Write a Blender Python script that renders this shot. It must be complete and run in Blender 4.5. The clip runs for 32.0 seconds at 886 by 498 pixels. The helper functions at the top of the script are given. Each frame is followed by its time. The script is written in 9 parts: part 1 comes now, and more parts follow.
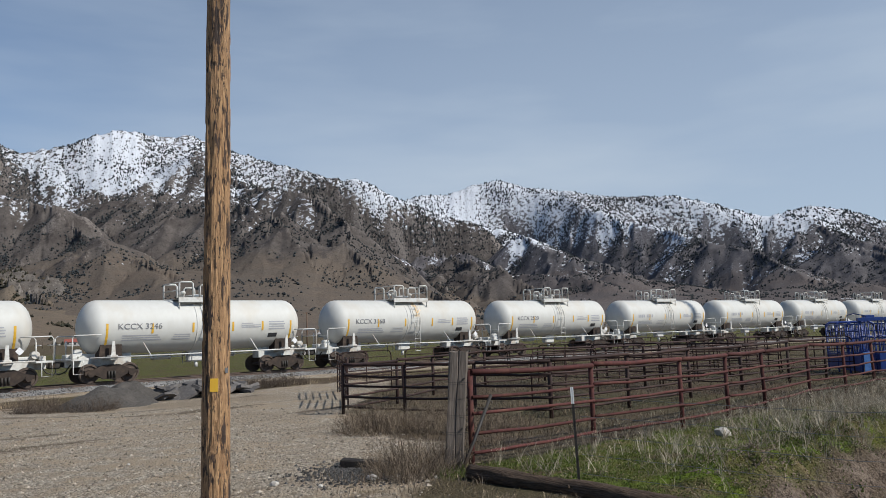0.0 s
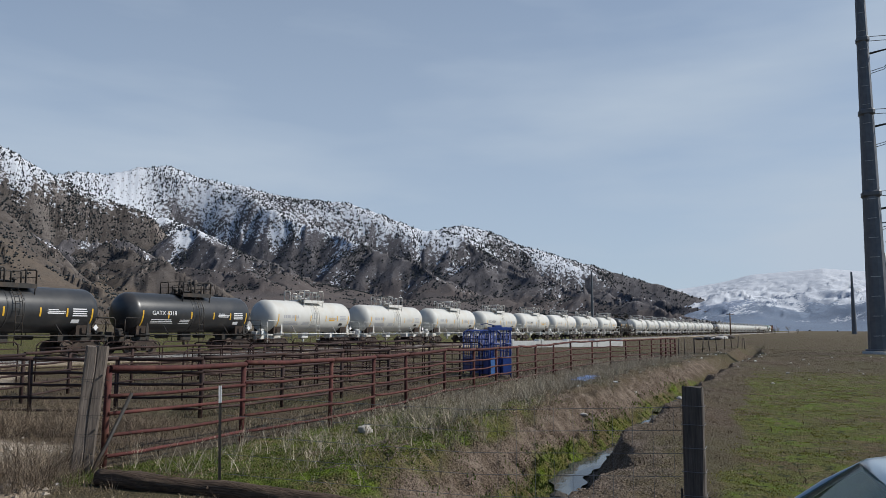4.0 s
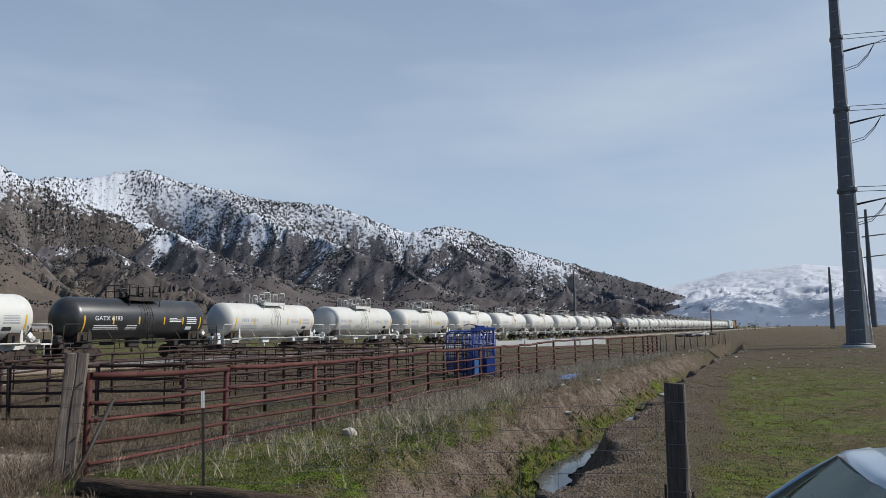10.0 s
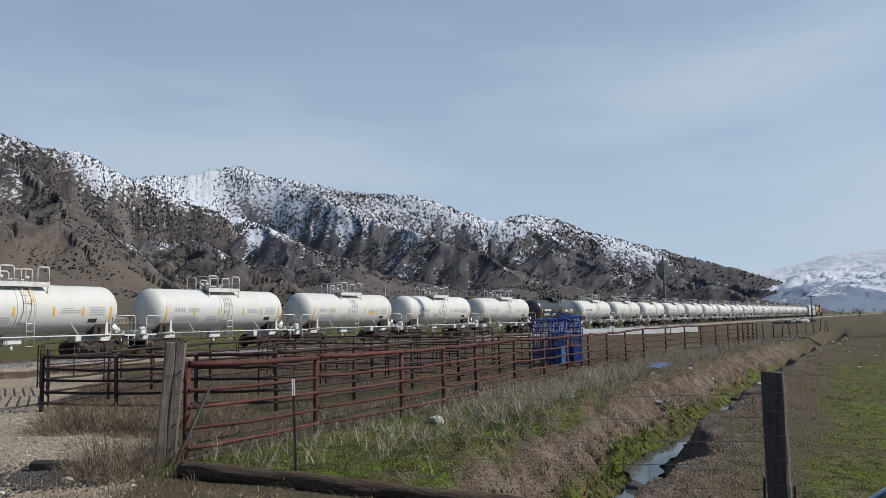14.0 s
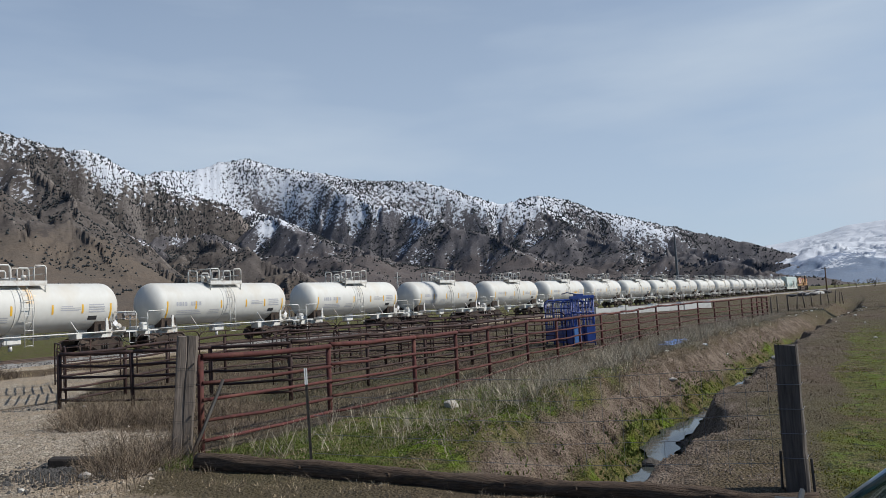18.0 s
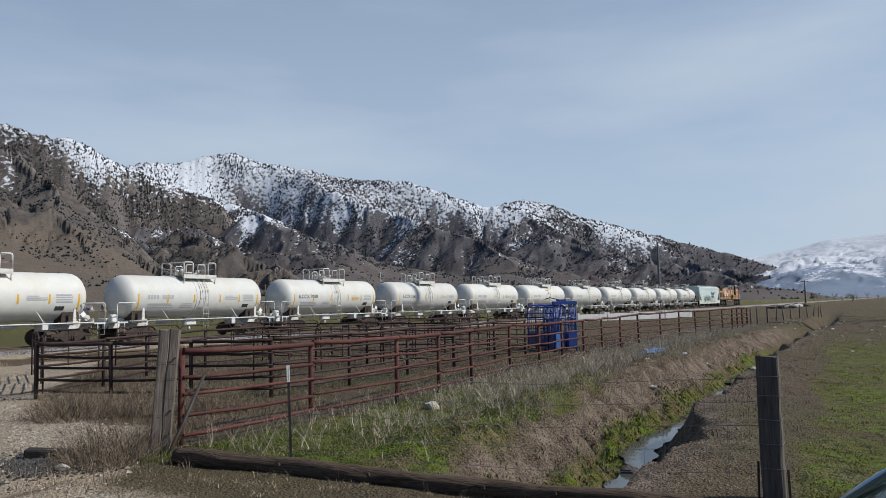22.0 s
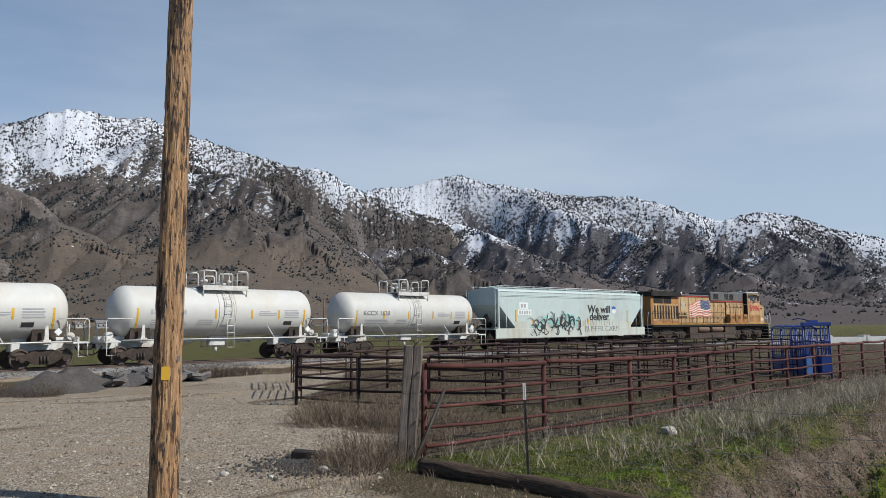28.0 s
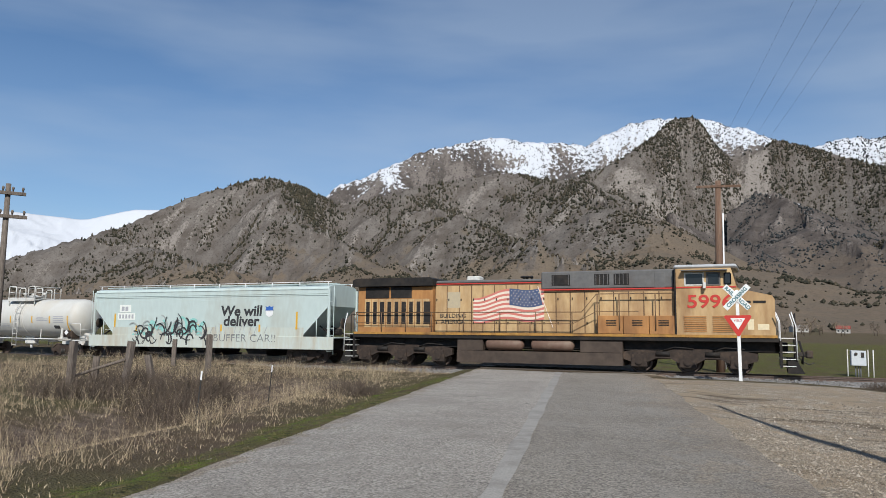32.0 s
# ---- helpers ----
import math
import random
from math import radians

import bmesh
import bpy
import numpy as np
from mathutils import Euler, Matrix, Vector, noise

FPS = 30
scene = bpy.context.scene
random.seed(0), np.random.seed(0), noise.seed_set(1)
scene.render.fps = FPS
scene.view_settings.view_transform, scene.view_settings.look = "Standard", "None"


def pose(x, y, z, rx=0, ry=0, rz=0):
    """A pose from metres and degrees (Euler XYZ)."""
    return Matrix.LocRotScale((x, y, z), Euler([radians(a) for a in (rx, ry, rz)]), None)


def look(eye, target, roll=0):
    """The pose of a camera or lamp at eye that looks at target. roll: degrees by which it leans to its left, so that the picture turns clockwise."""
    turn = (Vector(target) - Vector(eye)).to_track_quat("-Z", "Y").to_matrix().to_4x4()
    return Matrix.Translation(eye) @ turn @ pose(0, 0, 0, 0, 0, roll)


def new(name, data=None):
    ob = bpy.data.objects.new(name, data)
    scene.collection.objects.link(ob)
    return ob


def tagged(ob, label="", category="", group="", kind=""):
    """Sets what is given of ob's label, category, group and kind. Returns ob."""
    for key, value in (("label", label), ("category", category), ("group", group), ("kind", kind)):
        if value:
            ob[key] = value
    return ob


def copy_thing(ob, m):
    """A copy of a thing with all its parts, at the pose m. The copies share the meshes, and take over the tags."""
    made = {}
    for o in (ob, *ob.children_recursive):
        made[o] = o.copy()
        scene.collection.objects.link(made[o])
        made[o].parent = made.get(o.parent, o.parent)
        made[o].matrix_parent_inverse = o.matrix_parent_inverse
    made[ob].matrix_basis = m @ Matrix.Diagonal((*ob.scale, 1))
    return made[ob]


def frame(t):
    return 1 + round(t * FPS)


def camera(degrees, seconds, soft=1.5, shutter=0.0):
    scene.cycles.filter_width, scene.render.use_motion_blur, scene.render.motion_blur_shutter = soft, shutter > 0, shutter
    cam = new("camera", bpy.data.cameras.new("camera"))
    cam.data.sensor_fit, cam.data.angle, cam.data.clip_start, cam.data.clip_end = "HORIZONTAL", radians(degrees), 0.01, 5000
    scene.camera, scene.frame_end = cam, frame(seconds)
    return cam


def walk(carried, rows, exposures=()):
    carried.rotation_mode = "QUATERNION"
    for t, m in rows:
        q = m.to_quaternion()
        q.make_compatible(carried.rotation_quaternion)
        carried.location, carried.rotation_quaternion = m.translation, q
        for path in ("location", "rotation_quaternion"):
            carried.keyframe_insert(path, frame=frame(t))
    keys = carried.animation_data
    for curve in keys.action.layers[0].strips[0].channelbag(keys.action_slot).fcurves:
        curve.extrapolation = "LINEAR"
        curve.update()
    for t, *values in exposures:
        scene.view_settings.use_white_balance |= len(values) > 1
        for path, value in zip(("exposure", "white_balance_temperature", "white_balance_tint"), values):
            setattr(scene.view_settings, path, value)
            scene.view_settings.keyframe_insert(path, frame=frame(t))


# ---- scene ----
cam = camera(61.19, 32.0, soft=0.6)
PATH = [
    (0.0, pose(-0.025, 0.093, 2.104, 96.505, 2.057, -41.966)),
    (0.5, pose(-0.016, 0.066, 2.104, 96.737, 1.348, -41.415)),
    (1.0, pose(0.022, 0.008, 2.100, 96.810, 0.695, -43.042)),
    (1.5, pose(0.028, -0.002, 2.105, 96.874, 1.068, -50.647)),
    (2.0, pose(0.042, -0.015, 2.088, 96.981, 0.522, -61.734)),
    (2.5, pose(0.035, -0.013, 2.090, 96.846, -0.051, -64.627)),
    (3.0, pose(0.023, -0.019, 2.088, 96.797, -0.184, -64.961)),
    (3.5, pose(0.021, -0.030, 2.088, 96.806, -0.213, -65.817)),
    (4.0, pose(-0.003, -0.025, 2.098, 96.067, -0.233, -67.165)),
    (4.5, pose(0.001, -0.030, 2.098, 95.603, -0.265, -67.600)),
    (6.5, pose(0.003, -0.030, 2.105, 96.047, 0.052, -67.883)),
    (7.0, pose(-0.002, -0.035, 2.104, 96.024, 0.118, -68.029)),
    (7.5, pose(-0.002, -0.032, 2.106, 96.010, 0.171, -68.090)),
    (8.0, pose(-0.005, -0.029, 2.105, 96.067, 0.366, -68.137)),
    (8.5, pose(-0.010, -0.030, 2.104, 96.048, 0.458, -68.183)),
    (9.0, pose(-0.012, -0.036, 2.101, 96.131, 0.535, -68.278)),
    (9.5, pose(-0.018, -0.036, 2.098, 96.155, 0.602, -68.382)),
    (10.0, pose(-0.012, -0.032, 2.098, 96.139, 0.708, -68.428)),
    (10.5, pose(-0.014, -0.033, 2.101, 96.106, 0.793, -68.418)),
    (11.0, pose(-0.010, -0.040, 2.099, 96.099, 0.812, -68.427)),
    (11.5, pose(-0.006, -0.033, 2.101, 96.006, 0.872, -68.476)),
    (12.0, pose(-0.009, -0.028, 2.096, 95.776, 1.021, -68.457)),
    (12.5, pose(-0.025, -0.039, 2.096, 95.533, 1.070, -68.489)),
    (13.0, pose(-0.009, -0.040, 2.097, 95.353, 1.208, -68.428)),
    (13.5, pose(0.013, -0.031, 2.094, 95.280, 1.319, -68.055)),
    (14.0, pose(0.053, -0.027, 2.092, 95.393, 1.116, -61.901)),
    (14.5, pose(0.076, 0.003, 2.081, 95.454, 0.817, -55.750)),
    (15.0, pose(0.086, 0.025, 2.075, 95.468, 1.071, -51.051)),
    (15.5, pose(0.073, 0.028, 2.088, 95.532, 1.042, -47.968)),
    (17.5, pose(0.083, -0.024, 2.100, 94.708, 2.928, -54.056)),
    (18.0, pose(0.114, -0.042, 2.084, 94.278, 3.088, -60.920)),
    (18.5, pose(0.114, -0.060, 2.080, 93.780, 2.630, -63.547)),
    (19.0, pose(0.105, -0.060, 2.084, 93.504, 2.244, -65.795)),
    (19.5, pose(0.083, -0.051, 2.088, 93.556, 1.975, -67.232)),
    (20.0, pose(0.086, -0.061, 2.084, 93.952, 1.731, -67.521)),
    (20.5, pose(0.078, -0.054, 2.086, 94.141, 1.588, -67.382)),
    (21.0, pose(0.081, -0.055, 2.080, 94.091, 1.657, -67.150)),
    (21.5, pose(0.088, -0.032, 2.080, 94.114, 1.512, -66.421)),
    (22.0, pose(0.086, -0.012, 2.087, 94.341, 1.318, -62.272)),
    (22.5, pose(0.081, -0.005, 2.087, 94.564, 1.383, -59.970)),
    (23.0, pose(0.092, -0.002, 2.085, 94.564, 1.481, -59.451)),
    (23.5, pose(0.087, 0.008, 2.092, 94.529, 1.549, -59.260)),
    (24.0, pose(0.091, 0.008, 2.089, 94.544, 1.530, -58.580)),
    (24.5, pose(0.106, 0.011, 2.090, 94.647, 1.368, -56.909)),
    (25.0, pose(0.051, 0.009, 2.098, 94.813, 1.094, -55.113)),
    (25.5, pose(-0.019, 0.036, 2.123, 95.107, 0.674, -50.942)),
    (27.5, pose(-0.068, 0.049, 2.119, 95.839, 0.613, -46.208)),
    (28.0, pose(-0.060, 0.051, 2.114, 95.950, 0.526, -45.307)),
    (28.5, pose(-0.050, 0.052, 2.124, 96.182, 0.473, -42.209)),
    (29.0, pose(-0.030, 0.053, 2.118, 96.247, 0.685, -40.948)),
    (29.5, pose(-0.027, 0.081, 2.114, 96.471, 0.696, -37.460)),
    (30.0, pose(-0.040, 0.092, 2.114, 96.522, -0.123, -25.447)),
    (30.5, pose(-0.090, 0.115, 2.117, 96.588, -0.420, -16.807)),
    (31.0, pose(-0.190, 0.107, 2.123, 96.604, -0.149, -9.735)),
    (31.2, pose(-0.214, 0.076, 2.134, 96.495, -0.602, -4.434)),
    (31.5, pose(-0.234, 0.069, 2.123, 96.397, -1.158, 7.176)),
    (31.8, pose(-0.242, 0.065, 2.137, 96.138, -1.255, 18.351)),
    (32.0, pose(-0.247, 0.064, 2.128, 95.971, -1.334, 24.753)),
]
walk(cam, PATH, [(0.0, -0.06, 6050, 10), (2.0, -0.10, 6050, 10), (4.5, -0.10, 6050, 10), (7.0, 0.0, 6050, 10), (32.0, 0.0, 6050, 10)])

# ---- world, sun, exposure ----
SUN_AZ = math.atan2(0.42, -0.91)      # direction towards the sun, from +y clockwise
SUN_EL = radians(40)
world = bpy.data.worlds.new("world")
scene.world = world
world.use_nodes = True
wn, wl = world.node_tree.nodes, world.node_tree.links
wn.clear()
sky = wn.new("ShaderNodeTexSky")
sky.sky_type = "NISHITA"
sky.sun_disc = False
sky.sun_elevation = SUN_EL
sky.sun_rotation = SUN_AZ
sky.altitude = 1300
sky.air_density = 1.0
sky.dust_density = 0.6
sky.ozone_density = 2.4
w_geo = wn.new("ShaderNodeTexCoord")
w_map = wn.new("ShaderNodeMapping")
w_map.inputs["Scale"].default_value = (1.1, 1.1, 5.5)
w_map.inputs["Rotation"].default_value = (0.10, 0.16, 0.4)
w_cloud = wn.new("ShaderNodeTexNoise")
w_cloud.inputs["Scale"].default_value = 1.5
w_cloud.inputs["Detail"].default_value = 5
w_cloud.inputs["Roughness"].default_value = 0.48
w_ramp = wn.new("ShaderNodeValToRGB")
w_ramp.color_ramp.elements[0].position = 0.40
w_ramp.color_ramp.elements[1].position = 0.68
w_ramp.color_ramp.elements[1].color = (0.75, 0.75, 0.75, 1)
w_mix = wn.new("ShaderNodeMix")
w_mix.data_type = "RGBA"
w_mix.inputs[7].default_value = (6.5, 7.35, 8.2, 1)
w_bg = wn.new("ShaderNodeBackground")
w_bg.inputs["Strength"].default_value = 0.079
w_out = wn.new("ShaderNodeOutputWorld")
# a thin veil of high cloud, thickest down the valley
w_dot = wn.new("ShaderNodeVectorMath")
w_dot.operation = "DOT_PRODUCT"
w_dot.inputs[1].default_value = (0.93, 0.34, 0.05)
w_veil = wn.new("ShaderNodeMapRange")
w_veil.inputs["From Min"].default_value, w_veil.inputs["From Max"].default_value = 0.15, 0.95
w_veil.inputs["To Min"].default_value, w_veil.inputs["To Max"].default_value = 0.0, 0.54
w_veil.interpolation_type = "SMOOTHSTEP"
w_sep = wn.new("ShaderNodeSeparateXYZ")
w_low = wn.new("ShaderNodeMapRange")
w_low.inputs["From Min"].default_value, w_low.inputs["From Max"].default_value = 0.50, 0.05
w_low.inputs["To Min"].default_value, w_low.inputs["To Max"].default_value = 0.0, 0.42
w_add = wn.new("ShaderNodeMath")
w_add.operation = "ADD"
w_add2 = wn.new("ShaderNodeMath")
w_add2.operation = "ADD"
w_add2.use_clamp = True
wl.new(w_geo.outputs["Generated"], w_map.inputs["Vector"])
wl.new(w_geo.outputs["Generated"], w_dot.inputs[0])
wl.new(w_geo.outputs["Generated"], w_sep.inputs["Vector"])
wl.new(w_dot.outputs["Value"], w_veil.inputs["Value"])
wl.new(w_sep.outputs["Z"], w_low.inputs["Value"])
wl.new(w_map.outputs["Vector"], w_cloud.inputs["Vector"])
wl.new(w_cloud.outputs[0], w_ramp.inputs["Fac"])
wl.new(w_veil.outputs["Result"], w_add.inputs[0])
wl.new(w_low.outputs["Result"], w_add.inputs[1])
w_mul = wn.new("ShaderNodeMath")
w_mul.operation = "MULTIPLY_ADD"
w_mul.inputs[1].default_value = 0.46
w_half = wn.new("ShaderNodeMath")
w_half.operation = "SUBTRACT"
w_half.inputs[1].default_value = 0.12
wl.new(w_ramp.outputs["Color"], w_mul.inputs[0])
wl.new(w_add.outputs[0], w_half.inputs[0])
wl.new(w_half.outputs[0], w_mul.inputs[2])
wl.new(w_mul.outputs[0], w_add2.inputs[0])
w_add2.inputs[1].default_value = 0.0
wl.new(w_add2.outputs[0], w_mix.inputs[0])
w_deep = wn.new("ShaderNodeMix")
w_deep.data_type = "RGBA"
w_deep.blend_type = "MULTIPLY"
w_deep.inputs[0].default_value = 1.0
w_deep.inputs[7].default_value = (0.90, 1.09, 1.18, 1)
wl.new(sky.outputs["Color"], w_deep.inputs[6])
wl.new(w_deep.outputs[2], w_mix.inputs[6])
wl.new(w_mix.outputs[2], w_bg.inputs["Color"])
wl.new(w_bg.outputs["Background"], w_out.inputs["Surface"])

sun = new("sun", bpy.data.lights.new("sun", "SUN"))
sun.data.energy = 5.0
sun.data.angle = radians(0.55)
sun.data.color = (1.0, 0.93, 0.81)
sun.matrix_world = look((0, 0, 0), (-0.42 * math.cos(SUN_EL), 0.91 * math.cos(SUN_EL), -math.sin(SUN_EL)))


# ---- materials ----
def node_mat(name):
    m = bpy.data.materials.new(name)
    m.use_nodes = True
    n, l = m.node_tree.nodes, m.node_tree.links
    return m, n, l, n["Principled BSDF"]


def noise_node(n, l, vec, scale, detail=4, rough=0.55):
    t = n.new("ShaderNodeTexNoise")
    t.inputs["Scale"].default_value = scale
    t.inputs["Detail"].default_value = detail
    t.inputs["Roughness"].default_value = rough
    l.new(vec, t.inputs["Vector"])
    return t.outputs[0]


def ramp_node(n, l, fac, a, b, ca=(0, 0, 0), cb=(1, 1, 1)):
    r = n.new("ShaderNodeValToRGB")
    r.color_ramp.elements[0].position, r.color_ramp.elements[1].position = a, b
    r.color_ramp.elements[0].color, r.color_ramp.elements[1].color = (*ca, 1), (*cb, 1)
    l.new(fac, r.inputs["Fac"])
    return r.outputs["Color"]


def mix_node(n, l, fac, a, b, kind="MIX"):
    m = n.new("ShaderNodeMix")
    m.data_type, m.blend_type = "RGBA", kind
    for k, v in ((0, fac), (6, a), (7, b)):
        if isinstance(v, (int, float)):
            m.inputs[k].default_value = v
        elif isinstance(v, tuple):
            m.inputs[k].default_value = (*v, 1)
        else:
            l.new(v, m.inputs[k])
    return m.outputs[2]


def bump_node(n, l, p, height, strength, dist):
    b = n.new("ShaderNodeBump")
    b.inputs["Strength"].default_value = strength
    b.inputs["Distance"].default_value = dist
    l.new(height, b.inputs["Height"])
    l.new(b.outputs["Normal"], p.inputs["Normal"])


def surface(name, col, col2=None, rough=0.6, metal=0.0, grain=8.0, stain=1.2, dirt=None, dirt_amt=0.4, bump=0.0, bump_dist=0.01, stretch=(1, 1, 1), object_space=True, vary=0.0):
    """A two-scale material: fine grain between two tones, larger stains of a dirt tone, bump."""
    m, n, l, p = node_mat(name)
    tc = n.new("ShaderNodeTexCoord")
    mp = n.new("ShaderNodeMapping")
    mp.inputs["Scale"].default_value = stretch
    l.new(tc.outputs["Object" if object_space else "Generated"], mp.inputs["Vector"])
    v = mp.outputs["Vector"]
    fine = noise_node(n, l, v, grain, 5, 0.6)
    big = noise_node(n, l, v, stain, 4, 0.6)
    c = mix_node(n, l, ramp_node(n, l, fine, 0.3, 0.7), col, col2 or tuple(min(1, x * 0.85) for x in col))
    if dirt:
        c = mix_node(n, l, ramp_node(n, l, big, 0.62 - 0.3 * dirt_amt, 0.8), c, dirt)
    if vary:
        oi = n.new("ShaderNodeObjectInfo")
        hs = n.new("ShaderNodeHueSaturation")
        mr = n.new("ShaderNodeMapRange")
        mr.inputs["To Min"].default_value, mr.inputs["To Max"].default_value = 1 - vary, 1 + vary
        l.new(oi.outputs["Random"], mr.inputs["Value"])
        l.new(mr.outputs["Result"], hs.inputs["Value"])
        l.new(c, hs.inputs["Color"])
        c = hs.outputs["Color"]
    l.new(c, p.inputs["Base Color"])
    p.inputs["Roughness"].default_value = rough
    p.inputs["Metallic"].default_value = metal
    p.inputs["Specular IOR Level"].default_value = 0.5 if rough < 0.5 else 0.25
    if bump:
        bump_node(n, l, p, fine, bump, bump_dist)
    return m


def island_mat(name, a, b, rough=0.9, c=None):
    m, n, l, p = node_mat(name)
    geo = n.new("ShaderNodeNewGeometry")
    r = n.new("ShaderNodeValToRGB")
    r.color_ramp.elements[0].color, r.color_ramp.elements[1].color = (*a, 1), (*b, 1)
    if c:
        e = r.color_ramp.elements.new(0.5)
        e.color = (*c, 1)
    l.new(geo.outputs["Random Per Island"], r.inputs["Fac"])
    l.new(r.outputs["Color"], p.inputs["Base Color"])
    p.inputs["Roughness"].default_value = rough
    p.inputs["Specular IOR Level"].default_value = 0.2
    return m


M_TANK = surface("tank_white_paint", (0.55, 0.545, 0.515), (0.51, 0.50, 0.465), rough=0.55, grain=3, stain=0.55, dirt=(0.50, 0.46, 0.39), dirt_amt=0.25, stretch=(1, 1, 0.5), vary=0.05)
M_TANK_BLACK = surface("tank_black_paint", (0.022, 0.023, 0.025), (0.032, 0.033, 0.035), rough=0.35, grain=3, stain=0.5, dirt=(0.07, 0.065, 0.06), dirt_amt=0.4)
M_WHITE_STEEL = surface("white_painted_steel", (0.62, 0.62, 0.59), (0.52, 0.51, 0.48), rough=0.5, grain=9, stain=1.5, dirt=(0.30, 0.22, 0.15), dirt_amt=0.35)
M_BLACK_STEEL = surface("black_steel", (0.025, 0.024, 0.023), (0.05, 0.045, 0.04), rough=0.6, grain=9, stain=2, dirt=(0.09, 0.06, 0.04), dirt_amt=0.4)
M_TRUCK = surface("grimy_cast_steel", (0.026, 0.020, 0.017), (0.050, 0.036, 0.028), rough=0.75, grain=7, stain=2, dirt=(0.095, 0.066, 0.048), dirt_amt=0.35, bump=0.2)
M_WHEEL = surface("wheel_steel", (0.06, 0.045, 0.038), (0.10, 0.075, 0.06), rough=0.65, grain=5, stain=2, dirt=(0.15, 0.11, 0.08), dirt_amt=0.4)
M_RAIL = surface("rail_steel", (0.10, 0.07, 0.055), (0.16, 0.12, 0.10), rough=0.5, metal=0.3, grain=12)
M_TIE = surface("creosoted_tie", (0.07, 0.055, 0.045), (0.12, 0.10, 0.08), rough=0.9, grain=20, bump=0.4, vary=0.3)
M_YELLOW_MARK = surface("yellow_reflector", (0.60, 0.36, 0.03), (0.62, 0.36, 0.03), rough=0.4, grain=30)
M_INK = surface("dark_lettering", (0.03, 0.03, 0.035), (0.05, 0.05, 0.05), rough=0.6, grain=20)
M_INK_MID = surface("worn_dark_lettering", (0.13, 0.13, 0.14), (0.22, 0.22, 0.23), rough=0.6, grain=20)
M_INK_GREY = surface("faded_lettering", (0.30, 0.31, 0.33), (0.40, 0.40, 0.42), rough=0.6, grain=20)
M_INK_WHITE = surface("white_lettering", (0.75, 0.75, 0.75), (0.62, 0.62, 0.62), rough=0.6, grain=20)
M_RUST_PIPE = surface("maroon_rusted_pipe", (0.100, 0.030, 0.026), (0.045, 0.018, 0.016), rough=0.8, grain=14, stain=3, dirt=(0.13, 0.06, 0.042), dirt_amt=0.35, bump=0.15, vary=0.2)
M_DARK_PIPE = surface("dark_rusted_pipe", (0.026, 0.015, 0.014), (0.042, 0.023, 0.019), rough=0.7, grain=14, stain=3, dirt=(0.08, 0.043, 0.032), dirt_amt=0.35, vary=0.2)
M_GREY_WOOD = surface("weathered_grey_timber", (0.21, 0.175, 0.147), (0.08, 0.065, 0.054), rough=0.9, grain=14, stain=2, dirt=(0.08, 0.065, 0.055), dirt_amt=0.4, bump=0.8, stretch=(3, 3, 0.25))
M_DARK_WOOD = surface("dark_creosoted_timber", (0.115, 0.098, 0.086), (0.05, 0.043, 0.039), rough=0.9, grain=14, stain=2, dirt=(0.14, 0.12, 0.10), dirt_amt=0.4, bump=0.8, stretch=(3, 3, 0.25))
M_STEEL_MAST = surface("galvanised_steel_dark", (0.16, 0.165, 0.175), (0.12, 0.125, 0.135), rough=0.55, metal=0.35, grain=2, stain=0.6)
M_CONCRETE = surface("pale_concrete", (0.52, 0.50, 0.47), (0.40, 0.385, 0.36), rough=0.9, grain=10, stain=1, dirt=(0.28, 0.26, 0.23), dirt_amt=0.3, bump=0.3)


# ---- mesh helpers ----
JOINED = {"stencilled_data", "reporting_mark", "flag_stars", "latch", "graffiti_teal", "graffiti_black", "graffiti_grey", "scrawl_strokes", "number_bars", "intake_grille", "knot", "splinter_stub", "bolt", "wire_wrap", "brake_gear"}


def part(name, bm, material, parent=None, label="", smooth=False):
    me = bpy.data.meshes.new(name)
    if smooth:
        for f in bm.faces:
            f.smooth = True
    bm.to_mesh(me)
    bm.free()
    me.materials.append(material)
    ob = new(name, me)
    if parent is not None:
        ob.parent = parent
    if label:
        ob["label"] = label
    if name in JOINED:
        ob["kind"] = "stuff"
    return ob


def again(ob, m, parent=None):
    """A further object on the same mesh, at pose m."""
    o = new(ob.name.split(".")[0], ob.data)
    o.parent = parent if parent is not None else ob.parent
    o.matrix_basis = m
    if "label" in ob:
        o["label"] = ob["label"]
    if "kind" in ob:
        o["kind"] = ob["kind"]
    return o


def empty(name, label, category, group="", kind=""):
    e = new(name)
    e.empty_display_size = 0.2
    return tagged(e, label, category, group, kind)


def add_box(bm, x0, x1, y0, y1, z0, z1, m=None, bevel=0.0):
    r = bmesh.ops.create_cube(bm, size=1)
    vs = r["verts"]
    bmesh.ops.scale(bm, vec=(x1 - x0, y1 - y0, z1 - z0), verts=vs)
    bmesh.ops.translate(bm, vec=((x0 + x1) / 2, (y0 + y1) / 2, (z0 + z1) / 2), verts=vs)
    if bevel:
        es = list({e for v in vs for e in v.link_edges})
        b = bmesh.ops.bevel(bm, geom=es, offset=bevel, segments=1, affect="EDGES")
        vs = list({v for f in b["faces"] for v in f.verts} | {v for v in vs if v.is_valid})
    if m is not None:
        bmesh.ops.transform(bm, matrix=m, verts=vs)
    return vs


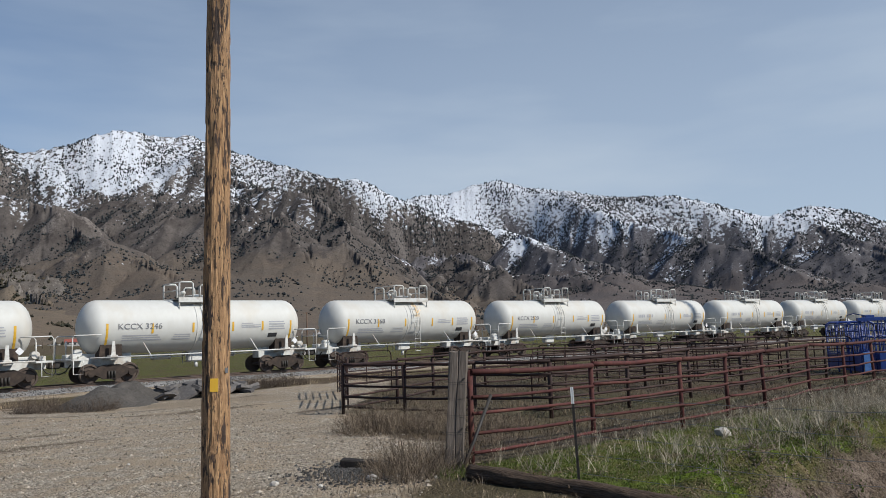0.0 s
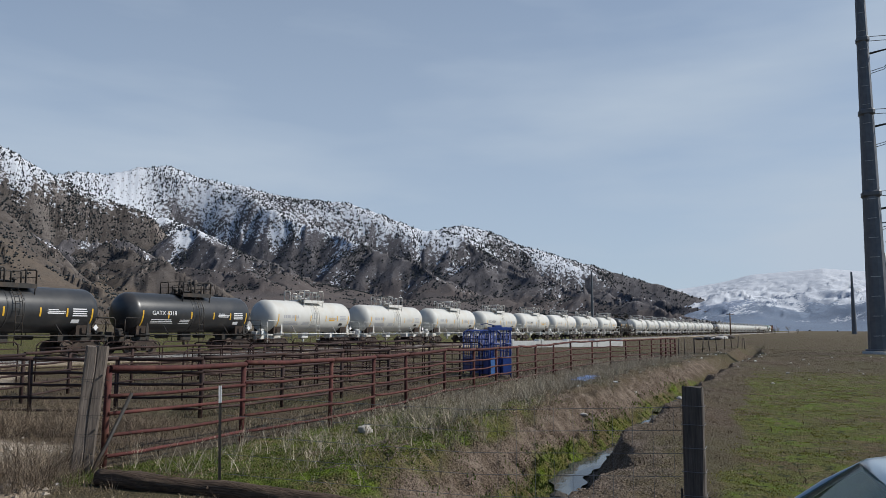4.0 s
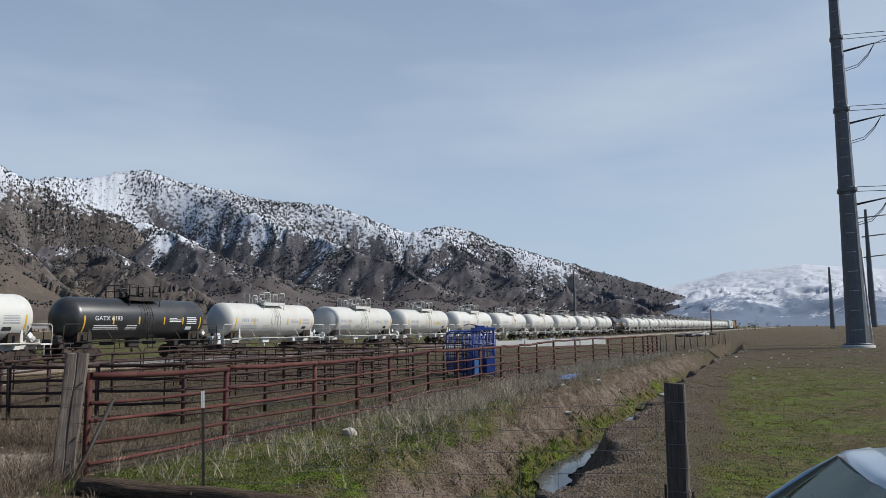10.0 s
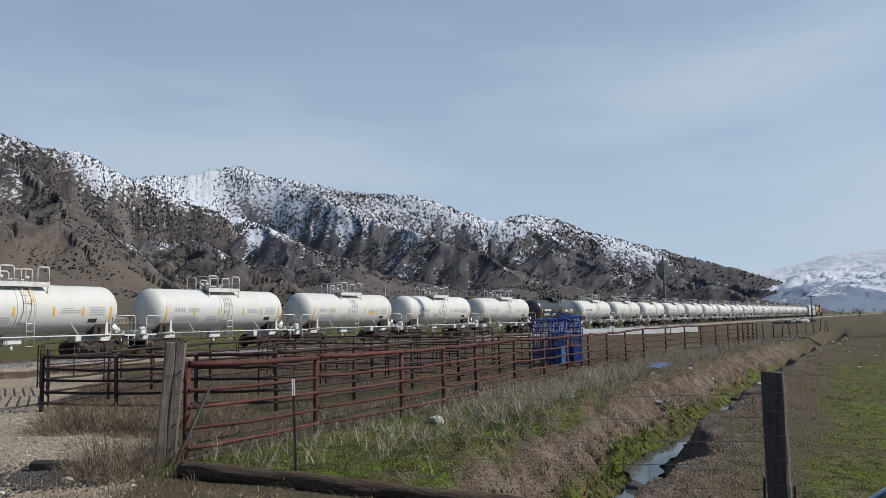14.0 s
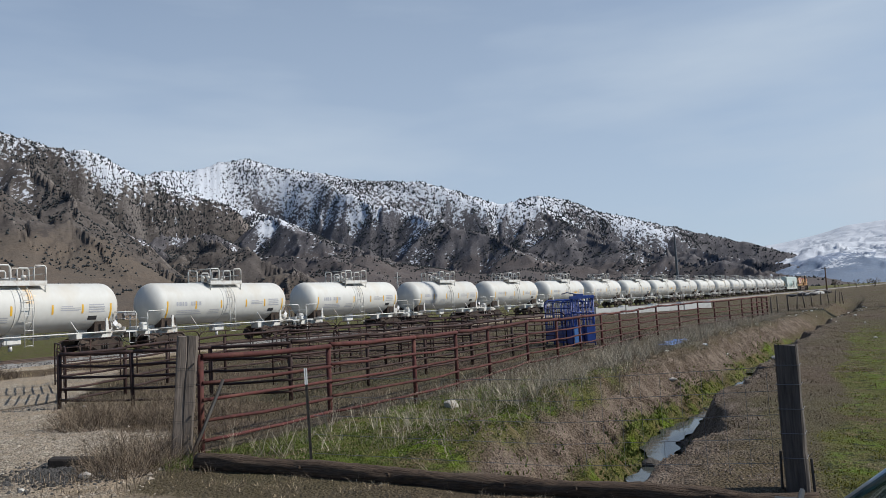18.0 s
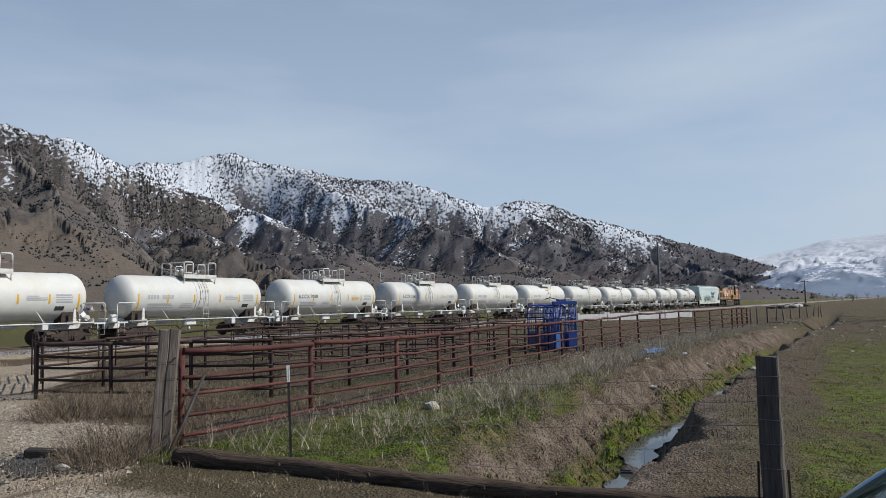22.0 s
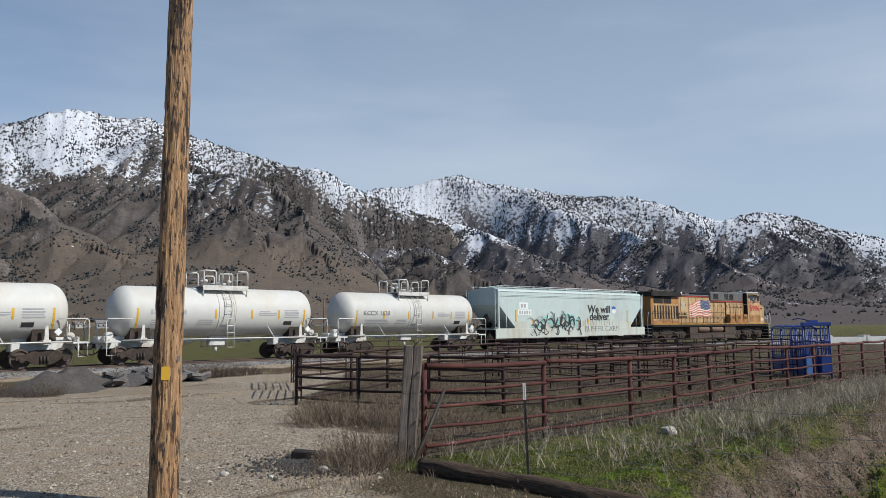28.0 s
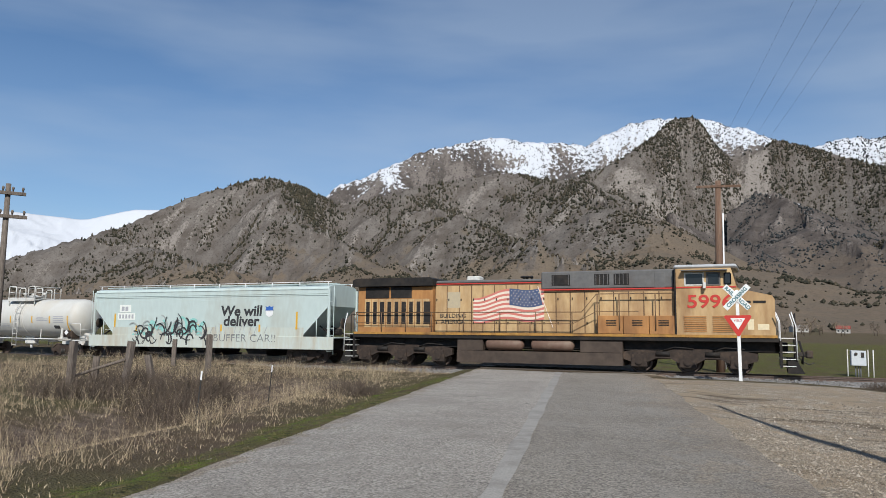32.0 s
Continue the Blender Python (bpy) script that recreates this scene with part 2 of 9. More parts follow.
def add_tube(bm, pts, r, sides=6, caps=True):
    """A round bar along a run of points; r may be a list."""
    pts = [Vector(p) for p in pts]
    rs = r if isinstance(r, (list, tuple)) else [r] * len(pts)
    rings = []
    up = Vector((0, 0, 1))
    for i, p in enumerate(pts):
        d = (pts[min(i + 1, len(pts) - 1)] - pts[max(i - 1, 0)]).normalized()
        a = d.cross(up if abs(d.z) < 0.95 else Vector((1, 0, 0))).normalized()
        b = a.cross(d).normalized()
        rings.append([bm.verts.new(p + (a * math.cos(k * math.tau / sides) + b * math.sin(k * math.tau / sides)) * rs[i]) for k in range(sides)])
    for u, v in zip(rings, rings[1:]):
        for k in range(sides):
            f = bm.faces.new((u[k], u[(k + 1) % sides], v[(k + 1) % sides], v[k]))
            f.smooth = sides > 5
    if caps:
        bm.faces.new(rings[0][::-1])
        bm.faces.new(rings[-1])


def add_revolve(bm, profile, sides=32, axis="X"):
    """Spin a profile of (along, radius) about an axis."""
    rings = []
    for a, r in profile:
        ring = []
        for k in range(sides):
            c, s = r * math.cos(k * math.tau / sides), r * math.sin(k * math.tau / sides)
            co = {"X": (a, c, s), "Y": (c, a, s), "Z": (c, s, a)}[axis]
            ring.append(bm.verts.new(co))
        rings.append(ring)
    for u, v in zip(rings, rings[1:]):
        for k in range(sides):
            f = bm.faces.new((u[k], u[(k + 1) % sides], v[(k + 1) % sides], v[k]))
            f.smooth = True
    bm.faces.new(rings[0][::-1])
    bm.faces.new(rings[-1])
    bmesh.ops.recalc_face_normals(bm, faces=bm.faces)


def add_prism(bm, outline, y0, y1):
    """An outline of (x, z) drawn out from y0 to y1."""
    a = [bm.verts.new((x, y0, z)) for x, z in outline]
    b = [bm.verts.new((x, y1, z)) for x, z in outline]
    bm.faces.new(a[::-1])
    bm.faces.new(b)
    k = len(a)
    for i in range(k):
        bm.faces.new((a[i], a[(i + 1) % k], b[(i + 1) % k], b[i]))
    bmesh.ops.recalc_face_normals(bm, faces=bm.faces)


def mesh_np(name, verts, faces, material, smooth=False, parent=None):
    me = bpy.data.meshes.new(name)
    me.from_pydata([tuple(v) for v in verts], [], [tuple(f) for f in faces])
    me.materials.append(material)
    if smooth:
        me.polygons.foreach_set("use_smooth", [True] * len(me.polygons))
    ob = new(name, me)
    if parent is not None:
        ob.parent = parent
    return ob


def writing(name, text, size, m, material, parent, label="", extrude=0.006, align="CENTER", shear=0.0, bold=0.0, width=1.0):
    """Lettering in the built-in font, as a mesh, in the x-z plane of its pose."""
    cu = bpy.data.curves.new(name, "FONT")
    cu.body, cu.size, cu.extrude, cu.align_x, cu.shear, cu.offset = text, size, extrude, align, shear, bold
    cu.resolution_u = 3
    tmp = bpy.data.objects.new("tmp", cu)
    scene.collection.objects.link(tmp)
    dg = bpy.context.evaluated_depsgraph_get()
    me = bpy.data.meshes.new_from_object(tmp.evaluated_get(dg))
    bpy.data.objects.remove(tmp)
    me.transform(Matrix.Diagonal((width, 1, 1, 1)))
    me.materials.clear()
    me.materials.append(material)
    me.name = name
    ob = new(name, me)
    ob.parent = parent
    ob.matrix_basis = m @ pose(0, 0, 0, 90, 0, 0)
    if label:
        ob["label"] = label
    return ob


def cell_hash(ix, iy, seed):
    h = (ix * 374761393 + iy * 668265263 + int(seed * 10) * 1442695 + 9001) & 0x7FFFFFFF
    h = ((h ^ (h >> 13)) * 1274126177) & 0x7FFFFFFF
    return h ^ (h >> 16)


def gradient_noise(x, y, seed):
    """Smooth noise over arrays, about -1 to 1."""
    x, y = np.asarray(x, float), np.asarray(y, float)
    ix, iy = np.floor(x).astype(np.int64), np.floor(y).astype(np.int64)
    fx, fy = x - ix, y - iy

    def corner(dx, dy):
        a = (cell_hash(ix + dx, iy + dy, seed) & 0xFFFF) / 65535.0 * math.tau
        return np.cos(a) * (fx - dx) + np.sin(a) * (fy - dy)
    u, v = fx * fx * fx * (fx * (fx * 6 - 15) + 10), fy * fy * fy * (fy * (fy * 6 - 15) + 10)
    lo = corner(0, 0) * (1 - u) + corner(1, 0) * u
    hi = corner(0, 1) * (1 - u) + corner(1, 1) * u
    return 1.5 * (lo * (1 - v) + hi * v)


def fractal(x, y, seed, octaves=4, ridge=False):
    v, a = 0.0, 0.5
    for k in range(octaves):
        g = gradient_noise(x, y, seed + 3.7 * k)
        v = v + a * ((1 - 2 * np.abs(g)) if ridge else g)
        x, y, a = x * 2.03, y * 2.03, a * 0.5
    return v


# ---- the railway line ----
H0, H1, BEND_A, BEND_B, TRACK_Y = 1.775, -4.724, -14.0, 54.0, 36.11
_s = np.arange(-700, 1000, 1.0)
_h = np.radians(H0 + (H1 - H0) * np.clip((_s - BEND_A) / (BEND_B - BEND_A), 0, 1))
_x = np.concatenate([[0], np.cumsum(np.cos((_h[1:] + _h[:-1]) / 2))])
_y = np.concatenate([[0], np.cumsum(np.sin((_h[1:] + _h[:-1]) / 2))])
_x -= _x[700]
_y += TRACK_Y - _y[700]


def rail_z(s):
    """Height of the rail head: level down the valley, falling beyond the road."""
    return np.interp(s, [-62, -40, -22, -11, 2, 9, 16], [-0.50, -0.28, 0.04, 0.26, 0.41, 0.50, 0.53])


def on_track(s, side=0.0):
    """Place and heading (degrees) at s metres along the line, side metres to its left."""
    x, y, h = np.interp(s, _s, _x), np.interp(s, _s, _y), np.interp(s, _s, _h)
    return float(x - side * math.sin(h)), float(y + side * math.cos(h)), math.degrees(h)


def track_y(x):
    return np.interp(x, _x, _y)

# ---- terrain ----
ROAD_K = -0.2554


def road_mid(y):
    return -3.15 + ROAD_K * (y - 7.7)


def smooth(a, b, v):
    t = np.clip((v - a) / (b - a), 0, 1)
    return t * t * (3 - 2 * t)


def ditch_mid(x):
    return np.interp(x, [8, 13, 16, 20, 26, 33, 48, 70, 130], [3.1, 3.3, 3.5, 3.45, 3.29, 3.25, 2.72, 1.3, 0.2]) + 0.14 * np.sin(x * 0.9)


def wave(x, y, f, seed):
    """A cheap smooth undulation, about -1 to 1."""
    return (np.sin(x * f + 1.3 * np.sin(y * f * 0.7 + seed)) + np.sin(y * f * 1.1 + 1.7 * np.sin(x * f * 0.6 + 2 * seed))) / 2


def ground_z(x, y):
    x, y = np.asarray(x, float), np.asarray(y, float)
    off = (x - road_mid(y)) / math.sqrt(1 + ROAD_K ** 2)
    z = 0.04 * wave(x, y, 0.35, 1) + 0.025 * wave(x, y, 1.3, 2) + 0.012 * wave(x, y, 3.7, 5)
    near = smooth(140, 60, np.hypot(x, y))
    z = z * near
    # gravel yard right of the road, gently raised
    yard = smooth(3, 5, off) * smooth(16, 9, off) * smooth(2, 8, y) * smooth(34, 26, y)
    z = z * (1 - 0.6 * yard) + 0.12 * yard
    # road bank
    road = smooth(5.3, 3.95, np.abs(off))
    crown = 0.33 - 0.03 * (off / 4) ** 2
    z = z * (1 - road) + crown * road
    # the shoulder rises towards the crossing
    lift = smooth(3, 4.5, off) * smooth(15, 9, off) * smooth(20, 27, y) * smooth(34.5, 33, y)
    z = z * (1 - lift) + 0.34 * lift
    # roadside hollow on the far side of the road
    z = z - 0.55 * np.exp(-((off + 9.5) / 1.6) ** 2) * smooth(30, 18, y) * smooth(-60, -10, y)
    # the ditch: a low wet bed, a crumbling earth face on the corral side, an undercut bulging bank on the field side
    dm = ditch_mid(x)
    run = smooth(8.2, 9.6, x) * smooth(130, 80, x)
    d = y - dm
    dw = d * (1 + 0.16 * gradient_noise(x / 1.7, 0 * x + 0.5, 61)) + 0.20 * gradient_noise(x / 1.1, y / 1.4, 62) * smooth(0.2, 0.7, np.abs(d))
    cut = np.interp(dw, [-2.8, -1.8, -1.15, -0.85, -0.42, 0.38, 0.66, 1.05, 1.55, 2.2, 3.3], [0, 0.10, 0.03, -0.45, -0.90, -0.90, -0.68, -0.34, 0.10, 0.24, 0])
    z = z + run * np.where(cut > 0, cut * smooth(80, 30, x), cut)
    clod = np.sin(x * 5.1 + 2 * np.sin(y * 3.3)) * np.sin(y * 6.2 + 2 * np.sin(x * 2.9))
    rough = 0.26 * fractal(x / 0.75, y / 0.6, 63, 4, True) - 0.09
    z = z + run * rough * np.exp(-((dw - 0.2) / 2.1) ** 2) * smooth(0.30, 0.75, np.abs(dw)) * np.where(dw < 0, 0.6, 1.35) * smooth(60, 30, x)
    # a mole-cast mound in the grass
    z = z + 0.13 * np.exp(-(((x - 10.0) / 0.55) ** 2 + ((y - 5.1) / 0.75) ** 2)) * (1 + 0.3 * clod)
    # the plain climbs gently towards the mountains
    z = z + 0.0135 * np.clip(y - 285, 0, 500) * smooth(900, 500, np.abs(x) - 0.5 * y)
    # railway bank
    t = np.abs(y - track_y(x))
    bank = smooth(4.6, 2.2, t)
    z = z * (1 - bank) + (rail_z(x) - 0.26) * bank
    # track at the crossing lies in the road
    cross = road * smooth(4.5, 2.5, t)
    z = z * (1 - cross) + (rail_z(x) - 0.035) * cross
    return z


def spaced(lo, hi, fine_lo, fine_hi, step, grow=1.16):
    c = list(np.arange(fine_lo, fine_hi, step))
    a, d = fine_hi, step
    while a < hi:
        c.append(a)
        d *= grow
        a += d
    c.append(hi)
    a, d = fine_lo, step
    low = []
    while a > lo:
        d *= grow
        a -= d
        low.append(max(a, lo))
    return np.array(sorted(set(low)) + c)


gx = spaced(-5000, 5000, -26, 46, 0.22)
gx = np.unique(np.concatenate([gx, gx[(gx > 8.3) & (gx < 24)] + 0.11]))
gy = spaced(-5000, 5000, -3, 42, 0.22)
gy = np.unique(np.concatenate([gy, gy[(gy > 0.6) & (gy < 6.2)] + 0.0733, gy[(gy > 0.6) & (gy < 6.2)] + 0.1467]))
GX, GY = np.meshgrid(gx, gy)
GZ = ground_z(GX, GY)
_n = len(gx)
verts = np.stack([GX.ravel(), GY.ravel(), GZ.ravel()], 1)
ii, jj = np.meshgrid(np.arange(_n - 1), np.arange(len(gy) - 1))
q = (jj * _n + ii).ravel()
faces = np.stack([q, q + 1, q + 1 + _n, q + _n], 1)


def covers(x, y):
    """How much gravel, green and bare earth lies at each place."""
    off = (x - road_mid(y)) / math.sqrt(1 + ROAD_K ** 2)
    rag = 0.5 * wave(x, y, 0.9, 3) + 0.35 * wave(x, y, 2.6, 4)
    edge = np.interp(y, [0, 6, 7.5, 9, 11, 13, 15, 17.7, 24, 30], [4.6, 5.8, 6.6, 8.0, 9.7, 10.0, 10.8, 12.0, 18, 24])
    gravel = smooth(3.0, 3.4, off + 0.1 * rag) * smooth(edge + 0.7, edge - 0.9, x + 0.9 * rag) * smooth(-8, -4, y) * smooth(31.5, 29.5, y + rag)
    gravel = np.maximum(gravel, smooth(3.6, 2.7, np.abs(y - track_y(x)) + 0.3 * rag))
    dm = ditch_mid(x)
    green = smooth(7.4, 8.6, x) * smooth(9.2, 8.2, y + 0.4 * rag) * smooth(0.9, 1.9, y - dm + 0.5 * rag) * smooth(24, 13, x + 2 * rag) * 0.95
    strip = smooth(7.5, 9, x) * smooth(0.9, 0.2, y + 0.4 * rag) * smooth(62, 22, x + 4 * rag) * 0.85
    green = np.maximum(green, strip)
    green = np.maximum(green, smooth(8.5, 10, x) * np.exp(-((y - dm - 0.35) / 0.45) ** 2) * smooth(60, 35, x))
    far_field = smooth(43, 46, y - track_y(x) + 36 + 0.2 * rag) * smooth(330, 220, y)
    green = np.maximum(green, 0.60 * far_field)
    verge = smooth(-6.0, -4.8, off + 0.5 * rag) * smooth(-3.5, -3.8, off) * smooth(34, 24, y) * 0.62
    green = np.maximum(green, verge)
    earth = smooth(8.0, 8.8, x) * np.exp(-((y - dm - 0.2) / np.where(y < dm, 2.0, 1.7)) ** 2) * smooth(75, 45, x)
    earth = np.maximum(earth * (1 - 0.9 * np.exp(-((y - dm - 0.35) / 0.4) ** 2)), np.exp(-(((x - 10.0) / 0.7) ** 2 + ((y - 5.1) / 0.9) ** 2)))
    earth = np.maximum(earth, 0.8 * smooth(-7.0, -8.2, off) * smooth(-13, -10, off) * smooth(30, 22, y))
    road = smooth(3.65, 3.5, np.abs(off)) * (y > -400) * (y < 300)
    return gravel * (1 - road), green * (1 - gravel) * (1 - road), earth * (1 - road), road


def ground_material():
    m, n, l, p = node_mat("ground_cover")
    geo = n.new("ShaderNodeNewGeometry")
    pos = geo.outputs["Position"]
    at = n.new("ShaderNodeAttribute")
    at.attribute_name = "cover"
    sep = n.new("ShaderNodeSeparateColor")
    l.new(at.outputs["Color"], sep.inputs["Color"])
    f1 = noise_node(n, l, pos, 22, 6, 0.7)
    f2 = noise_node(n, l, pos, 2.2, 5, 0.65)
    f3 = noise_node(n, l, pos, 0.12, 4, 0.6)
    f4 = noise_node(n, l, pos, 0.55, 5, 0.65)
    # dry winter grass and soil
    dry = mix_node(n, l, ramp_node(n, l, f1, 0.35, 0.65), (0.068, 0.048, 0.031), (0.172, 0.128, 0.083))
    dry = mix_node(n, l, ramp_node(n, l, f2, 0.35, 0.7), dry, (0.070, 0.047, 0.034))
    dry = mix_node(n, l, ramp_node(n, l, f4, 0.5, 0.72), dry, (0.108, 0.078, 0.044))
    dry = mix_node(n, l, ramp_node(n, l, f3, 0.4, 0.65), dry, (0.085, 0.074, 0.034))
    # green
    gr = mix_node(n, l, ramp_node(n, l, f1, 0.3, 0.7), (0.050, 0.060, 0.009), (0.135, 0.132, 0.022))
    gr = mix_node(n, l, ramp_node(n, l, f4, 0.45, 0.7), gr, (0.125, 0.098, 0.056))
    gr = mix_node(n, l, ramp_node(n, l, noise_node(n, l, pos, 1.15, 5, 0.65), 0.50, 0.60), gr, (0.105, 0.145, 0.011))
    gr = mix_node(n, l, ramp_node(n, l, noise_node(n, l, pos, 0.42, 6, 0.68), 0.52, 0.60), gr, (0.100, 0.072, 0.036))
    gr = mix_node(n, l, ramp_node(n, l, f2, 0.56, 0.62), gr, (0.150, 0.118, 0.052))
    gr = mix_node(n, l, ramp_node(n, l, noise_node(n, l, pos, 5.0, 6, 0.72), 0.53, 0.60), gr, (0.032, 0.036, 0.009))
    # gravel: pale crushed stone with dust between
    vo = n.new("ShaderNodeTexVoronoi")
    vo.inputs["Scale"].default_value = 26
    l.new(pos, vo.inputs["Vector"])
    gv = mix_node(n, l, ramp_node(n, l, vo.outputs["Color"], 0.1, 0.9), (0.15, 0.125, 0.094), (0.58, 0.50, 0.395))
    vo2 = n.new("ShaderNodeTexVoronoi")
    vo2.inputs["Scale"].default_value = 62
    l.new(pos, vo2.inputs["Vector"])
    dust = mix_node(n, l, ramp_node(n, l, vo2.outputs["Color"], 0.1, 0.9), (0.20, 0.156, 0.108), (0.41, 0.33, 0.24))
    gv = mix_node(n, l, ramp_node(n, l, f2, 0.42, 0.62), gv, dust)
    gv = mix_node(n, l, ramp_node(n, l, f4, 0.50, 0.60), gv, (0.36, 0.285, 0.20))
    rut = n.new("ShaderNodeMapping")
    rut.inputs["Rotation"].default_value = (0, 0, 0.45)
    rut.inputs["Scale"].default_value = (0.16, 0.9, 1)
    l.new(pos, rut.inputs["Vector"])
    gv = mix_node(n, l, ramp_node(n, l, f3, 0.52, 0.64), gv, (0.29, 0.232, 0.165))
    gv = mix_node(n, l, ramp_node(n, l, noise_node(n, l, rut.outputs["Vector"], 0.9, 6, 0.70), 0.56, 0.64), gv, (0.135, 0.103, 0.071))
    ea = mix_node(n, l, ramp_node(n, l, f1, 0.36, 0.64), (0.050, 0.034, 0.024), (0.180, 0.136, 0.100))
    ea = mix_node(n, l, ramp_node(n, l, f2, 0.45, 0.7), ea, (0.225, 0.174, 0.134))

    def ragged(ch):
        a = n.new("ShaderNodeMath")
        a.operation = "ADD"
        sc = n.new("ShaderNodeMath")
        sc.operation = "MULTIPLY_ADD"
        sc.inputs[1].default_value, sc.inputs[2].default_value = 0.9, -0.45
        l.new(f2, sc.inputs[0])
        l.new(ch, a.inputs[0])
        l.new(sc.outputs[0], a.inputs[1])
        return ramp_node(n, l, a.outputs[0], 0.32, 0.68)
    c = mix_node(n, l, ragged(sep.outputs["Blue"]), dry, ea)
    c = mix_node(n, l, ragged(sep.outputs["Green"]), c, gr)
    c = mix_node(n, l, ragged(sep.outputs["Red"]), c, gv)
    l.new(c, p.inputs["Base Color"])
    p.inputs["Roughness"].default_value = 0.95
    p.inputs["Specular IOR Level"].default_value = 0.2
    hsum = n.new("ShaderNodeMath")
    hsum.operation = "MULTIPLY_ADD"
    hsum.inputs[1].default_value = 0.35
    l.new(f1, hsum.inputs[0])
    l.new(f2, hsum.inputs[2])
    peb = n.new("ShaderNodeMath")
    peb.operation = "MULTIPLY_ADD"
    peb.inputs[1].default_value = -0.30
    l.new(vo.outputs["Distance"], peb.inputs[0])
    l.new(hsum.outputs[0], peb.inputs[2])
    bump_node(n, l, p, peb.outputs[0], 1.0, 0.14)
    return m


M_GROUND = ground_material()
ground = mesh_np("ground", verts, faces, M_GROUND, smooth=True)
tagged(ground, "dry winter grassland with gravel yard, ditch and green patches", "ground", kind="structure")
_g, _gr, _e, _r = covers(GX.ravel(), GY.ravel())
_col = ground.data.color_attributes.new("cover", "FLOAT_COLOR", "POINT")
_col.data.foreach_set("color", np.stack([_g, _gr, _e, np.ones_like(_g)], 1).ravel())


# ---- the road ----
def asphalt_material():
    m, n, l, p = node_mat("worn_asphalt")
    geo = n.new("ShaderNodeNewGeometry")
    at = n.new("ShaderNodeAttribute")
    at.attribute_name = "lane"
    f1 = noise_node(n, l, geo.outputs["Position"], 60, 3, 0.7)
    f2 = noise_node(n, l, geo.outputs["Position"], 1.1, 5, 0.6)
    vo = n.new("ShaderNodeTexVoronoi")
    vo.inputs["Scale"].default_value = 45
    l.new(geo.outputs["Position"], vo.inputs["Vector"])
    old = mix_node(n, l, ramp_node(n, l, vo.outputs["Color"], 0.1, 0.9), (0.15, 0.136, 0.117), (0.50, 0.455, 0.40))
    newer = mix_node(n, l, ramp_node(n, l, vo.outputs["Color"], 0.1, 0.9), (0.11, 0.097, 0.080), (0.39, 0.35, 0.295))
    c = mix_node(n, l, at.outputs["Fac"], newer, old)
    c = mix_node(n, l, ramp_node(n, l, f2, 0.52, 0.8), c, (0.27, 0.245, 0.21))
    # loose gravel creeping over the right-hand edge
    ed = n.new("ShaderNodeAttribute")
    ed.attribute_name = "edge"
    em = n.new("ShaderNodeMath")
    em.operation = "MULTIPLY_ADD"
    em.inputs[1].default_value = 2.0
    l.new(noise_node(n, l, geo.outputs["Position"], 1.7, 6, 0.7), em.inputs[0])
    l.new(ed.outputs["Fac"], em.inputs[2])
    gvl = mix_node(n, l, ramp_node(n, l, vo.outputs["Color"], 0.1, 0.9), (0.13, 0.105, 0.08), (0.40, 0.345, 0.275))
    er = n.new("ShaderNodeMapRange")
    er.inputs["From Min"].default_value, er.inputs["From Max"].default_value = 1.45, 1.62
    l.new(em.outputs[0], er.inputs["Value"])
    c = mix_node(n, l, er.outputs["Result"], c, gvl)
    # cracks, and patches worn by wheels
    warp = noise_node(n, l, geo.outputs["Position"], 1.6, 4, 0.6)
    wv = n.new("ShaderNodeVectorMath")
    wv.operation = "MULTIPLY_ADD"
    l.new(warp, wv.inputs[0])
    wv.inputs[1].default_value = (0.9, 0.9, 0)
    l.new(geo.outputs["Position"], wv.inputs[2])
    cr = n.new("ShaderNodeTexVoronoi")
    cr.feature = "DISTANCE_TO_EDGE"
    cr.inputs["Scale"].default_value = 0.42
    l.new(wv.outputs[0], cr.inputs["Vector"])
    crack = n.new("ShaderNodeMath")
    crack.operation = "MULTIPLY"
    l.new(ramp_node(n, l, cr.outputs["Distance"], 0.004, 0.012, (1, 1, 1), (0, 0, 0)), crack.inputs[0])
    l.new(ramp_node(n, l, noise_node(n, l, geo.outputs["Position"], 0.35, 3, 0.5), 0.60, 0.66), crack.inputs[1])
    c = mix_node(n, l, crack.outputs[0], c, (0.07, 0.062, 0.055))
    c = mix_node(n, l, ramp_node(n, l, noise_node(n, l, geo.outputs["Position"], 0.5, 5, 0.65), 0.42, 0.62), c, (0.84, 0.83, 0.82), "MULTIPLY")
    l.new(c, p.inputs["Base Color"])
    p.inputs["Roughness"].default_value = 0.88
    bump_node(n, l, p, f1, 1.0, 0.025)
    return m


M_ROAD = asphalt_material()


